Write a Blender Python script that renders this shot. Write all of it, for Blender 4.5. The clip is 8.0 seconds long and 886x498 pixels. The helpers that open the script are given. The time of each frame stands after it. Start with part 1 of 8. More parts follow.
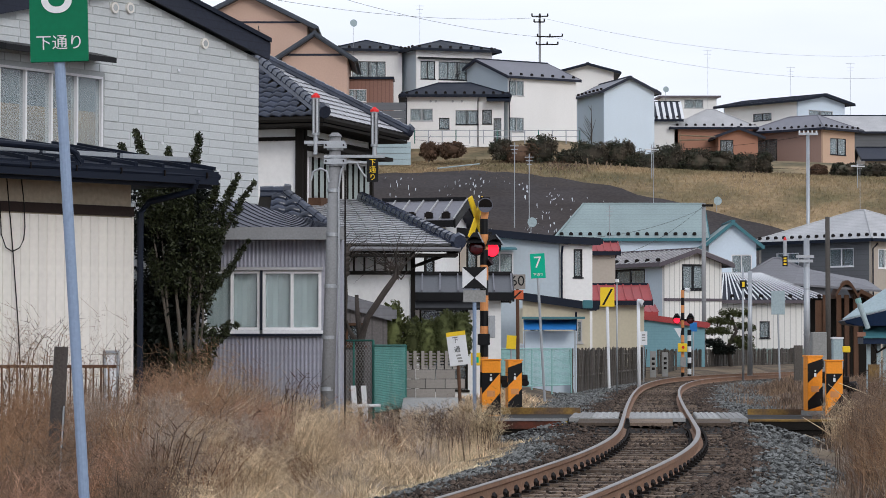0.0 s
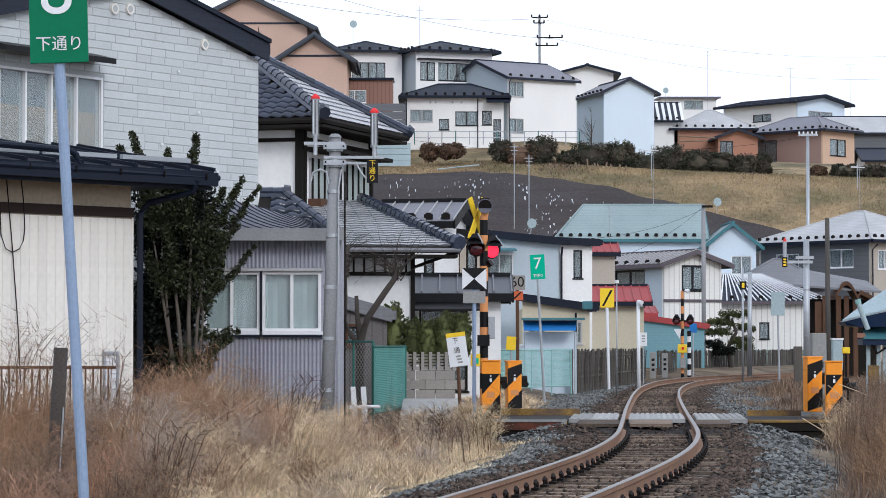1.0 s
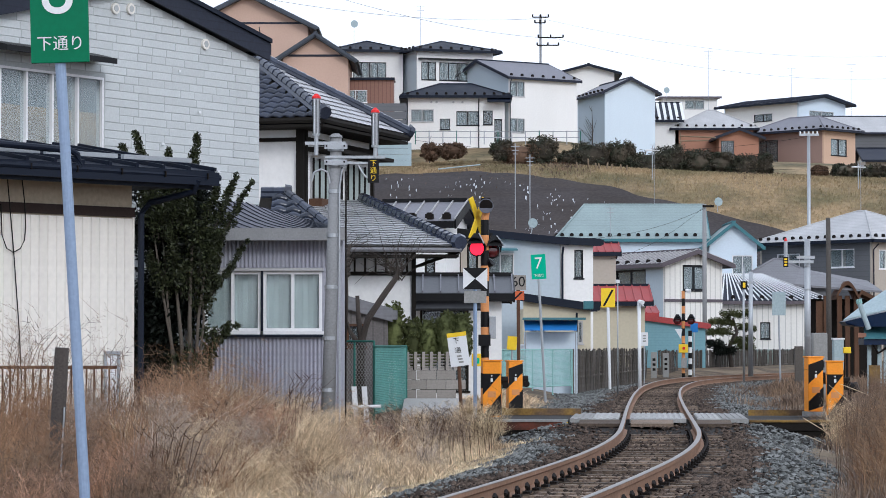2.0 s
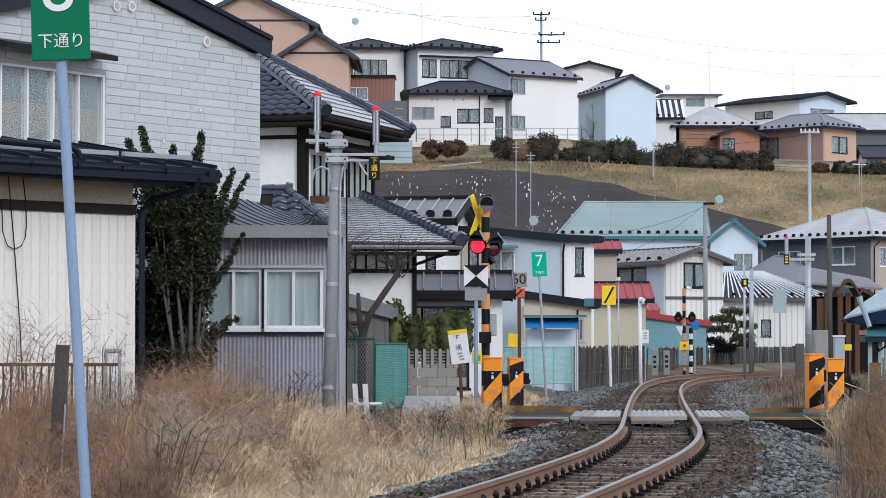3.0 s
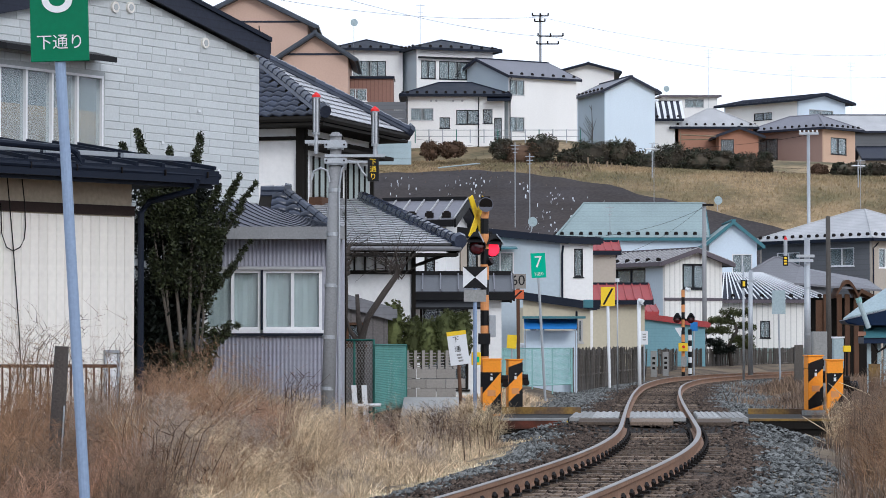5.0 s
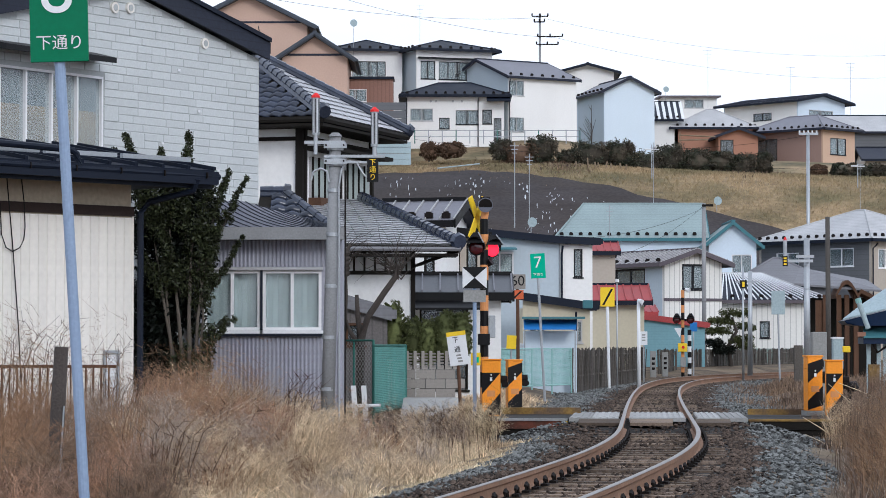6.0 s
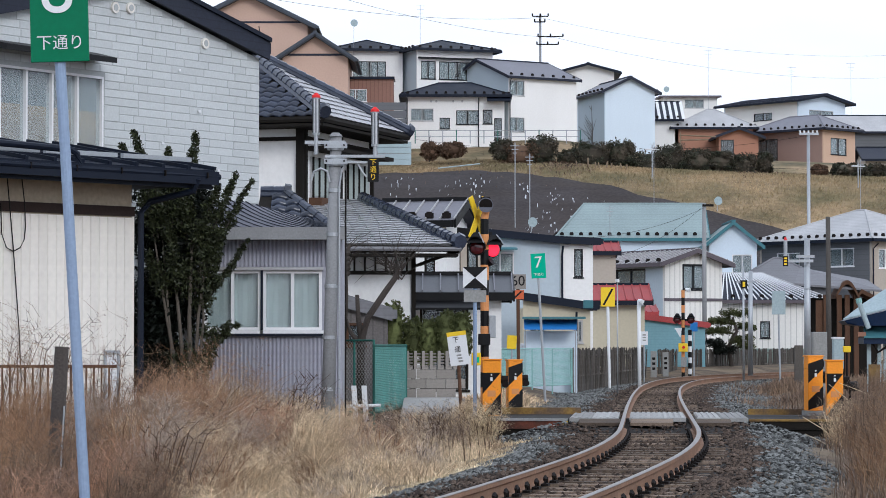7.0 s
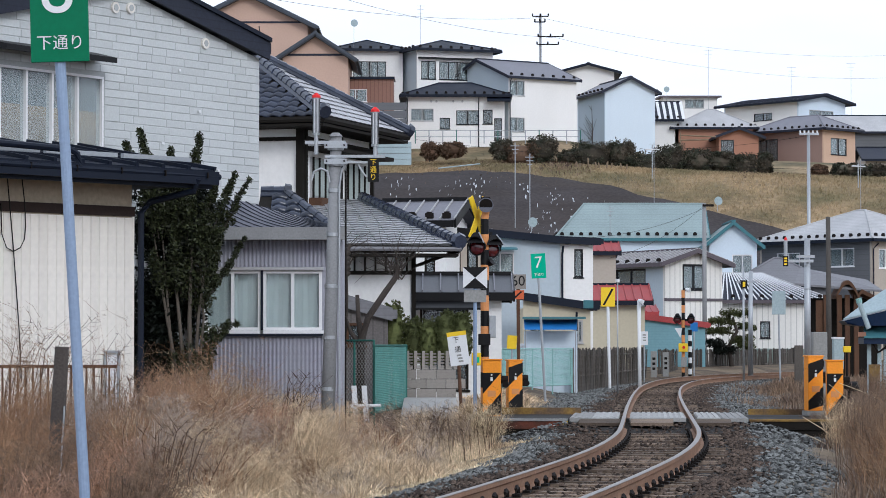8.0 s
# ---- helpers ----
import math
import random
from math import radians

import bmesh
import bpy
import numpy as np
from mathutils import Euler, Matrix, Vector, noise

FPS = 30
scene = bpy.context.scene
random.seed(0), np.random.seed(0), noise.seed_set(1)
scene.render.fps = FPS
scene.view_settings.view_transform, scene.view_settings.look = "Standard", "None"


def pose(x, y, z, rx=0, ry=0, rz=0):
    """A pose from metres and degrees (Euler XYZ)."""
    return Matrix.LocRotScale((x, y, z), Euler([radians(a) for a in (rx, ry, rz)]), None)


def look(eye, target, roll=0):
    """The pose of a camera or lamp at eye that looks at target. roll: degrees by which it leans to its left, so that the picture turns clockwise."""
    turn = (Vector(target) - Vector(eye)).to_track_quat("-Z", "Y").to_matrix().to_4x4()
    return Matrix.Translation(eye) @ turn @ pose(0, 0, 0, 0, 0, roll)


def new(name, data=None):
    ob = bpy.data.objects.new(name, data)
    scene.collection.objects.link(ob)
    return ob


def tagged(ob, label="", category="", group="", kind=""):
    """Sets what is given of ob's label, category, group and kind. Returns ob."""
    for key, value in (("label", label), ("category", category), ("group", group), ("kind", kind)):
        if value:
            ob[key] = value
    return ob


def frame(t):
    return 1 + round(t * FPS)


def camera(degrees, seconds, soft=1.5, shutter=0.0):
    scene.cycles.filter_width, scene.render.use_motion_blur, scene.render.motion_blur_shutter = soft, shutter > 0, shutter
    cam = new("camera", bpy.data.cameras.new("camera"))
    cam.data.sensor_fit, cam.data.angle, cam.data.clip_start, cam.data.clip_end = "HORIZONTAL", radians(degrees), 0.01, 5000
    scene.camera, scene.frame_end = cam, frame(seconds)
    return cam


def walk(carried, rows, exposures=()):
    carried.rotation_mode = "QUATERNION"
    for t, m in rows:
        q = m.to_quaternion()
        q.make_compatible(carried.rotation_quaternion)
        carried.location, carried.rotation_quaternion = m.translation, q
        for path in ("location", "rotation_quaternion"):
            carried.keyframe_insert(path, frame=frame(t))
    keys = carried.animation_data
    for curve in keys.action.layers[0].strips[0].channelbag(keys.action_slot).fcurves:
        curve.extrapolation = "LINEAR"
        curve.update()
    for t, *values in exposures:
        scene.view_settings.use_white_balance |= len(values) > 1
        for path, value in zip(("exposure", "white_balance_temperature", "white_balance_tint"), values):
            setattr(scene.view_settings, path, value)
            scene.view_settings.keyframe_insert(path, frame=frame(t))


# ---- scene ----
# ---- camera ----
cam = camera(17.82, 8.0, soft=0.8)
EYE = (0.0, 0.0, 1.233)


def aim(dx, dy):
    """Turn of the hand-held lens, in steps of about a hundredth of a degree."""
    return Matrix.Translation(EYE) @ pose(0, 0, 0, 90 + 1.908) @ pose(0, 0, 0, 0.01146 * dy, 0.01146 * dx, 0)


walk(cam, [(0.0, aim(-1.2, 1.9)), (0.5, aim(-1.2, 2.3)), (1.0, aim(-1.6, 3.7)), (1.5, aim(-1.2, 5.0)),
           (1.7, aim(-0.6, 4.6)), (2.8, aim(1.2, -0.6)), (3.0, aim(1.5, -1.3)), (3.5, aim(0.0, -1.9)), (4.0, aim(-0.4, -1.3)), (4.5, aim(0.0, 0.0)),
           (6.0, aim(-1.0, 1.8)), (6.5, aim(-0.6, 0.4)), (7.0, aim(-0.3, 1.8)), (7.5, aim(0.0, 1.9)),
           (8.0, aim(-0.1, 1.9))], exposures=[(0.0, -0.05, 6200, 12), (0.5, 0.14, 6050, 11), (1.4, 0.23, 5900, 11), (4.5, 0.21, 5900, 11), (8.0, 0.13, 5900, 11)])

# ---- sky and sun ----
SUN_EL, SUN_AZ = radians(32), radians(150)
world = bpy.data.worlds.new("overcast_sky")
scene.world = world
world.use_nodes = True
wn, wl = world.node_tree.nodes, world.node_tree.links
sky = wn.new("ShaderNodeTexSky")
sky.sky_type, sky.sun_disc = 'NISHITA', False
sky.sun_elevation, sky.sun_rotation = SUN_EL, SUN_AZ
sky.dust_density, sky.air_density = 4.0, 1.0
cloud = wn.new("ShaderNodeTexNoise")
cloud.inputs["Scale"].default_value, cloud.inputs["Detail"].default_value = 2.2, 5
wtc = wn.new("ShaderNodeTexCoord")
wmap = wn.new("ShaderNodeMapping")
wmap.inputs["Scale"].default_value = (1.0, 1.0, 5.0)
wl.new(wtc.outputs["Generated"], wmap.inputs["Vector"])
wl.new(wmap.outputs["Vector"], cloud.inputs["Vector"])
cramp = wn.new("ShaderNodeValToRGB")
cramp.color_ramp.elements[0].color = (8.6, 9.2, 10.2, 1)
cramp.color_ramp.elements[1].color = (11.8, 12.1, 12.7, 1)
cramp.color_ramp.elements[0].position, cramp.color_ramp.elements[1].position = 0.35, 0.62
wl.new(cloud.outputs["Fac"], cramp.inputs["Fac"])
wmix = wn.new("ShaderNodeMix")
wmix.data_type = 'RGBA'
wmix.inputs["Factor"].default_value = 0.85
wl.new(sky.outputs["Color"], wmix.inputs["A"])
wl.new(cramp.outputs["Color"], wmix.inputs["B"])
wl.new(wmix.outputs["Result"], wn["Background"].inputs["Color"])
wn["Background"].inputs["Strength"].default_value = 0.1

sun_data = bpy.data.lights.new("sun", 'SUN')
sun_data.energy, sun_data.angle, sun_data.color = 0.9, radians(14), (1.0, 0.96, 0.9)
sun = new("sun", sun_data)
sun.matrix_world = look((30, -40, 40), (0, 30, 0))


# ---- materials ----
def mat(name, col, rough=0.7, metal=0.0, var=0.18, scale=2.5, bump=0.15, lines=None, island=0.0, trans=0.0, glow=0.0, fine=None, coat=0.0, other=None, patch=0.5, spec=0.22):
    """A worn surface: colour varied at two scales, fine relief, and joints every so many metres along an axis."""
    m = bpy.data.materials.new(name)
    m.use_nodes = True
    n, l = m.node_tree.nodes, m.node_tree.links
    p = n["Principled BSDF"]
    p.inputs["Roughness"].default_value, p.inputs["Metallic"].default_value = rough, metal
    p.inputs["Coat Weight"].default_value = coat
    p.inputs["Specular IOR Level"].default_value = spec
    if trans:
        p.inputs["Transmission Weight"].default_value = trans
    if glow:
        p.inputs["Emission Color"].default_value, p.inputs["Emission Strength"].default_value = (*col, 1), glow
    tc = n.new("ShaderNodeTexCoord")
    big, small = n.new("ShaderNodeTexNoise"), n.new("ShaderNodeTexNoise")
    big.inputs["Scale"].default_value, big.inputs["Detail"].default_value = scale * 0.35, 4
    small.inputs["Scale"].default_value, small.inputs["Detail"].default_value = (fine or scale * 9), 6
    mp = n.new("ShaderNodeMapping")
    mp.inputs["Scale"].default_value = (1, 1, 0.45)
    l.new(tc.outputs["Object"], mp.inputs["Vector"])
    l.new(mp.outputs["Vector"], big.inputs["Vector"])
    l.new(tc.outputs["Object"], small.inputs["Vector"])
    add = n.new("ShaderNodeMath")
    add.operation = 'ADD'
    l.new(big.outputs["Fac"], add.inputs[0])
    l.new(small.outputs["Fac"], add.inputs[1])
    rng = n.new("ShaderNodeMapRange")
    rng.inputs["From Min"].default_value, rng.inputs["From Max"].default_value = 0.65, 1.35
    rng.inputs["To Min"].default_value, rng.inputs["To Max"].default_value = 1 - var, 1 + var
    l.new(add.outputs[0], rng.inputs["Value"])
    val = rng.outputs["Result"]
    height = small.outputs["Fac"]
    if island:
        oi = n.new("ShaderNodeObjectInfo")
        ge = n.new("ShaderNodeNewGeometry")
        sm = n.new("ShaderNodeMath")
        sm.operation = 'ADD'
        l.new(oi.outputs["Random"], sm.inputs[0])
        l.new(ge.outputs["Random Per Island"], sm.inputs[1])
        fr = n.new("ShaderNodeMath")
        fr.operation = 'FRACT'
        l.new(sm.outputs[0], fr.inputs[0])
        r2 = n.new("ShaderNodeMapRange")
        r2.inputs["To Min"].default_value, r2.inputs["To Max"].default_value = 1 - island, 1 + island
        l.new(fr.outputs[0], r2.inputs["Value"])
        mu = n.new("ShaderNodeMath")
        mu.operation = 'MULTIPLY'
        l.new(val, mu.inputs[0])
        l.new(r2.outputs["Result"], mu.inputs[1])
        val = mu.outputs[0]
    if lines:
        axis, pitch, depth = lines
        sep = n.new("ShaderNodeSeparateXYZ")
        l.new(tc.outputs["Object"], sep.inputs[0])
        d = n.new("ShaderNodeMath")
        d.operation = 'DIVIDE'
        src = sep.outputs["XYZ".index(axis)]
        if axis == "X":
            s2 = n.new("ShaderNodeMath")
            s2.operation = 'ADD'
            l.new(sep.outputs[0], s2.inputs[0])
            l.new(sep.outputs[1], s2.inputs[1])
            src = s2.outputs[0]
        l.new(src, d.inputs[0])
        d.inputs[1].default_value = pitch
        f = n.new("ShaderNodeMath")
        f.operation = 'FRACT'
        l.new(d.outputs[0], f.inputs[0])
        g = n.new("ShaderNodeMath")
        g.operation = 'LESS_THAN'
        g.inputs[1].default_value = 0.16
        l.new(f.outputs[0], g.inputs[0])
        r3 = n.new("ShaderNodeMapRange")
        r3.inputs["To Min"].default_value, r3.inputs["To Max"].default_value = 1.0, 1 - depth
        l.new(g.outputs[0], r3.inputs["Value"])
        mu2 = n.new("ShaderNodeMath")
        mu2.operation = 'MULTIPLY'
        l.new(val, mu2.inputs[0])
        l.new(r3.outputs["Result"], mu2.inputs[1])
        val = mu2.outputs[0]
        height = mu2.outputs[0]
    hsv = n.new("ShaderNodeHueSaturation")
    hsv.inputs["Color"].default_value = (*col, 1)
    l.new(val, hsv.inputs["Value"])
    if other:
        pn, pr, px = n.new("ShaderNodeTexNoise"), n.new("ShaderNodeMapRange"), n.new("ShaderNodeMix")
        pn.inputs["Scale"].default_value, pn.inputs["Detail"].default_value = patch, 5
        pr.inputs["From Min"].default_value, pr.inputs["From Max"].default_value = 0.4, 0.6
        l.new(tc.outputs["Object"], pn.inputs["Vector"])
        l.new(pn.outputs["Fac"], pr.inputs["Value"])
        px.data_type = 'RGBA'
        px.inputs["A"].default_value, px.inputs["B"].default_value = (*col, 1), (*other, 1)
        l.new(pr.outputs["Result"], px.inputs["Factor"])
        l.new(px.outputs["Result"], hsv.inputs["Color"])
    l.new(hsv.outputs["Color"], p.inputs["Base Color"])
    if bump:
        b = n.new("ShaderNodeBump")
        b.inputs["Strength"].default_value, b.inputs["Distance"].default_value = bump, 0.02
        l.new(height, b.inputs["Height"])
        l.new(b.outputs["Normal"], p.inputs["Normal"])
    rr = n.new("ShaderNodeMapRange")
    rr.inputs["To Min"].default_value, rr.inputs["To Max"].default_value = max(0.02, rough - 0.12), min(1, rough + 0.12)
    l.new(big.outputs["Fac"], rr.inputs["Value"])
    l.new(rr.outputs["Result"], p.inputs["Roughness"])
    return m


M = {}
M["earth"] = mat("dry_earth", (0.073, 0.051, 0.035), 0.95, var=0.4, scale=1.2, bump=0.5, other=(0.17, 0.13, 0.085), patch=0.6)
M["hill_grass"] = mat("dry_hill_grass", (0.28, 0.205, 0.118), 0.95, var=0.5, scale=0.5, bump=0.8, fine=2.2, other=(0.125, 0.105, 0.055), patch=0.17)
M["blade"] = mat("dead_grass", (0.68, 0.54, 0.36), 0.85, var=0.25, scale=0.8, bump=0, island=0.6, other=(0.4, 0.29, 0.19), patch=0.8)
M["blade_red"] = mat("dead_red_stalk", (0.44, 0.25, 0.15), 0.85, var=0.25, scale=0.8, bump=0, island=0.55, other=(0.24, 0.17, 0.14), patch=0.7)
M["blade_pale"] = mat("pale_straw", (0.76, 0.64, 0.44), 0.85, var=0.2, scale=0.8, bump=0, island=0.45, other=(0.45, 0.34, 0.2), patch=1.2)
M["hill_blade"] = mat("hillside_straw", (0.35, 0.262, 0.155), 0.9, var=0.3, scale=0.3, bump=0, island=0.16, other=(0.2, 0.168, 0.095), patch=0.17)
M["blade_umber"] = mat("umber_dead_weed", (0.22, 0.15, 0.1), 0.9, var=0.3, scale=0.8, bump=0, island=0.6, other=(0.13, 0.095, 0.075), patch=0.9)
M["blade_rust"] = mat("rust_brown_weed", (0.34, 0.215, 0.13), 0.9, var=0.3, scale=0.8, bump=0, island=0.5, other=(0.22, 0.12, 0.07), patch=0.9)
M["blade_grey"] = mat("grey_dead_weed", (0.46, 0.38, 0.31), 0.9, var=0.3, scale=0.8, bump=0, island=0.5, other=(0.24, 0.19, 0.155), patch=0.9)
M["twig"] = mat("bare_twig", (0.066, 0.038, 0.025), 0.85, var=0.3, scale=8)
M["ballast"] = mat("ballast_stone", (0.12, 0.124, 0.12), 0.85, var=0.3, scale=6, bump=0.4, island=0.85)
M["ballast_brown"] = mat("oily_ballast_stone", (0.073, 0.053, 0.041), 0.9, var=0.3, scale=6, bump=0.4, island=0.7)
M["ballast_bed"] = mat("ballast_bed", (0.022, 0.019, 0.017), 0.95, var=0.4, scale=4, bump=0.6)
M["rail_side"] = mat("rusty_rail", (0.251, 0.149, 0.096), 0.8, 0.1, var=0.3, scale=3)
M["rail_top"] = mat("polished_rail", (0.23, 0.205, 0.185), 0.42, 0.85, var=0.25, scale=3, bump=0.05, spec=0.5)
M["sleeper"] = mat("weathered_sleeper", (0.153, 0.116, 0.088), 0.9, var=0.5, scale=4, bump=0.5, island=0.45)
M["iron"] = mat("dark_iron", (0.016, 0.013, 0.012), 0.7, 0.5, var=0.3, scale=8)
M["rubber_panel"] = mat("crossing_panel", (0.376, 0.376, 0.366), 0.75, var=0.25, scale=5, bump=0.3, island=0.12)
M["asphalt"] = mat("asphalt", (0.038, 0.037, 0.035), 0.92, var=0.25, scale=2, bump=0.3)
M["concrete"] = mat("concrete", (0.279, 0.279, 0.269), 0.85, var=0.22, scale=3, bump=0.2)
M["lane_concrete"] = mat("worn_lane_concrete", (0.36, 0.355, 0.34), 0.9, var=0.2, scale=2, bump=0.2)
M["pole"] = mat("pole_concrete", (0.251, 0.255, 0.26), 0.8, var=0.2, scale=4, bump=0.1)
M["pole_blue"] = mat("blue_grey_paint", (0.26, 0.337, 0.468), 0.5, 0.1, var=0.12, scale=5, bump=0.05)
M["galv"] = mat("galvanised_steel", (0.376, 0.396, 0.416), 0.45, 0.6, var=0.18, scale=6, spec=0.5)
M["black"] = mat("black_paint", (0.004, 0.004, 0.005), 0.45, var=0.2, scale=5, bump=0.05)
M["white_paint"] = mat("white_enamel", (0.716, 0.728, 0.739), 0.5, var=0.06, scale=5, bump=0.03)
M["orange"] = mat("signal_orange", (0.911, 0.317, 0.025), 0.5, var=0.12, scale=4, bump=0.05)
M["orange_pale"] = mat("faded_orange", (0.65, 0.279, 0.104), 0.6, var=0.12, scale=5, bump=0.05)
M["plate_red"] = mat("faded_red_orange", (0.55, 0.12, 0.045), 0.6, var=0.2, scale=5, bump=0.05)
M["yellow"] = mat("warning_yellow", (0.83, 0.563, 0.025), 0.5, var=0.1, scale=4, bump=0.04)
M["green_sign"] = mat("green_enamel", (0, 0.15, 0.068), 0.6, var=0.08, scale=4, bump=0.03)
M["green_sign_light"] = mat("light_green_enamel", (0, 0.416, 0.251), 0.45, var=0.06, scale=4, bump=0.03)
M["red"] = mat("red_paint", (0.683, 0.025, 0.025), 0.45, var=0.1, scale=5, bump=0.03)
M["lens_dark"] = mat("unlit_red_glass", (0.07, 0.006, 0.008), 0.12, var=0.1, scale=5, bump=0, coat=0.5, spec=0.5)
M["lens_lit"] = mat("lit_red_lamp", (1.0, 0.02, 0.05), 0.3, var=0.02, bump=0, glow=1.15)
M["glass"] = mat("window_glass", (0.65, 0.716, 0.739), 0.03, var=0.03, scale=1, bump=0.02, trans=0.9, spec=0.5)
M["curtain"] = mat("pale_curtain", (0.196, 0.232, 0.242), 0.9, var=0.2, scale=2, bump=0.3, lines=("X", 0.14, 0.25))
M["curtain_frost"] = mat("frosted_lining", (0.366, 0.416, 0.396), 0.8, var=0.12, scale=1.5, bump=0.05)
# Tan tone of a reflection in the panes, put into the colour.
M["tan_reflection"] = mat("painted_tan_reflection", (0.46, 0.34, 0.2), 0.9, var=0.25, scale=1.5, bump=0.1, other=(0.3, 0.25, 0.2), patch=0.8)
M["dark_room"] = mat("dim_interior", (0.02, 0.02, 0.02), 0.95, var=0.2)
M["frame_white"] = mat("white_window_frame", (0.76, 0.76, 0.77), 0.5, var=0.08)
M["frame_dark"] = mat("dark_window_frame", (0.008, 0.009, 0.012), 0.5, var=0.15)
M["frame_alu"] = mat("aluminium_frame", (0.416, 0.416, 0.416), 0.4, 0.4, var=0.1)
M["navy"] = mat("navy_metal", (0.005, 0.009, 0.02), 0.55, 0.0, var=0.2, scale=3, bump=0.05)
M["roof_blue"] = mat("blue_grey_metal_roof", (0.15, 0.155, 0.19), 0.45, 0.1, var=0.2, scale=2, bump=0.08, spec=0.5)
M["roof_sheet"] = mat("grey_violet_sheet_roof", (0.2, 0.2, 0.225), 0.6, 0.05, var=0.15, scale=1.2)
M["roof_tile_grey"] = mat("slate_tile_roof", (0.062, 0.073, 0.09), 0.6, var=0.25, scale=2, lines=("Y", 0.35, 0.35))
M["wall_peach"] = mat("peach_render", (0.58, 0.4, 0.29), 0.85, var=0.07, scale=1)
M["roof_slate"] = mat("slate_metal_roof", (0.085, 0.09, 0.1), 0.5, 0.1, var=0.2, scale=2, spec=0.4)
M["roof_grey"] = mat("grey_sheet_roof", (0.188, 0.188, 0.201), 0.6, 0.05, var=0.18, scale=1.5, lines=("Z", 0.14, 0.12))
M["roof_pale"] = mat("pale_shingle_roof", (0.43, 0.43, 0.435), 0.7, var=0.2, scale=2, lines=("Z", 0.1, 0.22))
M["roof_teal"] = mat("teal_metal_roof", (0.26, 0.327, 0.327), 0.6, 0.05, var=0.16, scale=1.2, lines=("Z", 0.16, 0.12))
M["roof_brown"] = mat("brown_metal_roof", (0.112, 0.096, 0.108), 0.5, 0.1, var=0.2, scale=2)
M["roof_dark"] = mat("dark_metal_roof", (0.022, 0.026, 0.041), 0.6, 0.0, var=0.25, scale=2, lines=("Z", 0.12, 0.2))
M["roof_red"] = mat("red_metal_roof", (0.337, 0.058, 0.058), 0.55, 0.05, var=0.22, scale=2)
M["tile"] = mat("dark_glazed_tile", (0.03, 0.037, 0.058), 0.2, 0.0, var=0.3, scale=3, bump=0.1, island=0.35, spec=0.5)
# Paler copy of the tile: light on the upper right slope put into colour.
M["tile_pale"] = mat("pale_lit_tile", (0.36, 0.36, 0.372), 0.4, var=0.22, scale=3, bump=0.1, island=0.14, spec=0.5)
M["trim_teal"] = mat("teal_trim", (0.058, 0.17, 0.196), 0.5, var=0.1)
M["panel"] = mat("cream_steel_panel", (0.784, 0.75, 0.688), 0.6, var=0.08, scale=1.5, bump=0.05, island=0.04)
M["cream"] = mat("stained_cream_plaster", (0.468, 0.396, 0.298), 0.85, var=0.2, scale=1.5)
M["brown_strip"] = mat("brown_strip", (0.031, 0.019, 0.016), 0.7, var=0.2)
M["brick"] = mat("grey_stone_siding", (0.535, 0.56, 0.562), 0.8, var=0.08, scale=3, bump=0.12, island=0.05)
M["joint"] = mat("siding_joint", (0.42, 0.44, 0.44), 0.85, var=0.12)
M["corrugated"] = mat("grey_corrugated_steel", (0.337, 0.342, 0.391), 0.55, 0.1, var=0.14, scale=2, bump=0.05)
M["plaster_white"] = mat("white_plaster", (0.79, 0.79, 0.78), 0.85, var=0.07, scale=1.5)
M["timber_dark"] = mat("dark_timber", (0.013, 0.011, 0.009), 0.95, var=0.3, scale=5)
M["timber_brown"] = mat("brown_timber", (0.096, 0.051, 0.031), 0.85, var=0.35, scale=5)
M["wall_bluegrey"] = mat("blue_grey_siding", (0.46, 0.53, 0.58), 0.8, var=0.07, scale=1)
M["wall_white"] = mat("white_siding", (0.8, 0.79, 0.77), 0.8, var=0.07, scale=1)
M["wall_white_v"] = mat("white_vertical_siding", (0.75, 0.74, 0.7), 0.75, var=0.07, scale=1, lines=("X", 0.3, 0.3))
M["wall_cream"] = mat("cream_siding", (0.541, 0.489, 0.366), 0.8, var=0.08, scale=1)
M["wall_teal"] = mat("teal_corrugated", (0.179, 0.337, 0.386), 0.65, var=0.1, scale=1, lines=("Z", 0.12, 0.1))
M["plinth_green"] = mat("grey_green_plinth", (0.2, 0.25, 0.23), 0.85, var=0.15, scale=2)
M["wall_sky"] = mat("pale_blue_siding", (0.63, 0.72, 0.8), 0.8, var=0.06, scale=1)
M["wall_grey"] = mat("dark_grey_siding", (0.136, 0.14, 0.149), 0.8, var=0.1, scale=1, lines=("Z", 0.3, 0.12))
M["wall_beige"] = mat("beige_siding", (0.437, 0.386, 0.327), 0.8, var=0.08, scale=1)
M["wall_pink"] = mat("salmon_render", (0.541, 0.376, 0.298), 0.85, var=0.07, scale=1)
M["wall_orange"] = mat("terracotta_render", (0.366, 0.188, 0.128), 0.85, var=0.1, scale=1)
M["wall_rose"] = mat("rose_brown_siding", (0.317, 0.214, 0.179), 0.85, var=0.08, scale=1)
M["wall_copper"] = mat("copper_corrugated", (0.251, 0.136, 0.104), 0.6, var=0.15, scale=1, lines=("X", 0.3, 0.3))
M["wood_fence"] = mat("grey_weathered_board", (0.085, 0.076, 0.067), 0.9, var=0.4, scale=3, bump=0.4, island=0.45)
M["net_green"] = mat("green_net", (0.038, 0.153, 0.128), 0.7, var=0.25, scale=4)
M["net_cyan"] = mat("pale_cyan_net", (0.26, 0.45, 0.43), 0.7, var=0.25, scale=4)
M["net_teal"] = mat("faded_teal_net", (0.11, 0.28, 0.25), 0.7, var=0.25, scale=4)
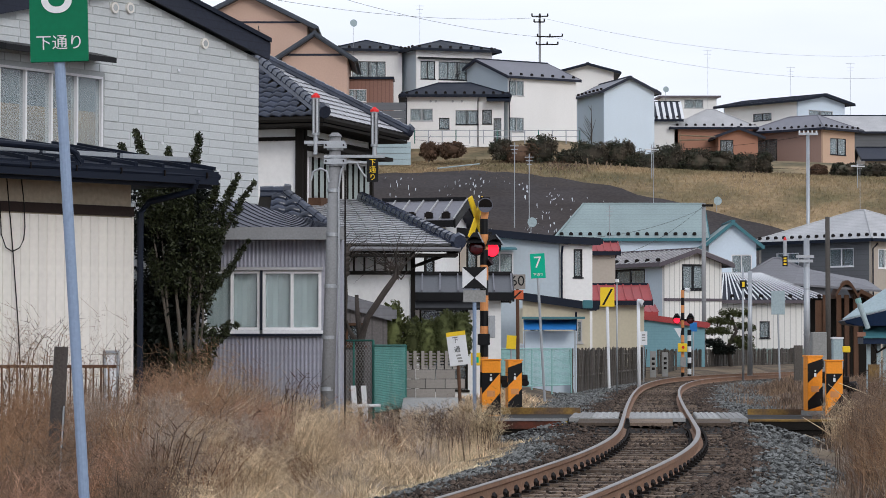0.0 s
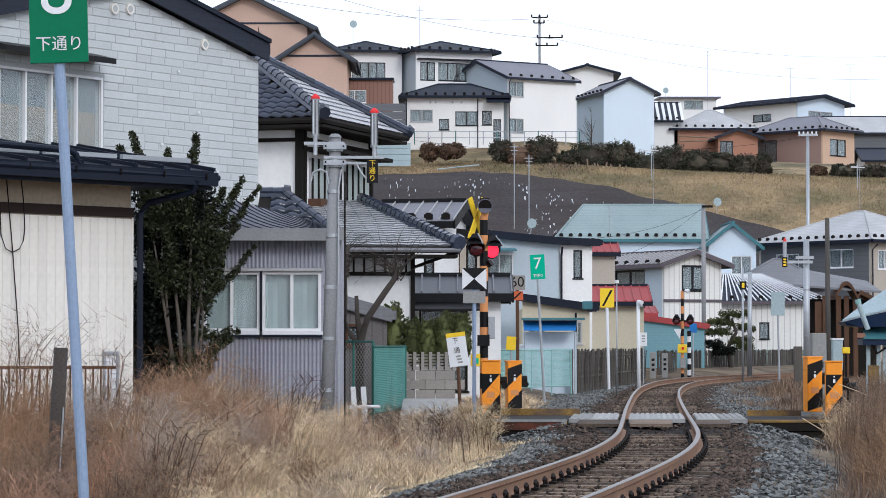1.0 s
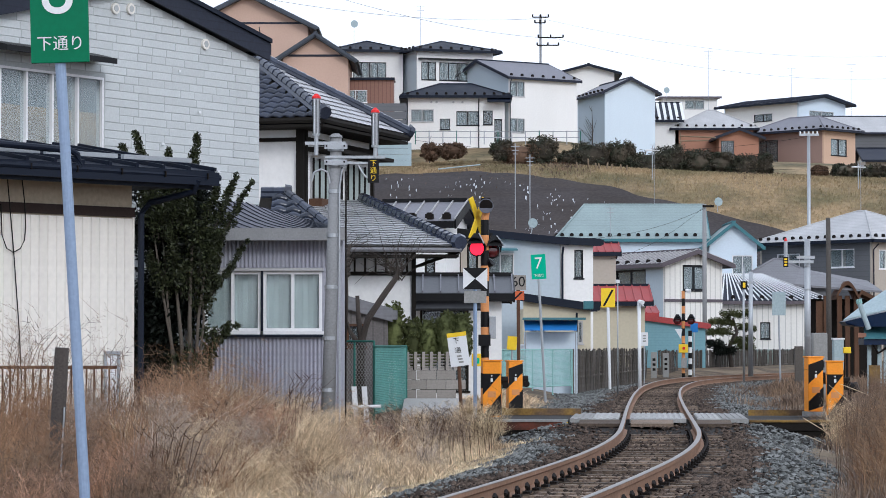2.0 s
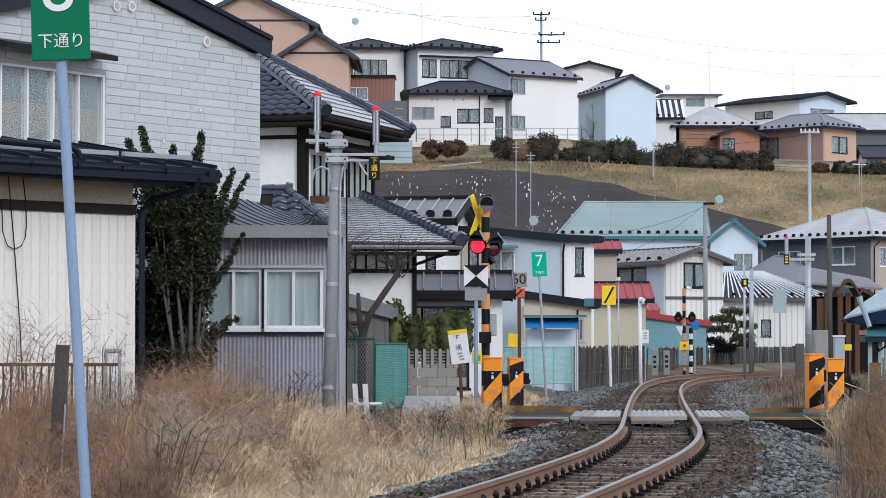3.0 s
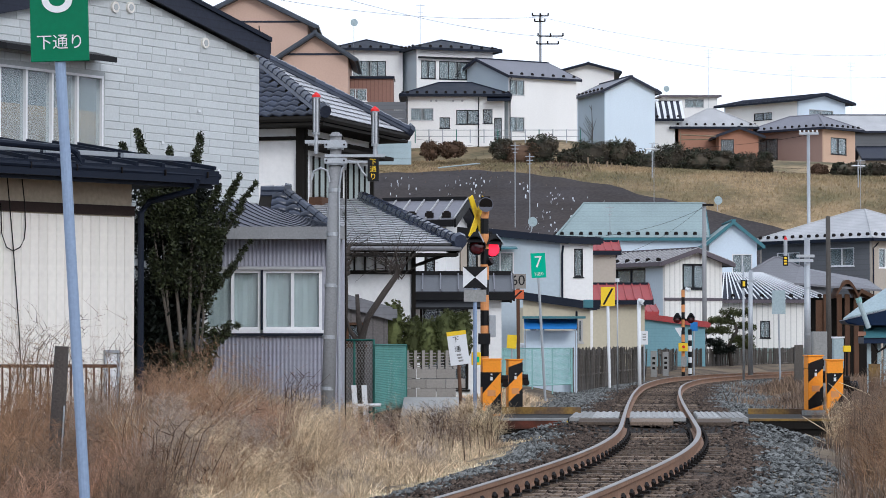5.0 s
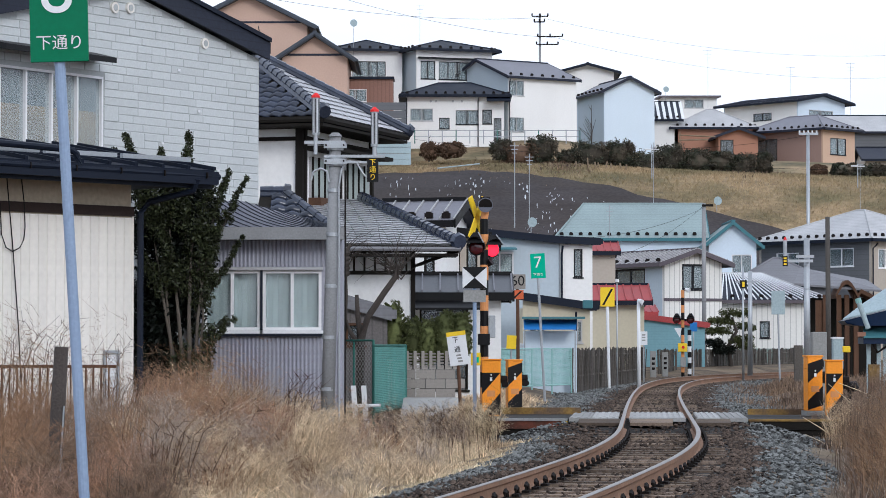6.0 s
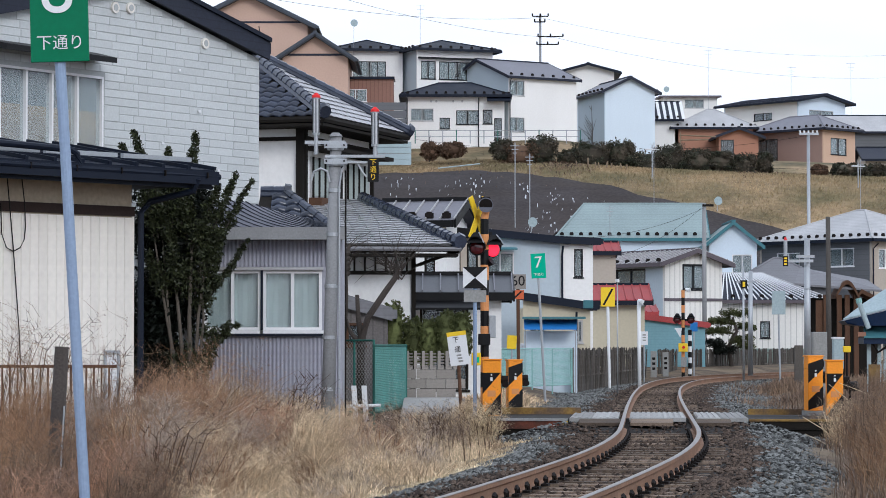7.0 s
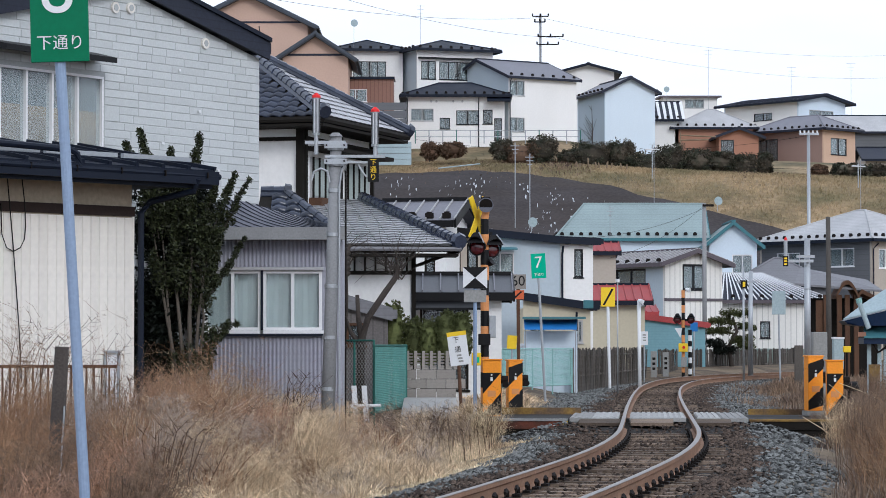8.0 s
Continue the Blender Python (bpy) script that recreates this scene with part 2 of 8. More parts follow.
M["block"] = mat("concrete_block", (0.29, 0.265, 0.24), 0.9, var=0.25, scale=4, bump=0.3, island=0.12)
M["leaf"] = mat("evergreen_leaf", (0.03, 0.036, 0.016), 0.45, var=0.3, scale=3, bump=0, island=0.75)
# Near-black copy of the leaf: shade inside a crown put into the colour.
M["leaf_shade"] = mat("shade_dark_leaf", (0.004, 0.007, 0.004), 0.6, var=0.3, scale=3, bump=0, island=0.5)
M["hedge"] = mat("clipped_hedge", (0.08, 0.092, 0.034), 0.8, var=0.35, scale=3, bump=0, island=0.5)
M["hedge_far"] = mat("hillside_shrub", (0.035, 0.04, 0.025), 0.8, var=0.4, scale=0.6, bump=0, island=0.5, other=(0.075, 0.062, 0.045), patch=0.9)
M["shrub_brown"] = mat("bare_brown_shrub", (0.112, 0.069, 0.045), 0.9, var=0.35, scale=0.8, bump=0, island=0.45)
M["pine"] = mat("pine_needles", (0.058, 0.066, 0.022), 0.7, var=0.3, scale=3, bump=0, island=0.45)
M["bark"] = mat("rough_bark", (0.062, 0.052, 0.046), 0.95, var=0.35, scale=6, bump=0.6)
M["bark_pale"] = mat("pale_bark", (0.205, 0.153, 0.104), 0.9, var=0.3, scale=6, bump=0.4)
M["sheet"] = mat("dark_slope_cover", (0.045, 0.037, 0.034), 0.9, var=0.4, scale=0.5, bump=0.4, lines=("Z", 1.3, 0.1), other=(0.05, 0.043, 0.043), patch=0.25)
M["fleck"] = mat("pale_litter", (0.52, 0.541, 0.563), 0.7, var=0.2)
M["tarp_blue"] = mat("blue_tarpaulin", (0.025, 0.17, 0.468), 0.6, var=0.15, scale=2)
M["boat_blue"] = mat("dark_blue_fascia", (0.004, 0.016, 0.048), 0.4, var=0.2)
M["net_grey"] = mat("pale_grey_sheet", (0.337, 0.416, 0.437), 0.7, var=0.2, scale=2)
M["worn_yellow"] = mat("worn_yellow_timber", (0.223, 0.136, 0.038), 0.8, var=0.45, scale=3, other=(0.12, 0.08, 0.05), patch=2.5)
M["timber_red"] = mat("red_brown_timber", (0.13, 0.04, 0.025), 0.85, var=0.4, scale=5, other=(0.06, 0.03, 0.022), patch=3)
M["pole_wood"] = mat("grey_pole_timber", (0.08, 0.073, 0.066), 0.9, var=0.3, scale=5, bump=0.4)
M["bark_stem"] = mat("grey_brown_stem", (0.112, 0.096, 0.08), 0.9, var=0.35, scale=6, bump=0.4)
M["weed_dark"] = mat("dark_dead_weed", (0.153, 0.077, 0.041), 0.9, var=0.3, scale=0.8, bump=0, island=0.5, other=(0.3, 0.2, 0.12), patch=0.8)
M["cable"] = mat("black_cable", (0.008, 0.008, 0.008), 0.7, var=0.1)


# ---- mesh tools ----
class Shape:
    """Gathers vertices and faces of one mesh."""

    def __init__(self):
        self.v, self.f = [], []

    def add(self, vs, fs):
        k = len(self.v)
        self.v += [tuple(p) for p in vs]
        self.f += [tuple(k + i for i in q) for q in fs]
        return self

    def box(self, x0, x1, y0, y1, z0, z1, m=None):
        vs = [Vector((x, y, z)) for z in (z0, z1) for y in (y0, y1) for x in (x0, x1)]
        if m:
            vs = [m @ p for p in vs]
        return self.add(vs, [(0, 2, 3, 1), (4, 5, 7, 6), (0, 1, 5, 4), (2, 6, 7, 3), (0, 4, 6, 2), (1, 3, 7, 5)])

    def slab(self, pts, off):
        """A flat polygon given thickness by the vector off."""
        n, off = len(pts), Vector(off)
        vs = [Vector(p) for p in pts] + [Vector(p) + off for p in pts]
        return self.add(vs, [tuple(range(n))[::-1], tuple(range(n, 2 * n))] + [(i, (i + 1) % n, n + (i + 1) % n, n + i) for i in range(n)])

    def tube(self, pts, radii, n=8, cap=True):
        """A round bar along a line of points."""
        pts = [Vector(p) for p in pts]
        if not hasattr(radii, "__len__"):
            radii = [radii] * len(pts)
        k = len(self.v)
        for i, p in enumerate(pts):
            d = (pts[min(i + 1, len(pts) - 1)] - pts[max(i - 1, 0)]).normalized()
            a = d.cross(Vector((0.3, 0.9, 0.2)) if abs(d.z) > 0.9 else Vector((0, 0, 1))).normalized()
            b = d.cross(a)
            for j in range(n):
                t = 2 * math.pi * j / n
                self.v.append(tuple(p + radii[i] * (math.cos(t) * a + math.sin(t) * b)))
        for i in range(len(pts) - 1):
            for j in range(n):
                self.f.append((k + i * n + j, k + i * n + (j + 1) % n, k + (i + 1) * n + (j + 1) % n, k + (i + 1) * n + j))
        if cap:
            self.f.append(tuple(k + j for j in range(n))[::-1])
            self.f.append(tuple(k + (len(pts) - 1) * n + j for j in range(n)))
        return self


def mesh_of(name, shape, material, smooth=False):
    me = bpy.data.meshes.new(name)
    me.from_pydata(shape.v, [], shape.f)
    me.materials.append(M[material])
    bm = bmesh.new()
    bm.from_mesh(me)
    bmesh.ops.recalc_face_normals(bm, faces=bm.faces)
    bm.to_mesh(me)
    bm.free()
    if smooth:
        me.polygons.foreach_set("use_smooth", [True] * len(me.polygons))
    return me


def part(name, shape, material, parent, label="", smooth=False, bevel=0.0):
    ob = new(name, mesh_of(name, shape, material, smooth))
    ob.parent = parent
    if label:
        ob["label"] = label
    if bevel:
        b = ob.modifiers.new("worn_edge", 'BEVEL')
        b.width, b.segments = bevel, 2
    return ob


def piece(name, me, parent, m):
    """One of many alike pieces on shared mesh data."""
    ob = new(name, me)
    ob.parent = parent
    ob.matrix_basis = m
    return ob


def thing(name, label, category, m=None, group="", kind=""):
    ob = new(name)
    ob.empty_display_size = 0.2
    if m:
        ob.matrix_basis = m
    return tagged(ob, label, category, group, kind)


def words(text, size, material, parent, m, name="lettering", squeeze=1.0):
    cu = bpy.data.curves.new(name, 'FONT')
    cu.body, cu.size, cu.extrude = text, size, 0.002
    cu.align_x, cu.align_y = 'CENTER', 'CENTER'
    cu.materials.append(M[material])
    ob = new(name, cu)
    ob.parent = parent
    ob.matrix_basis = m @ Matrix.Diagonal((squeeze, 1, 1, 1))
    return ob


UPRIGHT = pose(0, 0, 0, 90)


# ---- ground ----
def smooth(a, b, v):
    t = max(0.0, min(1.0, (v - a) / (b - a)))
    return t * t * (3 - 2 * t)


HEADING_AT = [0, 15, 25, 30, 36, 42, 50, 65, 80, 95, 105, 115, 125, 140, 200]
HEADING = [0.2, 0.2, 0.18, 0.163, 0.115, 0.073, 0.071, 0.077, 0.09, 0.13, 0.21, 0.35, 0.47, 0.65, 0.9]
LINE_Y = np.arange(0, 200.1, 0.25)
LINE_X = np.cumsum(np.interp(LINE_Y, HEADING_AT, HEADING)) * 0.25
LINE_X += 0.966 - np.interp(25, LINE_Y, LINE_X)


def track_x(y):
    """Centre line of the railway: easing left, then curving off to the side."""
    return float(np.interp(y, LINE_Y, LINE_X))


def ground_z(x, y):
    z = -0.22 - 0.25 * smooth(1.6, 3.0, abs(x - track_x(y))) * (1 - smooth(118, 130, y))
    z += 0.42 * smooth(2.4, 4.0, abs(x - track_x(y))) * smooth(50, 55, y) + 1.5 * smooth(158, 175, y)
    crest = 205 + 0.05 * x
    z += 12.3 * smooth(160, crest, y) * (1 - 0.06 * smooth(10, 45, x)) + (3.4 - 1.3 * smooth(8, 20, x)) * smooth(crest - 4, crest + 22, y)
    z += 0.5 * noise.noise((x * 0.06, y * 0.06, 0)) * smooth(160, 180, y)
    return z


def ground():
    ys = [-30, -10, 0, 8] + [14 + 1.5 * i for i in range(60)] + [104 + 4 * i for i in range(32)] + [240, 270, 320, 400, 600, 1000, 2000, 4000]
    xs = [-1500, -600, -250, -120, -80, -60, -48] + [-40 + 1.25 * i for i in range(80)] + [64, 80, 120, 250, 600, 1500]
    v = [(x, y, ground_z(x, y)) for y in ys for x in xs]
    n = len(xs)
    f = [(j * n + i, j * n + i + 1, (j + 1) * n + i + 1, (j + 1) * n + i) for j in range(len(ys) - 1) for i in range(n - 1)]
    sh = Shape()
    sh.v, sh.f = v, f
    me = mesh_of("ground", sh, "earth", True)
    me.materials.append(M["hill_grass"])
    for p in me.polygons:
        if p.center.y > 158:
            p.material_index = 1
    tagged(new("ground", me), "dry earth rising to a grassy hillside", "ground", kind="structure")


ground()


def slope_cover():
    """The dark sheet over the lower hillside, with pale litter on it."""
    sh = Shape()
    nu, nv = 60, 26
    for j in range(nv + 1):
        for i in range(nu + 1):
            x = -12 + 52 * i / nu
            top = 198 if x < 3 else 198 - (x - 3) * 0.66
            top += 1.0 * noise.noise((x * 0.4, 3, 0))
            y = 163 + (top - 163) * j / nv
            sh.v.append((x, y, ground_z(x, y) + 0.16 + 0.08 * noise.noise((x, y * 0.6, 1))))
    sh.f = [(j * (nu + 1) + i, j * (nu + 1) + i + 1, (j + 1) * (nu + 1) + i + 1, (j + 1) * (nu + 1) + i) for j in range(nv) for i in range(nu)]
    ob = thing("slope_cover", "dark weed sheet laid over the hillside", "ground cover", kind="structure")
    part("sheet", sh, "sheet", ob, smooth=True)
    rnd = random.Random(4)
    fl = Shape()
    for k in range(420):
        x = rnd.uniform(-4, 13)
        y = rnd.uniform(176, 195 - max(0, x - 3) * 0.72)
        if noise.noise((x * 0.35, y * 0.1, 7)) < -0.05:
            continue
        z = ground_z(x, y) + 0.3
        w, h = rnd.uniform(0.02, 0.06), rnd.uniform(0.03, 0.16)
        a = rnd.uniform(-0.2, 0.2)
        fl.add([(x - w, y, z), (x + w * 0.6, y - 0.2, z + a), (x + w, y + 0.1, z + h), (x - w * 0.3, y + 0.2, z + h * 1.2)], [(0, 1, 2, 3)])
    part("litter", fl, "fleck", ob)["kind"] = "stuff"


slope_cover()


# ---- railway ----
def track_frame(y):
    dx = (track_x(y + 0.1) - track_x(y - 0.1)) / 0.2
    d = Vector((dx, 1, 0)).normalized()
    return Vector((track_x(y), y, 0)), d, Vector((d.y, -d.x, 0))


def heap(y):
    """Ballast heaped up against the crossing deck."""
    return 0.11 * smooth(44.6, 46.9, y) * (1 - smooth(51.3, 53.0, y))


def railway():
    road = thing("railway_track", "single railway track with rusty rails on dark ballast", "railway track", kind="structure")
    ys = [16 + 0.75 * i for i in range(148)]
    prof = [(-0.035, 0), (-0.035, -0.035), (-0.012, -0.05), (-0.012, -0.13), (-0.065, -0.145), (-0.065, -0.158), (0.065, -0.158), (0.065, -0.145), (0.012, -0.13), (0.012, -0.05), (0.035, -0.035), (0.035, 0)]
    for side in (-1, 1):
        sh, top = Shape(), Shape()
        n = len(prof)
        for y in ys:
            c, d, r = track_frame(y)
            cant = 0.05 * smooth(60, 80, y)
            for a, b in prof:
                sh.v.append(tuple(c + r * (side * 0.566 + a) + Vector((0, 0, b - side * cant * 0.5))))
            for a, b in ((-0.03, 0.002), (0.03, 0.002), (0.03, 0.006), (-0.03, 0.006)):
                top.v.append(tuple(c + r * (side * 0.566 + a) + Vector((0, 0, b - side * cant * 0.5))))
        for k in range(len(ys) - 1):
            sh.f += [(k * n + j, k * n + (j + 1) % n, (k + 1) * n + (j + 1) % n, (k + 1) * n + j) for j in range(n)]
            top.f += [(k * 4 + j, k * 4 + (j + 1) % 4, (k + 1) * 4 + (j + 1) % 4, (k + 1) * 4 + j) for j in range(4)]
        rail = part("rail", sh, "rail_side", road)
        part("running_surface", top, "rail_top", rail, "polished rail head")
    bar = Shape().box(-0.95, 0.95, -0.1, 0.1, -0.32, -0.185)
    me = mesh_of("sleeper", bar, "sleeper")
    clip = Shape().tube([(0, -0.09, -0.15), (0, -0.07, -0.1), (0, -0.02, -0.075), (0, 0.04, -0.09), (0, 0.06, -0.15)], 0.02, 5)
    clip.box(-0.035, 0.035, -0.09, 0.06, -0.165, -0.14)
    cm = mesh_of("rail_clip", clip, "iron")
    rnd = random.Random(2)
    y = 17.0
    count = 0
    while y < 125:
        c, d, r = track_frame(y)
        rz = math.degrees(math.atan2(d.y, d.x)) - 90
        if not 47.0 < y < 51.3:
            piece("sleeper", me, road, Matrix.Translation(c) @ pose(rnd.uniform(-.03, .03), 0, rnd.uniform(-.012, .012), 0, 0, rz + rnd.uniform(-1, 1)))
            if y < 44:
                for o in (-0.46, -0.67, 0.46, 0.67):
                    piece("rail_clip", cm, road, Matrix.Translation(c + r * o) @ pose(0, 0, 0, 0, 0, rz))
        y += 0.64
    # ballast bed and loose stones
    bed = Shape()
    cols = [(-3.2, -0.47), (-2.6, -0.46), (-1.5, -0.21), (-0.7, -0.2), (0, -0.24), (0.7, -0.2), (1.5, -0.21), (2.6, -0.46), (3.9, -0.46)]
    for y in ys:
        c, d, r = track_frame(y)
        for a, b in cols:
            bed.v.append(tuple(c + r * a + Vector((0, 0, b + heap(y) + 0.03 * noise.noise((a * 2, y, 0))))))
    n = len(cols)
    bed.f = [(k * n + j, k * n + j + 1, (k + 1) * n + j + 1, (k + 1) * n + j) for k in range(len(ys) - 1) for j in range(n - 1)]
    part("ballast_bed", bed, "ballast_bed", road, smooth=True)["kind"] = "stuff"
    st, inner = Shape(), Shape()
    rs = np.random.RandomState(5)
    kinds = []
    for k in range(6):
        p = rs.normal(size=(6, 3))
        base = np.array([(1, 0, 0), (-1, 0, 0), (0, 1, 0), (0, -1, 0), (0, 0, 1), (0, 0, -1)], float) * rs.uniform(0.6, 1.2, (6, 1)) + p * 0.2
        kinds.append(base)
    tri = [(0, 2, 4), (2, 1, 4), (1, 3, 4), (3, 0, 4), (2, 0, 5), (1, 2, 5), (3, 1, 5), (0, 3, 5)]
    total = 84000
    yy = 19 + 100 * rs.rand(total) ** 1.7
    off = rs.uniform(-3.7, 4.3, total)
    for y, o in zip(yy, off):
        if 47.0 < y < 51.3 and abs(o) < 2.2:
            continue
        if abs(abs(o) - 0.566) < 0.1:
            continue
        if abs(o) < 1.0 and rs.rand() < 0.62:
            continue
        c, d, r = track_frame(y)
        z = -0.2 - 0.26 * smooth(1.5, 2.8, abs(o)) * (1 if y < 52 else 0.3) - (0.01 if abs(o) < 0.9 else 0)
        z += heap(y)
        p = c + r * o
        k = kinds[rs.randint(6)] * rs.uniform(0.017, 0.046)
        (inner if abs(o) + 0.5 * noise.noise((p.x * 0.8, p.y * 0.5, 4)) + 0.3 * rs.rand() < 1.6 else st).add([(p.x + q[0], p.y + q[1], z + 0.02 + q[2] * 0.8) for q in k], tri)
    for name, sh, mt in (("ballast", st, "ballast"), ("oily_ballast", inner, "ballast_brown")):
        me = bpy.data.meshes.new(name)
        me.from_pydata(sh.v, [], sh.f)
        me.materials.append(M[mt])
        ob = new(name, me)
        ob.parent = road
        ob["kind"] = "stuff"
    return road


ROAD = railway()


# ---- level crossing ----
def crossing():
    """Panels between and beside the rails, timber edges and the raised approaches."""
    ob = thing("level_crossing", "level crossing deck of pale ribbed panels and timber", "level crossing", kind="structure")
    c, d, r = track_frame(49.2)
    rz = math.degrees(math.atan2(d.y, d.x)) - 90
    base = Matrix.Translation(c) @ pose(0, 0, 0, 0, 0, rz)
    for x0, x1, mt in ((-0.47, 0.47, "rubber_panel"), (-1.1, -0.66, "rubber_panel"), (0.66, 1.05, "rubber_panel"), (-1.47, -1.11, "concrete"), (1.06, 1.5, "concrete")):
        sh = Shape().box(x0, x1, -2.1, 1.9, -0.06, 0.0, base)
        n = max(2, int((x1 - x0) / 0.09))
        for i in range(n):
            xa = x0 + (i + 0.15) * (x1 - x0) / n
            sh.box(xa, xa + 0.05, -2.08, 1.88, 0.0, 0.012, base)
        part("deck_panel", sh, mt, ob)
    for x0, x1 in ((-1.3, -0.62), (-0.45, 0.25), (0.62, 1.2)):
        sh = Shape().slab([base @ Vector(v) for v in ((x0, -3.0, -0.05), (x1, -3.0, -0.05), (x1, -2.13, -0.01), (x0, -2.13, -0.01))], (0, 0, -0.05))
        part("timber_ramp", sh, "sleeper", ob)
    # Bearers coloured near-black for the dark void below the deck.
    for x0, x1 in ((-0.5, 0.5), (-1.45, -0.66), (0.66, 1.48)):
        part("shade_bearer", Shape().box(x0, x1, -1.7, -1.55, -0.24, -0.1, base), "timber_dark", ob)
    for x0, x1, z in ((-3.6, -1.5, -0.03), (1.52, 3.2, -0.05)):
        part("approach_slab", Shape().box(x0, x1, -1.85, 2.6, -0.5, z, base), "asphalt", ob)
        # Dark beam in the place of the shadow under the edge timber.
        part("kerb_beam", Shape().box(x0, x1, -2.02, -1.87, -0.42, -0.19, base), "timber_dark", ob)
        part("kerb_beam", Shape().box(x0 + 0.9 if x0 < 0 else x0, x1 - 0.09 if x0 < 0 else x1, -2.06, -1.87, -0.185, -0.055, base), "timber_red" if x0 < 0 else "timber_dark", ob)
        part("plank", Shape().box(x0 + 0.85 if x0 < 0 else x0, x1, -2.08, -1.8, -0.05, -0.015, base), "concrete" if x0 < 0 else "worn_yellow", ob)
        part("kerb_beam", Shape().box(x0 + 0.1, x1 + 0.15, 1.2, 1.35, -0.02, z + 0.13, base), "worn_yellow", ob, "worn yellow timber edge")
    part("end_block", Shape().box(-1.58, -1.5, -2.07, -1.9, -0.19, -0.055, base), "yellow", ob, "yellow painted block")


crossing()


# ---- houses ----
def pierced(w, h, openings, t, peak=0.0, x0=0.0, z0=0.0, y0=0.0):
    """One slab in the plane x-z with holes cut through it; peak: height of a gable on top."""
    xs = sorted({0.0, w, *[o[0] - o[2] / 2 for o in openings], *[o[0] + o[2] / 2 for o in openings]})
    zs = sorted({0.0, h, *[o[1] - o[3] / 2 for o in openings], *[o[1] + o[3] / 2 for o in openings]})
    nx, nz = len(xs), len(zs)
    solid = {(i, j) for i in range(nx - 1) for j in range(nz - 1)
             if not any(abs((xs[i] + xs[i + 1]) / 2 - o[0]) < o[2] / 2 and abs((zs[j] + zs[j + 1]) / 2 - o[1]) < o[3] / 2 for o in openings)}
    sh = Shape()
    k = nx * nz
    sh.v = [(x0 + x, y0 + y, z0 + z) for y in (0, t) for z in zs for x in xs]
    for i, j in solid:
        a, b, c, d = j * nx + i, j * nx + i + 1, (j + 1) * nx + i + 1, (j + 1) * nx + i
        sh.f += [(a, b, c, d), (k + d, k + c, k + b, k + a)]
        for p, q, n in ((a, b, (i, j - 1)), (b, c, (i + 1, j)), (c, d, (i, j + 1)), (d, a, (i - 1, j))):
            if n not in solid:
                sh.f.append((q, p, k + p, k + q))
    if peak:
        a, b, n = (nz - 1) * nx, nz * nx - 1, len(sh.v)
        sh.v += [(x0 + w / 2, y0, z0 + h + peak), (x0 + w / 2, y0 + t, z0 + h + peak)]
        sh.f += [(a, b, n), (k + b, k + a, n + 1), (b, k + b, n + 1, n), (k + a, a, n, n + 1)]
    return sh


def window(parent, m, w, h, panes=2, frame_mat="frame_dark", inside="curtain", t=0.05):
    """A window set in its opening, in the plane x-z of m, looking out along -y."""
    ob = new("window")
    ob.parent = parent
    ob.matrix_basis = m
    pw = (w - t * (panes + 1)) / panes
    part("window_frame", pierced(w, h, [(t + pw / 2 + i * (pw + t), h / 2, pw, h - 2 * t) for i in range(panes)], 0.12, 0, -w / 2, -h / 2, -0.05), frame_mat, ob)
    part("window_sill", Shape().box(-w / 2 - 0.04, w / 2 + 0.04, -0.1, 0.0, -h / 2 - 0.05, -h / 2 - 0.002), frame_mat, ob)
    for i in range(panes):
        x0 = -w / 2 + t + i * (pw + t)
        g = part("pane", Shape().box(x0, x0 + pw, 0.0, 0.012, -h / 2 + t, h / 2 - t), "glass", ob)
        g.visible_shadow = False
    # The sheet that imitates the tan reflection lies flat, without folds.
    fold = 0.0 if inside == "tan_reflection" else 0.02
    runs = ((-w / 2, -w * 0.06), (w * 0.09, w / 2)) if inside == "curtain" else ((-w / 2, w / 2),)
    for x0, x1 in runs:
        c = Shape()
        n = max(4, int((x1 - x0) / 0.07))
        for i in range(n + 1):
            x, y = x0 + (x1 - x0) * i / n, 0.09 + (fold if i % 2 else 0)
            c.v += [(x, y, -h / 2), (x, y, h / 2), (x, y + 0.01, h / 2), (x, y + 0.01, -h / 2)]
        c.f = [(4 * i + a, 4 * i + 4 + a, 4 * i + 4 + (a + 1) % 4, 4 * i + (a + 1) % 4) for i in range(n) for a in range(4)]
        part("blind" if inside == "tan_reflection" else "curtain", c, inside, ob)
    return ob


def around(w, d, t=0.16):
    """Places and lengths of the other three walls of a w by d box, butted between front and back."""
    return ((Matrix.Translation((w, t, 0)) @ pose(0, 0, 0, 0, 0, 90), d - 2 * t), (Matrix.Translation((0, d - t, 0)) @ pose(0, 0, 0, 0, 0, -90), d - 2 * t),
            (Matrix.Translation((w, d, 0)) @ pose(0, 0, 0, 0, 0, 180), w))


def wall(parent, m, w, h, openings, material, t=0.16, peak=0.0):
    ob = part("wall", pierced(w, h, openings, t, peak), material, parent)
    ob.matrix_basis = m
    return ob


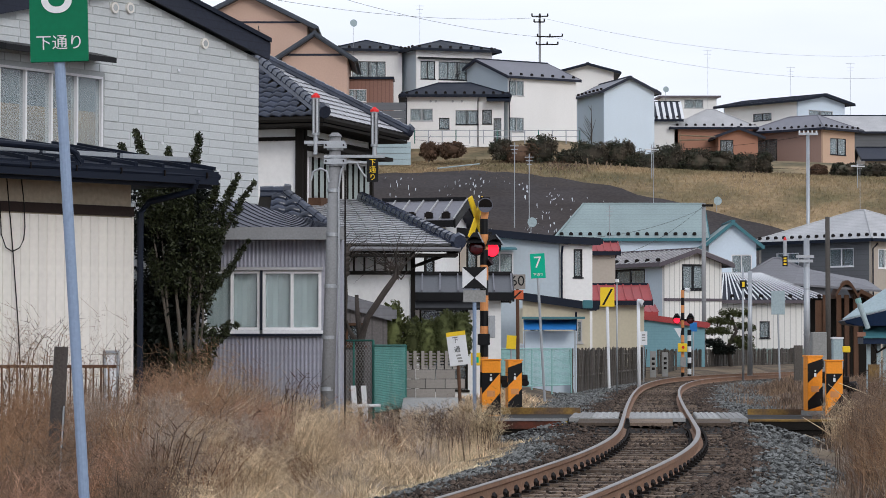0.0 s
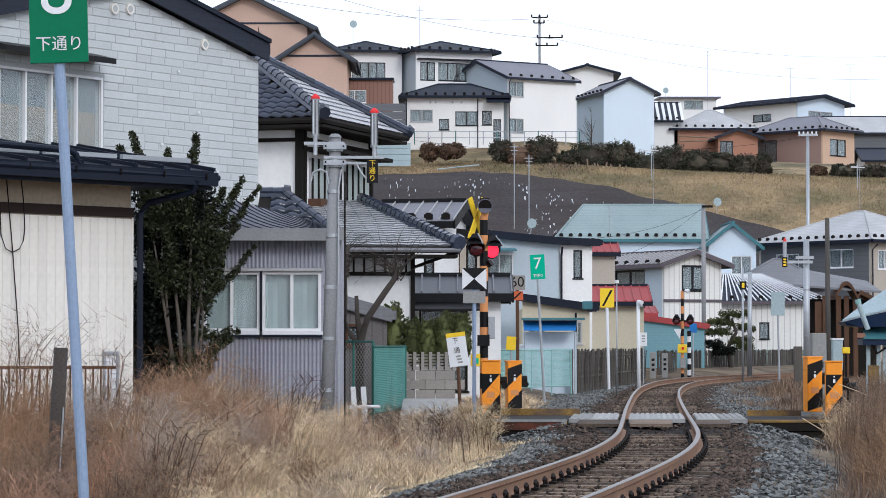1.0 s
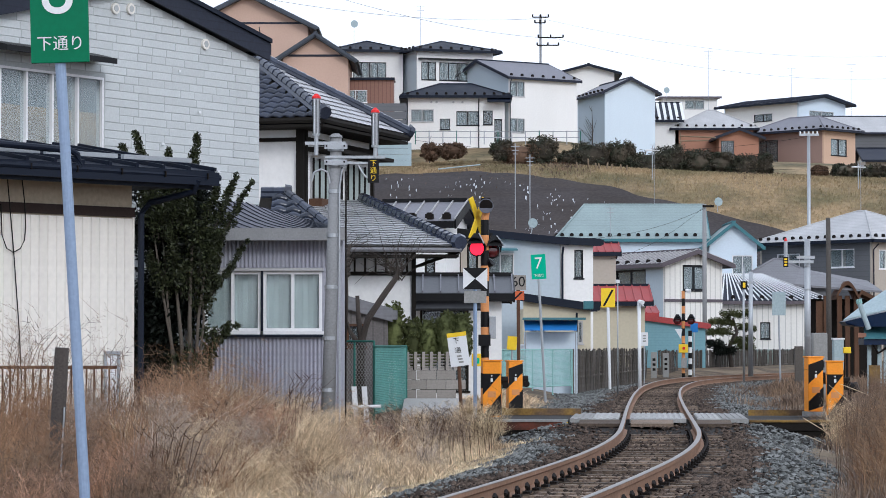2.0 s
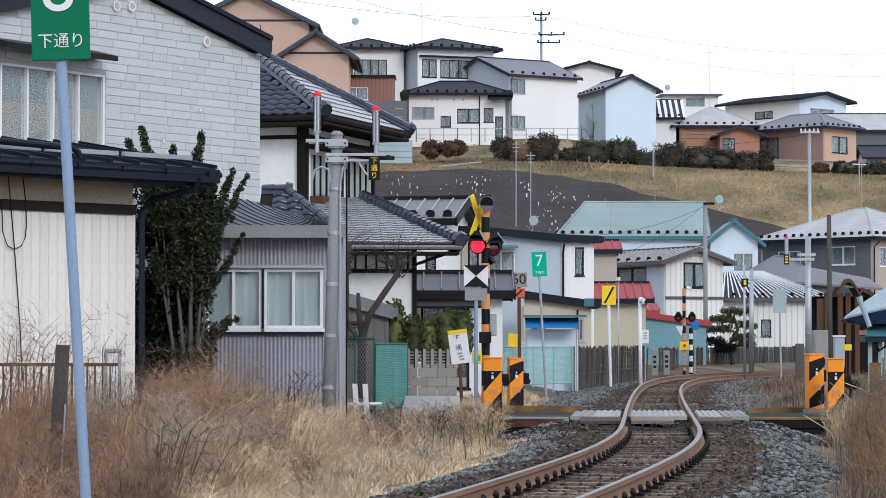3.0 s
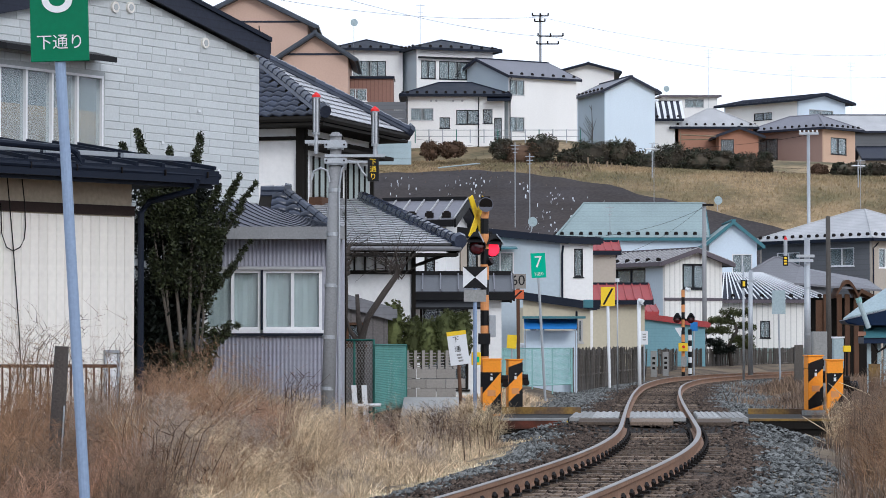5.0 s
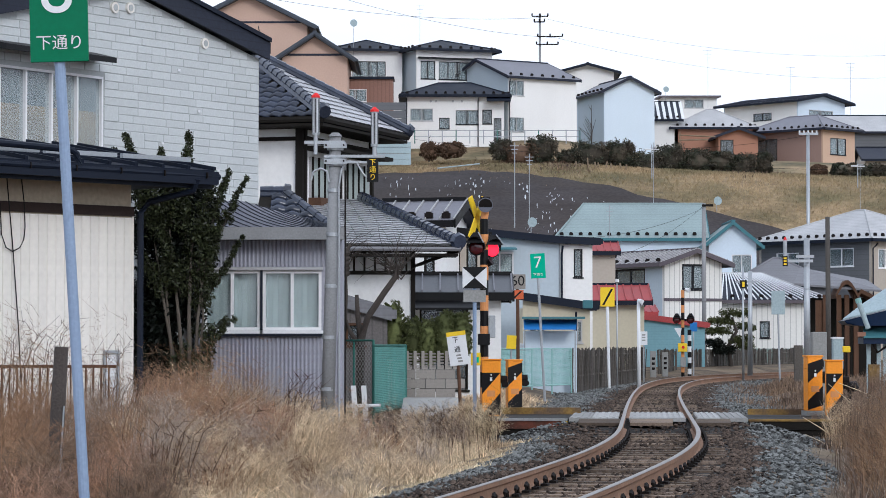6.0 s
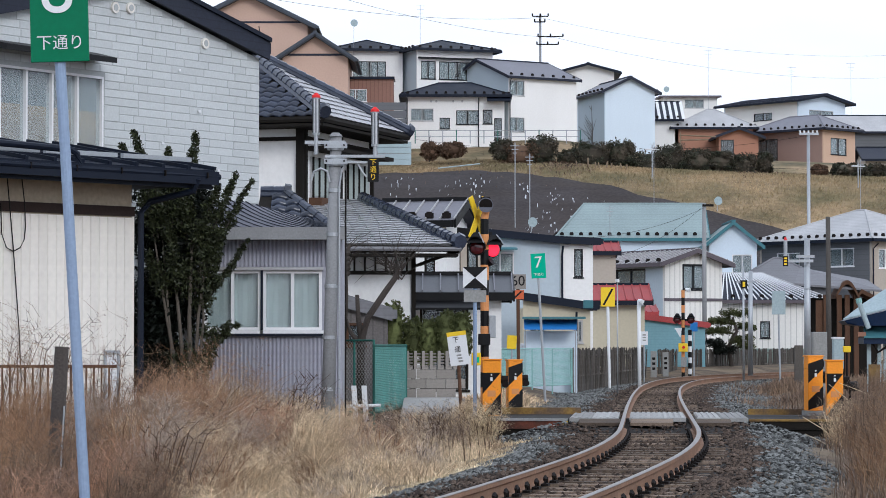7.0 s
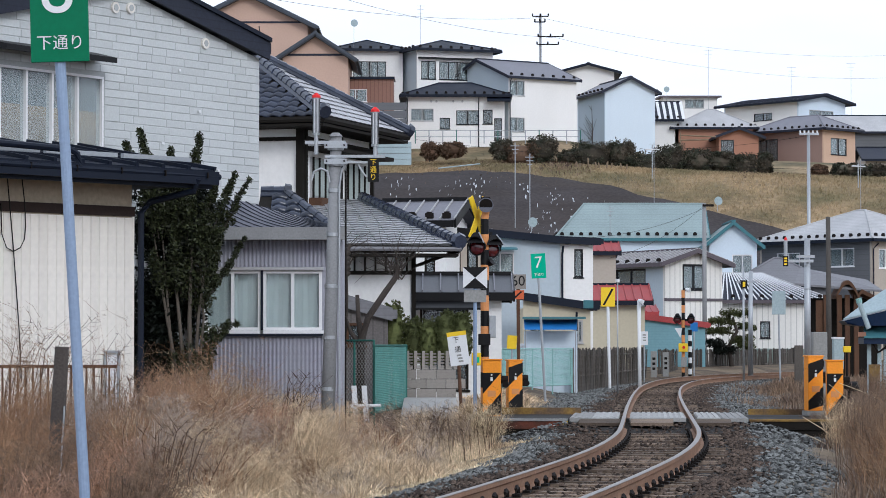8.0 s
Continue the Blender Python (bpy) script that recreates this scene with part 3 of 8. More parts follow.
def roof_slab(parent, quad, material, thick=0.14, ribs=0.0, guards=0.0, rib_mat=None, edge="navy", rib_half=0.025):
    """One roof slope: eave left, eave right, top right, top left; with standing ribs and snow guards."""
    q = [Vector(p) for p in quad]
    n = (q[1] - q[0]).cross(q[3] - q[0]).normalized()
    if n.z < 0:
        n = -n
    pts = q if (q[2] - q[3]).length > 0.02 else q[:3]
    ob = part("roof", Shape().slab([p - n * thick for p in pts], n * thick), material, parent)
    f = Shape()
    dn = Vector((0, 0, -1))
    out = ((q[0] + q[1]) / 2 - (q[2] + q[3]) / 2)
    out.z = 0
    out = out.normalized() * 0.09
    f.slab([q[0] + dn * 0.02, q[1] + dn * 0.02, q[1] + dn * 0.2, q[0] + dn * 0.2], out)
    part("gutter", f, edge, ob)
    if ribs:
        k = max(2, round((q[1] - q[0]).length / ribs))
        sh = Shape()
        for i in range(k + 1):
            a, b = q[0].lerp(q[1], i / k), q[3].lerp(q[2], i / k)
            s = (q[1] - q[0]).normalized() * rib_half
            sh.slab([a - s, a + s, b + s, b - s], n * 0.05)
        part("roof_ribs", sh, rib_mat or material, ob)["kind"] = "stuff"
    if guards:
        k = max(2, round((q[1] - q[0]).length / guards))
        me = mesh_of("snow_guard", Shape().box(-0.11, 0.11, -0.05, 0.05, 0, 0.14).box(-0.07, 0.07, -0.04, 0.04, 0.14, 0.18), "iron")
        for i in range(k):
            a = q[0].lerp(q[1], (i + 0.5) / k).lerp(q[3].lerp(q[2], (i + 0.5) / k), 0.07)
            piece("snow_guard", me, ob, Matrix.Translation(a))
    return ob


def house(label, x, y, z, rz, w, d, h, roof, rise, over, wall_mat, roof_mat, front=(), right=(), left=(), side_mat=None, ribs=0.0, guards=0.0,
          edge="navy", rib_mat=None, thick=0.14, name="house", down=None, fascia=None, rib_half=0.025):
    """A house with its front from the corner (x, y) along local x. Openings: (x, z, w, h, panes, frame, inside)."""
    ob = thing(name, label, "house", pose(x, y, z, 0, 0, rz))
    gx, gy = (rise, 0) if roof == "gx" else (0, rise) if roof == "gy" else (0, 0)
    sm = side_mat or wall_mat
    (mr, dr), (ml, dl), (mb, wb) = around(w, d)
    sides = ((front, Matrix.Identity(4), w, wall_mat, gy), (right, mr, dr, sm, gx), (left, ml, dl, sm, gx), ((), mb, wb, wall_mat, gy))
    for ops, m, ww, mt, pk in sides:
        wall(ob, m, ww, h, [o[:4] for o in ops], mt, peak=pk)
        for o in ops:
            window(ob, m @ pose(o[0], 0.06, o[1]), o[2], o[3], *o[4:])
    part("floor_slab", Shape().box(0.1, w - 0.1, 0.1, d - 0.1, 0.02, 0.1), "dark_room", ob)
    o = over
    e = {"ribs": ribs, "guards": guards, "edge": edge, "rib_mat": rib_mat, "thick": thick, "rib_half": rib_half}
    if roof == "gx":
        k = rise / (d / 2)
        ze, zt = h - k * o + thick, h + rise + thick
        roof_slab(ob, [(-o, -o, ze), (w + o, -o, ze), (w + o, d / 2, zt), (-o, d / 2, zt)], roof_mat, **e)
        roof_slab(ob, [(w + o, d + o, ze), (-o, d + o, ze), (-o, d / 2, zt), (w + o, d / 2, zt)], roof_mat, **e)
        part("ridge_cap", Shape().box(-o, w + o, d / 2 - 0.12, d / 2 + 0.12, zt - 0.03, zt + 0.06), edge, ob)
        for xx in (-o - 0.03, w + o):
            for y0, y1 in ((-o, d / 2), (d + o, d / 2)):
                part("verge_board", Shape().slab([(xx, y0, ze - 0.22), (xx, y1, zt - 0.22), (xx, y1, zt + 0.02), (xx, y0, ze + 0.02)], (0.05, 0, 0)), fascia or edge, ob)
    elif roof == "gy":
        k = rise / (w / 2)
        ze, zt = h - k * o + thick, h + rise + thick
        roof_slab(ob, [(w + o, -o, ze), (w + o, d + o, ze), (w / 2, d + o, zt), (w / 2, -o, zt)], roof_mat, **e)
        roof_slab(ob, [(-o, d + o, ze), (-o, -o, ze), (w / 2, -o, zt), (w / 2, d + o, zt)], roof_mat, **e)
        part("ridge_cap", Shape().box(w / 2 - 0.12, w / 2 + 0.12, -o, d + o, zt - 0.03, zt + 0.06), edge, ob)
        for yy in (-o - 0.03, d + o):
            for x0 in (-o, w + o):
                part("verge_board", Shape().slab([(x0, yy, ze - 0.22), (w / 2, yy, zt - 0.22), (w / 2, yy, zt + 0.02), (x0, yy, ze + 0.02)], (0, 0.05, 0)), fascia or edge, ob)
    elif roof == "hip":
        r = min(w, d) / 2
        ze, zt = h + thick, h + rise + thick
        a, b = Vector((r, r, zt)), Vector((w - r, d - r, zt))
        if w >= d:
            b.y = a.y
        else:
            b.x = a.x
        p = [Vector(v) for v in ((-o, -o, ze), (w + o, -o, ze), (w + o, d + o, ze), (-o, d + o, ze))]
        if w >= d:
            quads = ([p[0], p[1], b, a], [p[1], p[2], b, b], [p[2], p[3], a, b], [p[3], p[0], a, a])
        else:
            quads = ([p[0], p[1], a, a], [p[1], p[2], b, a], [p[2], p[3], b, b], [p[3], p[0], a, b])
        for q in quads:
            roof_slab(ob, q, roof_mat, **e)
        hipcap = Shape()
        for s, t in ((p[0], a), (p[1], b if w >= d else a), (p[2], b), (p[3], a if w >= d else b), (a, b)):
            if (t - s).length > 0.1:
                hipcap.tube([s, t], 0.07, 6)
        part("hip_cap", hipcap, roof_mat, ob)
        part("soffit", Shape().box(-o, w + o, -o, d + o, h - 0.02, h + 0.02), edge, ob)
    elif roof == "shed":
        ze, zt = h + thick, h + rise + thick
        roof_slab(ob, [(-o, -o, ze), (w + o, -o, ze), (w + o, d + o, zt), (-o, d + o, zt)], roof_mat, **e)
        for xx in (0.0, w - 0.16):
            part("wall", Shape().slab([(xx, 0.16, h), (xx, d, h), (xx, d, h + rise)], (0.16, 0, 0)), sm, ob)
        part("wall", Shape().box(0, w, d - 0.16, d, h, h + rise), sm, ob)
    elif roof == "shedx":
        ze, zt = h + thick, h + rise + thick
        roof_slab(ob, [(w + o, -o, ze), (w + o, d + o, ze), (-o, d + o, zt), (-o, -o, zt)], roof_mat, **e)
        part("wall", Shape().slab([(0, 0, h), (w, 0, h), (0, 0, h + rise)], (0, 0.16, 0)), wall_mat, ob)
        part("verge_board", Shape().slab([(-o, -o - 0.03, zt - 0.25), (w + o, -o - 0.03, ze - 0.25), (w + o, -o - 0.03, ze + 0.02), (-o, -o - 0.03, zt + 0.02)], (0, 0.05, 0)), fascia or edge, ob)
    if down is not None:
        for xx in down:
            part("downpipe", Shape().tube([(xx, -o, h - 0.15), (xx, -0.08, h - 0.45), (xx, -0.08, 0.05)], 0.04, 6), edge, ob)
    return ob


# ---- the houses of the street ----
house("blue-grey two-storey house with a dark mono-pitch roof", 1.551, 102.04, -0.1, 0, 2.673, 7, 4.937+0.1, "shedx", 0.327, 0.3, "wall_bluegrey", "roof_dark",
      front=[(0.52, 4.1, 1.0, 1.1, 2, "frame_white", "curtain_frost")], edge="navy")
house("white rendered wing of a two-storey house", 4.245, 102.04, -0.1, 10, 1.204, 5, 4.917+0.1, "shedx", 0.06, 0.25, "wall_white", "roof_dark",
      front=[(0.673, 4.162+0.1, 0.327, 1.02, 1, "frame_dark", "curtain")], down=[0.05])
ob = thing("window_awning", "teal metal awning above a window", "awning", pose(1.64, 100.00, 4.643))
part("hood", Shape().slab([(0, -0.3, -0.08), (1, -0.3, -0.08), (1, 1.9, 0.05), (0, 1.9, 0.05)], (0, 0, 0.05)), "trim_teal", ob)
house("cream single-storey house with a low dark roof", 2.731, 96.15, -0.1, 0, 2.288, 4, 2.473+0.1, "shedx", 0.385, 0.22, "wall_cream", "roof_dark",
      front=[(1.865, 1.666+0.1, 0.327, 0.769, 2, "frame_alu", "curtain"), (0.481, 1.377+0.1, 0.577, 0.885, 2, "frame_alu", "curtain")], down=[1.808])
house("small red-roofed house beside the railway", 6.093, 116.28, 0, 0, 2.209, 4, 2.989, "gx", 0.605, 0.3, "wall_cream", "roof_red", ribs=0.35)
house("red-roofed house seen between its neighbours", 6.4, 125.00, 0, 0, 1.25, 3, 5.271, "gx", 0.4, 0.2, "wall_beige", "roof_red", ribs=0.35)
house("teal corrugated shed with a red edge", 8.026, 129.87, 0, 0, 4.026, 3.5, 2.077, "shedx", 0.571, 0.15, "wall_teal", "roof_red", edge="roof_red", name="shed")
house("red sheet roof over a lean-to", 8.293, 133.33, 0, 0, 1.733, 2, 2.606, "shed", 0.35, 0.15, "wall_teal", "roof_red", ribs=0.3, edge="roof_red", name="lean_to")
house("white and blue-grey two-storey house with brown roof", 11.20, 142.86, 0, 27, 3.457, 9.4, 5.362, "gy", 0.571, 0.45, "wall_white_v", "roof_brown",
      front=[(1.75, 4.647, 1.35, 1.3, 2, "frame_dark", "curtain", 0.1)], left=[(5.9, 4.38, 3.0, 1.45, 2, "frame_dark", "curtain", 0.1)],
      side_mat="wall_bluegrey", ribs=0.5, rib_mat="roof_pale", guards=1.0, edge="roof_brown")
part("belt_course", Shape().box(-0.02, 3.457, -0.05, 0, 3.419, 3.562), "roof_brown", bpy.data.objects["house.005"])
ob = house("pale blue house with a wide teal metal roof", 6.71, 161.29, 0.4, 0, 8.2, 6.0, 6.75, "none", 0, 0.3, "wall_sky", "roof_teal")
eave = [Vector(v) for v in ((-0.3, -0.3, 6.9), (8.5, -0.3, 6.9), (8.5, 6.3, 6.9), (-0.3, 6.3, 6.9))]
peak = [Vector((1.5, 3, 9.0)), Vector((8.5, 3, 9.0))]
roof_slab(ob, [eave[0], eave[1], peak[1], peak[0]], "roof_teal", 0.12, guards=0.55, edge="trim_teal")
roof_slab(ob, [eave[2], eave[3], peak[0], peak[1]], "roof_teal", 0.12, edge="trim_teal")
roof_slab(ob, [eave[3], eave[0], peak[0], peak[0]], "roof_teal", 0.12, guards=0.55, edge="trim_teal")
part("gable_wall", Shape().slab([(8.2, 0, 6.75), (8.2, 6, 6.75), (8.2, 3, 8.6)], (-0.16, 0, 0)), "wall_sky", ob)
for y0 in (-0.3, 6.3):
    part("verge_board", Shape().slab([(8.5, y0, 6.68), (8.5, 3, 8.78), (8.5, 3, 9.03), (8.5, y0, 6.93)], (0.06, 0, 0)), "trim_teal", ob, "teal verge board")
part("hip_cap", Shape().tube([eave[0] + Vector((0, 0, 0.03)), peak[0], peak[1]], 0.07, 6), "roof_teal", ob)
house("pale blue gabled wing with teal verges", 14.98, 158.73, 0.4, 0, 2.667, 5, 6.931-0.4, "gy", 1.079, 0.35, "wall_sky", "roof_teal", edge="trim_teal",
      front=[(1.841, 5.725-0.4, 1.143, 1.079, 2, "frame_white", "curtain")])
ob = house("white house with a ribbed dark and white roof", 14.45, 149.25, 0, 0, 5.7, 6, 3.4, "none", 0, 0.3, "wall_white_v", "roof_brown",
           front=[(2.567, 1.994, 0.537, 0.896, 1, "frame_dark", "curtain")], down=[0.05], edge="roof_brown")
part("plinth", Shape().box(-0.03, 5.73, -0.05, -0.003, 0, 1.0), "plinth_green", ob, "grey-green plinth")
eave = [Vector(v) for v in ((-0.35, -0.35, 3.58), (6.05, -0.35, 3.58), (6.05, 6.3, 3.58), (-0.35, 6.3, 3.58))]
peak = [Vector((0.5, 3, 5.05)), Vector((2.75, 3, 5.05))]
roof_slab(ob, [eave[0], eave[1], peak[1], peak[0]], "roof_dark", 0.1, 0.3, 0.8, "white_paint", "roof_brown", 0.032)
roof_slab(ob, [eave[1], eave[2], peak[1], peak[1]], "roof_dark", 0.1, edge="roof_brown")
roof_slab(ob, [eave[2], eave[3], peak[0], peak[1]], "roof_dark", 0.1, edge="roof_brown")
roof_slab(ob, [eave[3], eave[0], peak[0], peak[0]], "roof_dark", 0.1, edge="roof_brown")
part("hip_cap", Shape().tube([eave[1] + Vector((0, 0, 0.03)), peak[1], peak[0], eave[0] + Vector((0, 0, 0.03))], 0.06, 6), "roof_pale", ob)
house("dark grey two-storey house with a pale hipped roof", 24.3, 160.0, 0, 40, 8.0, 8.7, 7.1, "hip", 1.85, 0.45, "wall_beige", "roof_pale", side_mat="wall_grey",
      front=[(1.2, 6.1, 1.2, 1.1, 2, "frame_white", "curtain")], left=[(6.26, 6.2, 1.9, 1.05, 2, "frame_white", "curtain"), (2.1, 6.1, 1.8, 0.9, 2, "frame_white", "curtain")], guards=0.7, down=[0.06])
house("low wing with a grey sheet roof", 16.12, 156.25, 0, 0, 5.312, 5, 4.436, "hip", 1.5, 0.3, "wall_grey", "roof_grey", name="house_wing")

# ---- houses on the hill ----
house("salmon rendered house with a dark tiled gable", -11.86, 208.33, 14, 0, 4.84, 9, 8.42, "gy", 1.58, 0.7, "wall_pink", "roof_tile_grey", edge="roof_tile_grey", thick=0.3)
part("belt_course", Shape().box(0, 4.84, -0.05, 0, 8.55, 8.7), "roof_dark", bpy.data.objects["house.010"])
house("tall salmon house with broad dark eaves", -19.74, 217.39, 14, 0, 9.3, 9, 11.82, "gy", 2.3, 0.8, "wall_pink", "roof_tile_grey", edge="roof_tile_grey", thick=0.3, down=[5.6])
part("belt_course", Shape().box(0, 9.3, -0.05, 0, 12.0, 12.14), "roof_dark", bpy.data.objects["house.011"])
house("white two-storey house with hipped navy roof", -8.5, 227.27, 14.5, 8, 5.3, 7, 10.45, "hip", 1.0, 0.5, "wall_white", "navy",
      front=[(2.6, 8.87, 2.7, 1.4, 4, "frame_dark", "curtain")], guards=0.9, thick=0.1)
ob = house("white wing with a band of windows under a navy hipped roof", -2.08, 225.8, 14.5, 20, 6.5, 6.5, 10.35, "hip", 1.05, 0.55, "wall_white", "navy",
           front=[(0.98, 8.72, 1.25, 1.45, 2, "frame_dark", "curtain"), (3.5, 8.72, 3.2, 1.45, 4, "frame_dark", "curtain")], side_mat="wall_bluegrey", guards=0.9, thick=0.1)
part("window_hood", Shape().box(0.1, 5.9, -0.35, 0, 9.62, 9.74), "frame_dark", ob, "dark metal window hood")
ob = house("white ground-floor wing with a navy hipped roof", -2.8, 217.39, 14.5, 0, 7.55, 5, 5.84, "hip", 1.15, 0.5, "wall_white", "navy",
           front=[(1.2, 4.41, 1.75, 0.957, 2, "frame_alu", "curtain"), (4.7, 4.2, 1.75, 1.1, 2, "frame_dark", "curtain"), (2.95, 3.75, 0.8, 0.85, 1, "frame_dark", "curtain"),
                  (6.25, 4.25, 0.75, 1.1, 1, "frame_dark", "dark_room"), (7.05, 3.3, 0.6, 1.7, 1, "frame_dark", "dark_room")], guards=0.8, thick=0.1, down=[0.05, 5.55])
part("porch_hood", Shape().slab([(6.2, -1.0, 5.35), (8.0, -1.0, 5.35), (8.0, 0, 5.7), (6.2, 0, 5.7)], (0, 0, 0.12)), "navy", ob, "navy porch hood")
for xx in (1.9, 2.3, 3.6, 4.3):
    part("vent", Shape().tube([(xx, -0.06, 5.45), (xx, 0, 5.45)], 0.09, 8), "frame_alu", ob)
house("annex clad in copper-coloured corrugated sheet", -9.1, 212.77, 14.5, 0, 5.35, 4, 6.78, "shed", 0.1, 0.1, "wall_copper", "roof_brown",
      front=[(2.5, 5.5, 1.75, 0.95, 2, "frame_white", "curtain")], name="annex")
ob = thing("garden_screen", "dark grey board screen beside the annex", "fence", pose(-6.1, 207.0, 14.5))
for k in range(6):
    part("board", Shape().box(0, 3.4, 0, 0.06, 0.9 + 0.6 * k, 1.47 + 0.6 * k), "wall_grey", ob)
for xx in (0.0, 1.65, 3.3):
    part("post", Shape().box(xx, xx + 0.1, 0.06, 0.16, -0.5, 4.5), "roof_dark", ob)
house("white two-storey house with a grey sheet roof", 5.24, 222.22, 14.5, 33, 6.5, 8.8, 7.85, "gx", 1.6, 0.3, "wall_white", "roof_sheet", side_mat="wall_bluegrey",
      front=[(0.75, 6.95, 1.4, 1.2, 2, "frame_alu", "curtain"), (0.75, 4.05, 1.4, 1.15, 2, "frame_alu", "curtain")], guards=1.0, edge="roof_dark", down=[0.02])
house("pale blue house with a low gable", 13.35, 232.56, 14.3, 16, 4.4, 7, 7.85, "gy", 1.05, 0.4, "wall_sky", "roof_sheet", side_mat="wall_bluegrey", guards=1.0, edge="roof_dark")
house("white house with a low dark gable", 11.1, 263.16, 14.5, 0, 4.9, 6, 12.15, "gy", 0.65, 0.6, "wall_white", "roof_dark")
house("small house with a ribbed light roof", 17.19, 238.10, 14.3, 0, 2.7, 6, 5.96, "gx", 1.55, 0.4, "wall_white", "roof_dark", ribs=0.5, rib_mat="white_paint", rib_half=0.12, guards=0.8)
house("white house with a flat grey roof", 21.72, 277.78, 14.5, 0, 5.3, 6, 11.05, "shed", 0.3, 0.4, "wall_white", "roof_brown", edge="roof_brown",
      front=[(3.056, 10.4, 1.9, 0.85, 1, "frame_alu", "curtain")])
house("terracotta house with a pale hipped roof", 19.6, 238.10, 14, 0, 6.6, 6, 5.4, "hip", 1.75, 0.4, "wall_orange", "roof_pale", guards=0.8)
house("small terracotta porch with a grey roof", 23.0, 235.0, 14, 0, 3.3, 2.5, 4.55, "gy", 0.6, 0.5, "wall_orange", "roof_sheet", name="porch", edge="roof_dark",
      front=[(0.7, 3.3, 1.1, 1.9, 2, "frame_dark", "dark_room")])
house("white two-storey house with a shallow dark gable", 33.8, 268.0, 14, 40, 6.6, 9.8, 10.4, "gy", 0.62, 0.7, "wall_sky", "roof_dark", side_mat="wall_white",
      front=[(3.2, 9.3, 3.4, 0.6, 2, "frame_alu", "curtain")], left=[(5.0, 9.1, 2.4, 0.7, 2, "frame_dark", "curtain")], ribs=0.6)
house("rose-brown house with a grey hipped roof", 31.84, 236.0, 12.5, 45, 4.4, 7.5, 6.7, "hip", 1.3, 0.55, "wall_peach", "roof_sheet", side_mat="wall_rose", guards=0.8, edge="roof_dark",
      front=[(2.1, 5.35, 2.2, 1.4, 2, "frame_dark", "curtain")], left=[(1.3, 4.9, 2.4, 2.5, 2, "frame_dark", "dark_room")])
house("house with a light shingle roof", 35.9, 263.16, 13, 0, 8.5, 7, 8.1, "gx", 1.6, 0.4, "wall_grey", "roof_pale", edge="roof_dark")
house("low beige house with a dark roof", 37.2, 248.0, 12.5, 0, 7.0, 6, 5.0, "gx", 1.1, 0.4, "wall_beige", "roof_dark")

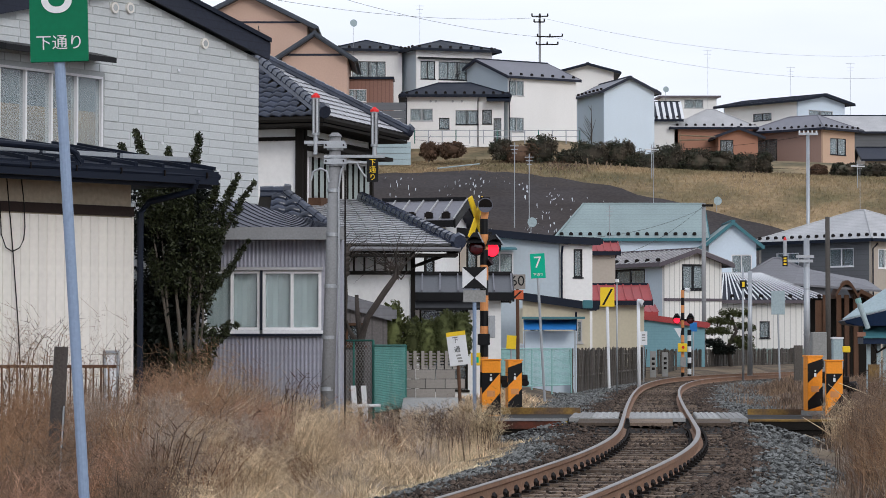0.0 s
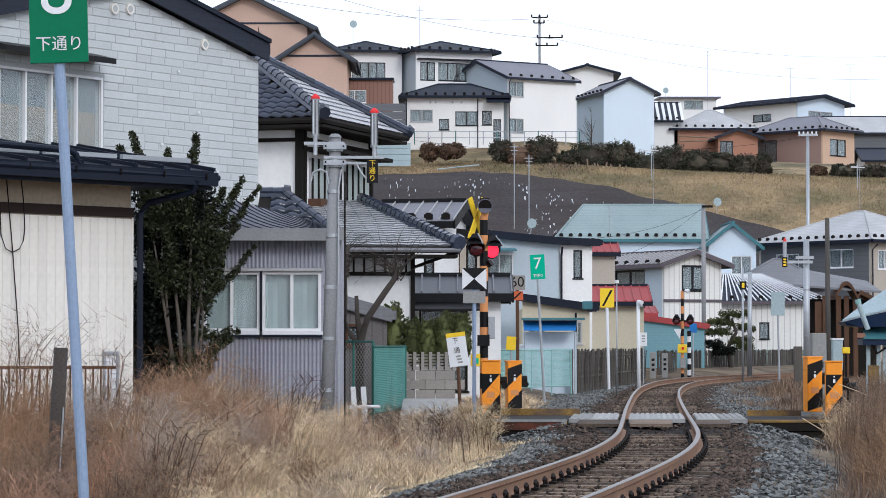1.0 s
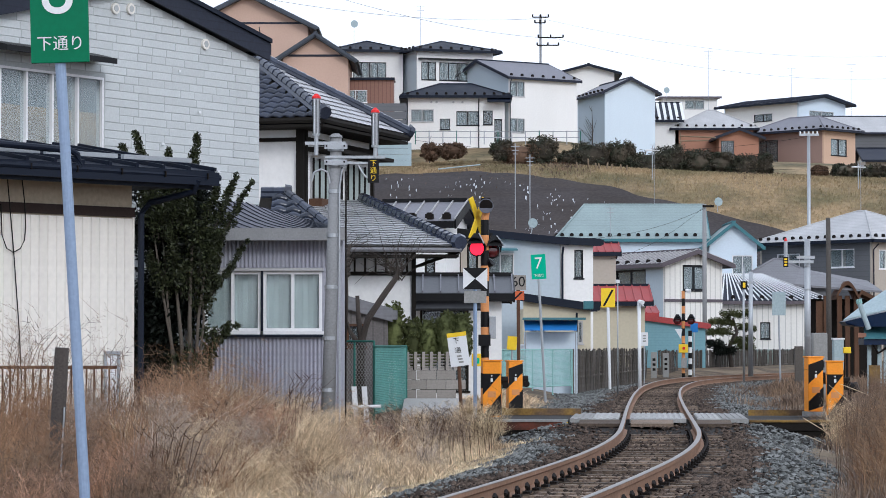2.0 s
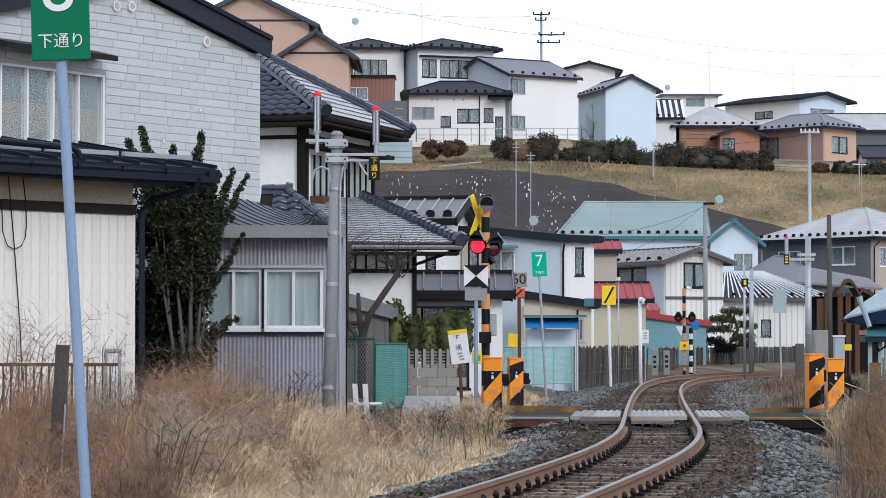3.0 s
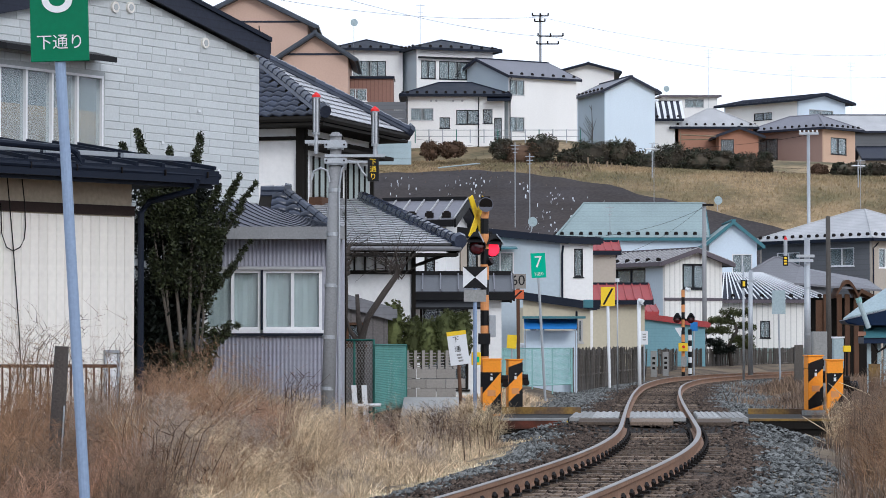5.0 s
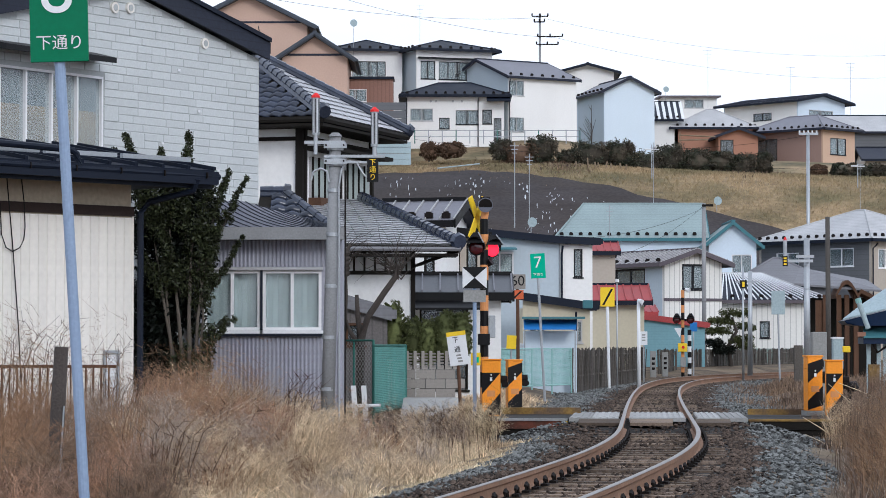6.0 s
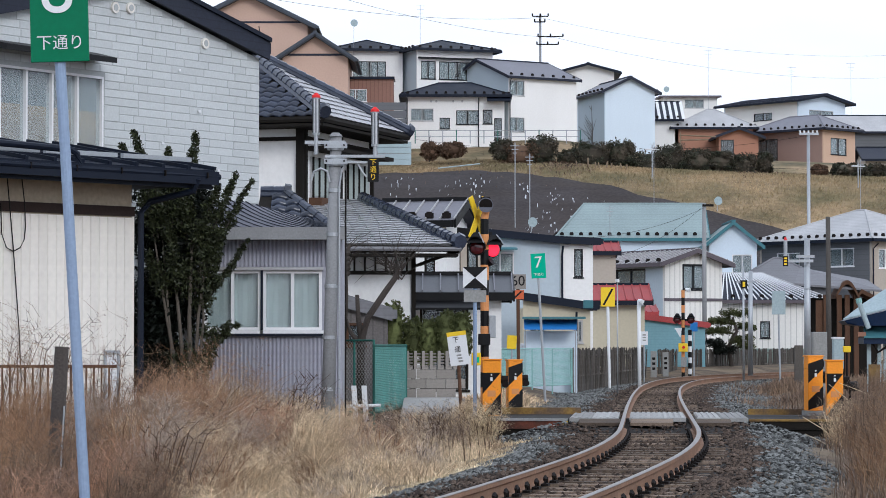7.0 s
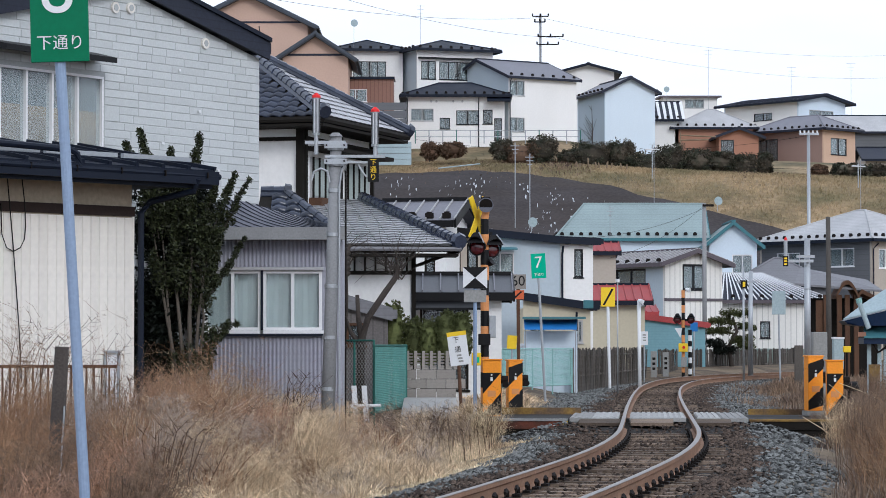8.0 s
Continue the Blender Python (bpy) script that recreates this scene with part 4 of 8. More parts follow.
# ---- near houses beside the line ----
def stone_house():
    """Grey stone-clad gable house: its cladding is laid stone by stone."""
    w, d, h, rise = 6.69, 8.0, 5.8, 0.74
    base = pose(-6.57, 39.54, -0.45, 0, 0, 57.2)
    ob = thing("stone_clad_house", "two-storey house clad in pale grey stone-pattern siding", "house", base)
    hh = h + 0.45
    win = (1.67, 4.64 + 0.45, 2.3, 1.13)
    wall(ob, Matrix.Identity(4), w, hh, [win], "joint", peak=rise)
    window(ob, pose(win[0], 0.05, win[1]), win[2], win[3], 4, "frame_white", "tan_reflection", 0.036)
    # Grey upper part of the reflection, added as a sheet behind the glass.
    part("grey_reflection_sheet", Shape().box(win[0] - win[2] / 2, win[0] + win[2] / 2, 0.12, 0.13, win[1] + 0.04, win[1] + win[3] / 2), "curtain", ob, "grey sheet imitating a reflection in the upper panes")
    for (m, ww), pk in zip(around(w, d), (0, 0, rise)):
        wall(ob, m, ww, hh, [], "brick", peak=pk)
    # roof with broad dark verge boards
    o, fo, k, th = 0.1, 0.1, rise / (w / 2), 0.16
    ze, zt = hh - k * o + th + 0.15, hh + rise + th + 0.15
    for x0, s in ((w + o, 1), (-o, -1)):
        q = [(x0, -fo, ze), (x0, d + o, ze), (w / 2, d + o, zt), (w / 2, -fo, zt)]
        roof_slab(ob, q if s > 0 else [q[1], q[0], q[3], q[2]], "navy")
        part("verge_board", Shape().slab([(x0, -fo - 0.05, ze - 0.3), (w / 2, -fo - 0.05, zt - 0.3), (w / 2, -fo - 0.05, zt), (x0, -fo - 0.05, ze)], (0, 0.05, 0)), "roof_dark", ob, "dark verge board")
        part("barge_cap", Shape().slab([(x0, -fo - 0.09, ze - 0.02), (w / 2, -fo - 0.09, zt - 0.02), (w / 2, -fo - 0.09, zt + 0.05), (x0, -fo - 0.09, ze + 0.05)], (0, 0.08, 0)), "navy", ob)
        part("soffit", Shape().slab([(x0, -fo, ze - 0.24), (w / 2, -fo, zt - 0.24), (w / 2, 0, zt - 0.24), (x0, 0, ze - 0.24)], (0, 0, 0.03)), "roof_dark", ob)
    part("window_hood", Shape().slab([(0.2, -0.42, 5.82), (0.2, -0.42, 5.9), (0.2, 0, 6.0), (0.2, 0, 5.88)], (2.42, 0, 0)), "black", ob, "dark metal window hood")
    for x, z in ((3.04, 6.71), (3.4, 6.74), (5.24, 6.37)):
        v = Shape()
        v.tube([(x, -0.01, z), (x, -0.05, z)], 0.085, 16)
        vo = part("vent_ring", v, "panel", ob, "cream vent ring")
        part("vent_mouth", Shape().tube([(x, -0.045, z), (x, -0.056, z)], 0.05, 12), "joint", vo)
    for x, z in ((4.6, 5.9), (5.1, 5.3), (4.2, 4.75), (5.6, 4.4)):
        part("patch", Shape().box(x - 0.03, x + 0.03, -0.032, -0.02, z - 0.02, z + 0.02), "white_paint", ob)
    # stones
    rnd = random.Random(11)
    course = 0.12
    nears = 0
    rest = Shape()
    shared = {}
    for wi in (0.34, 0.46, 0.62, 0.8):
        for hi in (1, 2):
            hz = course * hi - 0.008
            s = Shape()
            b = 0.006
            s.add([(0, 0, 0), (wi - 0.008, 0, 0), (wi - 0.008, 0, hz), (0, 0, hz), (b, -0.009, b), (wi - 0.008 - b, -0.009, b), (wi - 0.008 - b, -0.009, hz - b), (b, -0.009, hz - b)],
                  [(4, 5, 6, 7), (0, 1, 5, 4), (1, 2, 6, 5), (2, 3, 7, 6), (3, 0, 4, 7)])
            shared[(wi, hi)] = (mesh_of("siding_stone", s, "brick"), s)
    z = 2.6
    taken = {}
    while z < hh + rise - 0.02:
        if abs(z + course / 2 - win[1]) < win[3] / 2 + course / 2:
            taken.setdefault(round(z, 2), []).append((win[0] - win[2] / 2 - 0.01, win[0] + win[2] / 2 + 0.01))
        lo = max(0.0, (z + course - hh) / k) if z + course > hh else 0.0
        x = lo
        while x < w - lo - 0.05:
            blocked = [b for b in taken.get(round(z, 2), ()) if b[0] - 0.01 <= x < b[1] - 0.01]
            if blocked:
                x = blocked[0][1]
                continue
            wi = rnd.choice((0.34, 0.46, 0.62, 0.62, 0.8))
            ahead = [b[0] for b in taken.get(round(z, 2), ()) if b[0] > x + 0.01]
            room = min(ahead + [w - lo]) - x
            if wi > room - 0.2:
                wi = room
            hi = 2 if rnd.random() < 0.07 and z + 2 * course < hh and wi < 0.5 else 1
            inside_win = abs(x + wi / 2 - win[0]) < win[2] / 2 + wi / 2 - 0.02 and abs(z + course * hi / 2 - win[1]) < win[3] / 2 + course * hi / 2 + 0.02
            if not inside_win:
                key = (wi, hi)
                near = 2.9 < x < 6.7 and 3.6 < z < 6.1 and key in shared and nears < 300
                if near:
                    piece("siding_stone", shared[key][0], ob, pose(x + 0.004, rnd.uniform(0, 0.004), z + 0.004))
                    nears += 1
                else:
                    hz, ww, b, y = course * hi - 0.008, wi - 0.008, 0.006, rnd.uniform(0, 0.005)
                    if ww > 0.02:
                        xa, za = x + 0.004, z + 0.004
                        rest.add([(xa, y, za), (xa + ww, y, za), (xa + ww, y, za + hz), (xa, y, za + hz), (xa + b, y - 0.012, za + b), (xa + ww - b, y - 0.012, za + b), (xa + ww - b, y - 0.012, za + hz - b), (xa + b, y - 0.012, za + hz - b)],
                                 [(4, 5, 6, 7), (0, 1, 5, 4), (1, 2, 6, 5), (2, 3, 7, 6), (3, 0, 4, 7)])
                if hi == 2:
                    taken.setdefault(round(z + course, 2), []).append((x, x + wi))
            x += wi
        z = round(z + course, 2)
    part("siding_field", rest, "brick", ob)["kind"] = "stuff"
    part("plinth_wall", Shape().box(0, w, -0.02, 0, 0, 2.6), "brick", ob)
    return ob


stone_house()


def panel_house():
    """Cream lean-to: upright steel panels, a brown strip and a wide navy eave."""
    ob = thing("lean_to_house", "single-storey lean-to with cream upright steel panels and navy eave", "house", pose(-6.385, 35.67, -0.45, 0, 0, 46.7))
    w, d, h = 3.2, 2.2, 3.86
    for m, ww in ((Matrix.Identity(4), w), *around(w, d)):
        wall(ob, m, ww, h, [], "cream")
    n = 22
    pw = w / n
    s = Shape().add([(0, 0, 0.1), (pw, 0, 0.1), (pw, 0, 3.38), (0, 0, 3.38), (0.014, -0.022, 0.1), (pw - 0.006, -0.022, 0.1), (pw - 0.006, -0.022, 3.38), (0.014, -0.022, 3.38)],
                    [(4, 5, 6, 7), (0, 1, 5, 4), (1, 2, 6, 5), (2, 3, 7, 6), (3, 0, 4, 7)])
    me = mesh_of("wall_panel", s, "panel")
    for i in range(n):
        piece("wall_panel", me, ob, pose(i * pw, -0.002, 0))
    part("wall_strip", Shape().box(0, w + 0.02, -0.045, 0, 3.4, 3.53), "brown_strip", ob, "dark brown strip")
    part("corner_trim", Shape().box(w - 0.01, w + 0.025, -0.03, 0.03, 0.05, 3.4), "panel", ob)
    # roof
    q = [(-0.5, -0.69, 4.03), (w + 0.88, -0.69, 4.03), (w + 0.88, d, 4.5), (-0.5, d, 4.5)]
    roof_slab(ob, q, "navy", 0.1, ribs=0.45, edge="navy")
    part("fascia", Shape().box(-0.5, w + 0.86, -0.66, -0.6, 3.78, 4.0), "navy", ob, "navy fascia board")
    part("eave_soffit", Shape().box(-0.5, w + 0.84, -0.6, d, 3.83, 3.86), "roof_dark", ob)
    g = part("gutter", Shape().tube([(-0.5, -0.77, 3.96), (w + 0.92, -0.74, 3.94)], 0.042, 8), "navy", ob)
    for i in range(6):
        x = 0.1 + i * 0.75
        part("gutter_bracket", Shape().box(x, x + 0.015, -0.81, -0.66, 3.91, 3.99), "iron", g)
    for x0, x1 in ((0.1, 1.3), (1.4, 2.6), (2.7, 3.9)):
        part("snow_bar", Shape().box(x0, x1, -0.42, -0.36, 4.15, 4.21), "galv", ob, "snow guard bar")
    part("downpipe", Shape().tube([(w + 0.5, -0.77, 3.9), (w + 0.5, -0.7, 3.74), (w + 0.2, -0.14, 3.6), (w + 0.09, -0.09, 3.45), (w + 0.09, -0.09, 0.1)], 0.045, 8), "navy", ob, "navy downpipe")
    part("eave_pipe", Shape().tube([(0.2, -0.72, 4.22), (1.55, -0.72, 4.19), (1.65, -0.74, 4.14), (1.67, -0.76, 3.98)], 0.045, 8), "navy", ob)
    part("hanging_cable", Shape().tube([(1.06, -0.05, 3.85), (1.155, -0.06, 2.95), (1.255, -0.06, 1.9), (1.3, -0.06, 1.2)], 0.008, 5), "cable", ob)
    part("hanging_cable", Shape().tube([(1.29, -0.05, 3.9), (1.34, -0.06, 3.5), (1.355, -0.06, 3.2), (1.335, -0.06, 3.04), (1.27, -0.06, 2.93), (1.155, -0.06, 2.88), (1.045, -0.06, 2.93), (0.97, -0.06, 3.1), (0.95, -0.06, 3.5)], 0.008, 5), "cable", ob)
    return ob


panel_house()


def annex():
    """Corrugated annex with a band of sliding windows."""
    X0, X1, Y0 = -3.775, -1.531, 43.0
    w, d, z0 = X1 - X0, 1.7, -0.45
    ob = thing("corrugated_annex", "annex of grey corrugated steel with frosted sliding windows", "house", pose(X0, Y0, z0))
    h = 2.862 + 0.45
    zc, wh = 1.899 + 0.45, 0.911
    wx0, wx1 = -3.629 - X0, -1.84 - X0
    wall(ob, Matrix.Identity(4), w, h, [((wx0 + wx1) / 2, zc, wx1 - wx0, wh)], "corrugated", 0.1)
    window(ob, pose(wx0 + (wx1 - wx0) * 0.24, 0.04, zc), (wx1 - wx0) * 0.48, wh, 2, "frame_white", "curtain_frost", 0.045)
    window(ob, pose(wx0 + (wx1 - wx0) * 0.75, 0.04, zc), (wx1 - wx0) * 0.5, wh, 2, "frame_white", "curtain_frost", 0.045)
    part("mullion", Shape().box(wx0 + (wx1 - wx0) * 0.48, wx0 + (wx1 - wx0) * 0.5, -0.05, 0.05, zc - wh / 2, zc + wh / 2), "navy", ob)
    part("sill_band", Shape().box(wx0, wx1 + 0.02, -0.09, 0, zc - wh / 2 - 0.09, zc - wh / 2 - 0.052), "navy", ob)
    part("head_band", Shape().box(wx0, wx1 + 0.02, -0.07, 0, zc + wh / 2 + 0.005, zc + wh / 2 + 0.05), "frame_alu", ob)
    for m, ww in around(w, d, 0.1):
        wall(ob, m, ww, h, [], "corrugated", 0.1)
    # upright ridges of the sheet above and below the windows
    for z1, z2, xa, xb in ((0.05, zc - wh / 2 - 0.1, 0, w), (zc + wh / 2 + 0.06, h, 0, w)):
        n = int((xb - xa) / 0.062)
        me = mesh_of("sheet_ridge", Shape().add([(0, 0, z1), (0.045, 0, z1), (0.045, 0, z2), (0, 0, z2), (0.014, -0.02, z1), (0.03, -0.02, z1), (0.03, -0.02, z2), (0.014, -0.02, z2)],
                                                [(4, 5, 6, 7), (0, 1, 5, 4), (1, 2, 6, 5), (2, 3, 7, 6), (3, 0, 4, 7)]), "corrugated")
        for i in range(n):
            piece("sheet_ridge", me, ob, pose(xa + i * 0.062, 0, 0))
    # roof falling towards the far end
    fz, f0, f1 = h + 0.12, -0.15, w + 0.06
    q = [Vector((f0, -0.3, fz)), Vector((f1, -0.3, fz)), Vector((f1 - 0.2, d, fz + 0.1)), Vector((f0, d, fz + 0.72))]
    rf, n = Shape(), 24
    for i in range(n + 1):
        t = i / n
        u, v = q[0].lerp(q[3], t), q[1].lerp(q[2], t)
        dn = Vector((0, 0, -0.06))
        rf.v += [tuple(u), tuple(v), tuple(v + dn), tuple(u + dn)]
    rf.f = [(4 * i + k, 4 * i + (k + 1) % 4, 4 * i + 4 + (k + 1) % 4, 4 * i + 4 + k) for i in range(n) for k in range(4)] + [(0, 1, 2, 3), (4 * n + 3, 4 * n + 2, 4 * n + 1, 4 * n)]
    roof = part("roof", rf, "roof_blue", ob, "blue-grey standing-seam roof")
    for i in range(1, 21):
        run = []
        for k in range(9):
            v = k / 8
            u = i / 14 - 0.5 * v
            if 0 <= u <= 1:
                run.append(q[0].lerp(q[3], v).lerp(q[1].lerp(q[2], v), u) + Vector((0, 0, 0.012)))
        if len(run) > 1:
            part("roof_seam", Shape().tube(run, 0.009, 5), "navy", roof, "dark standing seam")
    part("fascia", Shape().box(f0, f1 + 0.02, -0.36, -0.3, fz - 0.17, fz + 0.02), "pole", ob, "weathered grey fascia")
    part("eave_soffit", Shape().box(f0, f1, -0.3, 0, h - 0.02, h + 0.02), "roof_dark", ob)
    return ob


annex()


# ---- traditional tiled house ----
TILE = mesh_of("roof_tile", Shape().add(
    [(x, y, 0.05 * math.sin(math.pi * x / 0.27) ** 2 + (0.045 if y < 0.1 else 0.0)) for y in (0.0, 0.26) for x in (0, 0.05, 0.1, 0.15, 0.2, 0.27)]
    + [(x, 0.0, 0.05 * math.sin(math.pi * x / 0.27) ** 2 - 0.01) for x in (0, 0.05, 0.1, 0.15, 0.2, 0.27)],
    [(i, i + 1, i + 7, i + 6) for i in range(5)] + [(i, 12 + i, 13 + i, i + 1) for i in range(5)]), "tile", True)


FLAT_TILE = mesh_of("flat_roof_tile", Shape().add(
    [(x, y, 0.012 * math.sin(math.pi * x / 0.27) ** 2 + (0.034 if y < 0.1 else 0.012)) for y in (0.0, 0.27) for x in (0, 0.05, 0.1, 0.15, 0.2, 0.265)]
    + [(x, 0.05, -0.012) for x in (0, 0.05, 0.1, 0.15, 0.2, 0.265)],
    [(i, i + 1, i + 7, i + 6) for i in range(5)] + [(i, 12 + i, 13 + i, i + 1) for i in range(5)]), "tile_pale")


def tiled_slope(parent, a, b, c, d, material, as_parts=False, size=1.0):
    """Tiles laid in courses on the slope a-b (eave), c-d (top)."""
    a, b, c, d = (Vector(v) for v in (a, b, c, d))
    up = ((c + d) / 2 - (a + b) / 2)
    ex = (b - a).normalized()
    n = ex.cross(up).normalized()
    if n.z < 0:
        n = -n
    ey = n.cross(ex)
    length = (d - a).dot(ey)
    part("roof_deck", Shape().slab([p - n * 0.13 for p in ((a, b, c, d) if (c - d).length > 0.02 else (a, b, c))], n * 0.12), "timber_dark", parent)
    step, wide = 0.25 * size, 0.27 * size
    rows = int(length / step)
    rest = Shape()
    for j in range(rows):
        t0 = j / rows
        l, r = a.lerp(d, t0), b.lerp(c, t0)
        l1, r1 = a.lerp(d, min(1, t0 + 1 / rows)), b.lerp(c, min(1, t0 + 1 / rows))
        x0, x1 = max((l - a).dot(ex), (l1 - a).dot(ex)), min((r - a).dot(ex), (r1 - a).dot(ex))
        x = math.ceil(x0 / wide) * wide
        while x + wide * 0.35 < x1:
            p = a + ex * x + ey * (j * step)
            m = Matrix((( ex.x, ey.x, n.x, p.x), (ex.y, ey.y, n.y, p.y), (ex.z, ey.z, n.z, p.z), (0, 0, 0, 1)))
            if as_parts:
                piece("roof_tile", TILE, parent, m)
            else:
                k = len(rest.v)
                for v in FLAT_TILE.vertices:
                    rest.v.append(tuple(m @ (v.co * size)))
                rest.f += [tuple(k + i for i in q.vertices) for q in FLAT_TILE.polygons]
            x += wide
    if rest.v:
        me = bpy.data.meshes.new("roof_tiles")
        me.from_pydata(rest.v, [], rest.f)
        me.materials.append(M[material])
        ob = new("roof_tiles", me)
        ob.parent, ob["kind"] = parent, "stuff"


def ridge_tiles(parent, a, b, r=0.11):
    a, b = Vector(a), Vector(b)
    n = max(2, int((b - a).length / 0.26))
    sh = Shape()
    for i in range(n):
        p, q = a.lerp(b, i / n), a.lerp(b, (i + 1.08) / n)
        sh.tube([p, q], [r * 0.9, r * 1.06], 8)
    sh.tube([a - Vector((0, 0, 0.1)), b - Vector((0, 0, 0.1))], r * 1.25, 6)
    e = (b - a).normalized()
    sh.tube([b, b + e * 0.12], [r * 1.6, r * 1.3], 8)
    part("ridge_tiles", sh, "tile", parent)["kind"] = "stuff"


def tiled_house():
    ob = thing("tiled_house", "traditional two-storey plaster house with dark tiled hipped roofs", "house")
    # upper roof
    c1, c2 = Vector((-2.554, 60.24, 6.106)), Vector((-0.816, 65.79, 6.121))
    top = Vector((-4.513, 64.10, 7.893))
    ex = (c2 - c1)
    ex.z = 0
    ex.normalize()
    side = Vector((-ex.y, ex.x, 0))
    c2 = c1 + ex * (c2 - c1).length
    c0 = c1 + side * 5.6
    c3 = c2 + side * 5.6
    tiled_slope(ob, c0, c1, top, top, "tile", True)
    # the right slope gets the pale copy, coloured as if lit
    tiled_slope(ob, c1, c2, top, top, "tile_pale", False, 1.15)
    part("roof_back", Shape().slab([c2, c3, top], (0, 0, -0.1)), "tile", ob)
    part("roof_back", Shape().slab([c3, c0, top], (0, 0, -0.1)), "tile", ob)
    ridge_tiles(ob, top + Vector((0, 0, 0.1)), c1 + Vector((0, 0, 0.12)))
    ridge_tiles(ob, top + Vector((0, 0, 0.1)), c2 + Vector((0, 0, 0.12)))
    part("eave_gutter", Shape().tube([c0 - Vector((0, 0, 0.06)), c1 - Vector((0, 0, 0.06)), c2 - Vector((0, 0, 0.06))], 0.07, 6), "timber_dark", ob)
    lo = Vector((0, 0, -0.14))
    part("eave_soffit", Shape().slab([c0 + lo, c1 + lo, c2 + lo, c3 + lo], (0, 0, -0.06)), "timber_dark", ob)
    # upper walls
    i1 = c1 + ex * 0.75 + side * 0.75
    i2 = c2 - ex * 0.5 + side * 0.75
    i0 = c0 + ex * 0.75 - side * 0.6
    zt = c1.z - 0.18
    for p, q, mt in ((i0, i1, "wall_white"), (i1, i2, "plaster_white"), (i2, i2 + side * 4, "plaster_white")):
        pp, qq = Vector((p.x, p.y, -0.3)), Vector((q.x, q.y, -0.3))
        d = (qq - pp).normalized()
        nrm = Vector((-d.y, d.x, 0))
        part("wall", Shape().slab([pp, qq, qq + Vector((0, 0, zt + 0.3)), pp + Vector((0, 0, zt + 0.3))], nrm * 0.15), mt, ob)
    f = (i1 - i0).normalized()
    L = (i1 - i0).length
    out = Vector((f.y, -f.x, 0)) * 0.03
    base1 = Vector((i0.x, i0.y, 0))

    def bar(p0, d, o, u0, u1, z0, z1, mt="timber_dark", name="timber", dep=0.07):
        a, b = p0 + d * u0, p0 + d * u1
        a, b = Vector((a.x, a.y, 0)), Vector((b.x, b.y, 0))
        up0, up1 = Vector((0, 0, z0)), Vector((0, 0, z1))
        return part(name, Shape().slab([a + up0, b + up0, b + up1, a + up1], o.normalized() * dep), mt, ob)

    zl = 5.733
    bar(base1, f, out, 0, L, zl - 0.08, zl, dep=0.08)
    bar(base1, f, out, L - 0.12, L + 0.05, 2.6, zt, dep=0.09)
    bar(base1, f, out, L - 1.25, L - 1.12, zl, zt, dep=0.08)
    # front band of the right face: windows in dark timber
    g = ex
    base2 = Vector((i1.x, i1.y, 0))
    o2 = Vector((g.y, -g.x, 0))
    W = (i2 - i1).length
    bar(base2, g, o2, 0, W, zl - 0.1, zl + 0.02, dep=0.08)
    bar(base2, g, o2, W * 0.02, W * 0.98, zl - 0.28, zl - 0.2, dep=0.6, name="canopy")
    zw0, zw1 = 4.427, 5.327
    for u in (0.1, 0.6):
        bar(base2, g, o2, W * u, W * (u + 0.36), zw0, zw1, "frame_alu", "shutter_box", 0.05)
        for k in range(4):
            uu = W * (u + 0.015 + k * 0.085)
            bar(base2, g, o2, uu, uu + W * 0.07, zw0 + 0.05, zw1 - 0.05, "curtain_frost", "pane", 0.065)
            bar(base2, g, o2, uu - 0.03, uu, zw0, zw1, "timber_dark", "mullion", 0.09)
        bar(base2, g, o2, W * u - 0.05, W * (u + 0.36) + 0.05, zw0 - 0.22, zw0, "timber_brown", "window_box", 0.3)
    for u in (0, 0.5, 0.98):
        bar(base2, g, o2, W * u, W * u + 0.1, 2.6, zt, dep=0.09)
    # lower roof with its pale tiles
    e0, e1 = Vector((-2.545, 56.82, 3.227)), Vector((0.318, 56.82+0.4, 3.227))
    t1, t0 = Vector((-1.8, 62.50, 4.427)), Vector((-3.55, 62.50, 4.427))
    tiled_slope(ob, e0, e1, t1, t0, "tile_pale", False, 1.15)
    e2 = Vector((0.26, 59.6, e1.z))
    tiled_slope(ob, e1, e2, t1 + Vector((-0.15, 1.5, 0)), t1, "tile_pale", False, 1.15)
    ridge_tiles(ob, t1 + Vector((0, 0, 0.08)), e1 + Vector((0, 0, 0.1)))
    part("eave_gutter", Shape().tube([e0 + Vector((0, -0.06, -0.07)), e1 + Vector((0.03, -0.06, -0.07)), e2 + Vector((0.03, 0, -0.07))], 0.05, 6), "roof_grey", ob, "grey eaves gutter")
    part("eave_soffit", Shape().slab([e0 - Vector((0, 0, 0.16)), e1 - Vector((0, 0, 0.16)), e1 + Vector((-0.05, 1.05, -0.16)), e0 + Vector((0, 1.45, -0.16))], (0, 0, -0.05)), "timber_dark", ob)
    # lower walls
    yw = e1.y + 0.75
    xw = -0.616
    part("wall", Shape().box(e0.x, xw, yw, yw + 0.15, -0.3, e0.z - 0.18), "plaster_white", ob, "white plaster wall")
    part("wall", Shape().box(xw - 0.15, xw, yw + 0.15, yw + 5, -0.3, e0.z - 0.18), "plaster_white", ob)
    za, zb2 = 2.739, 3.123
    part("timber", Shape().box(e0.x, xw, yw - 0.05, yw, za - 0.08, za), "timber_dark", ob)
    part("timber", Shape().box(e0.x, xw, yw - 0.05, yw, zb2 - 0.02, zb2 + 0.2), "timber_dark", ob)
    for i in range(9):
        x = -1.814 + i * 0.215
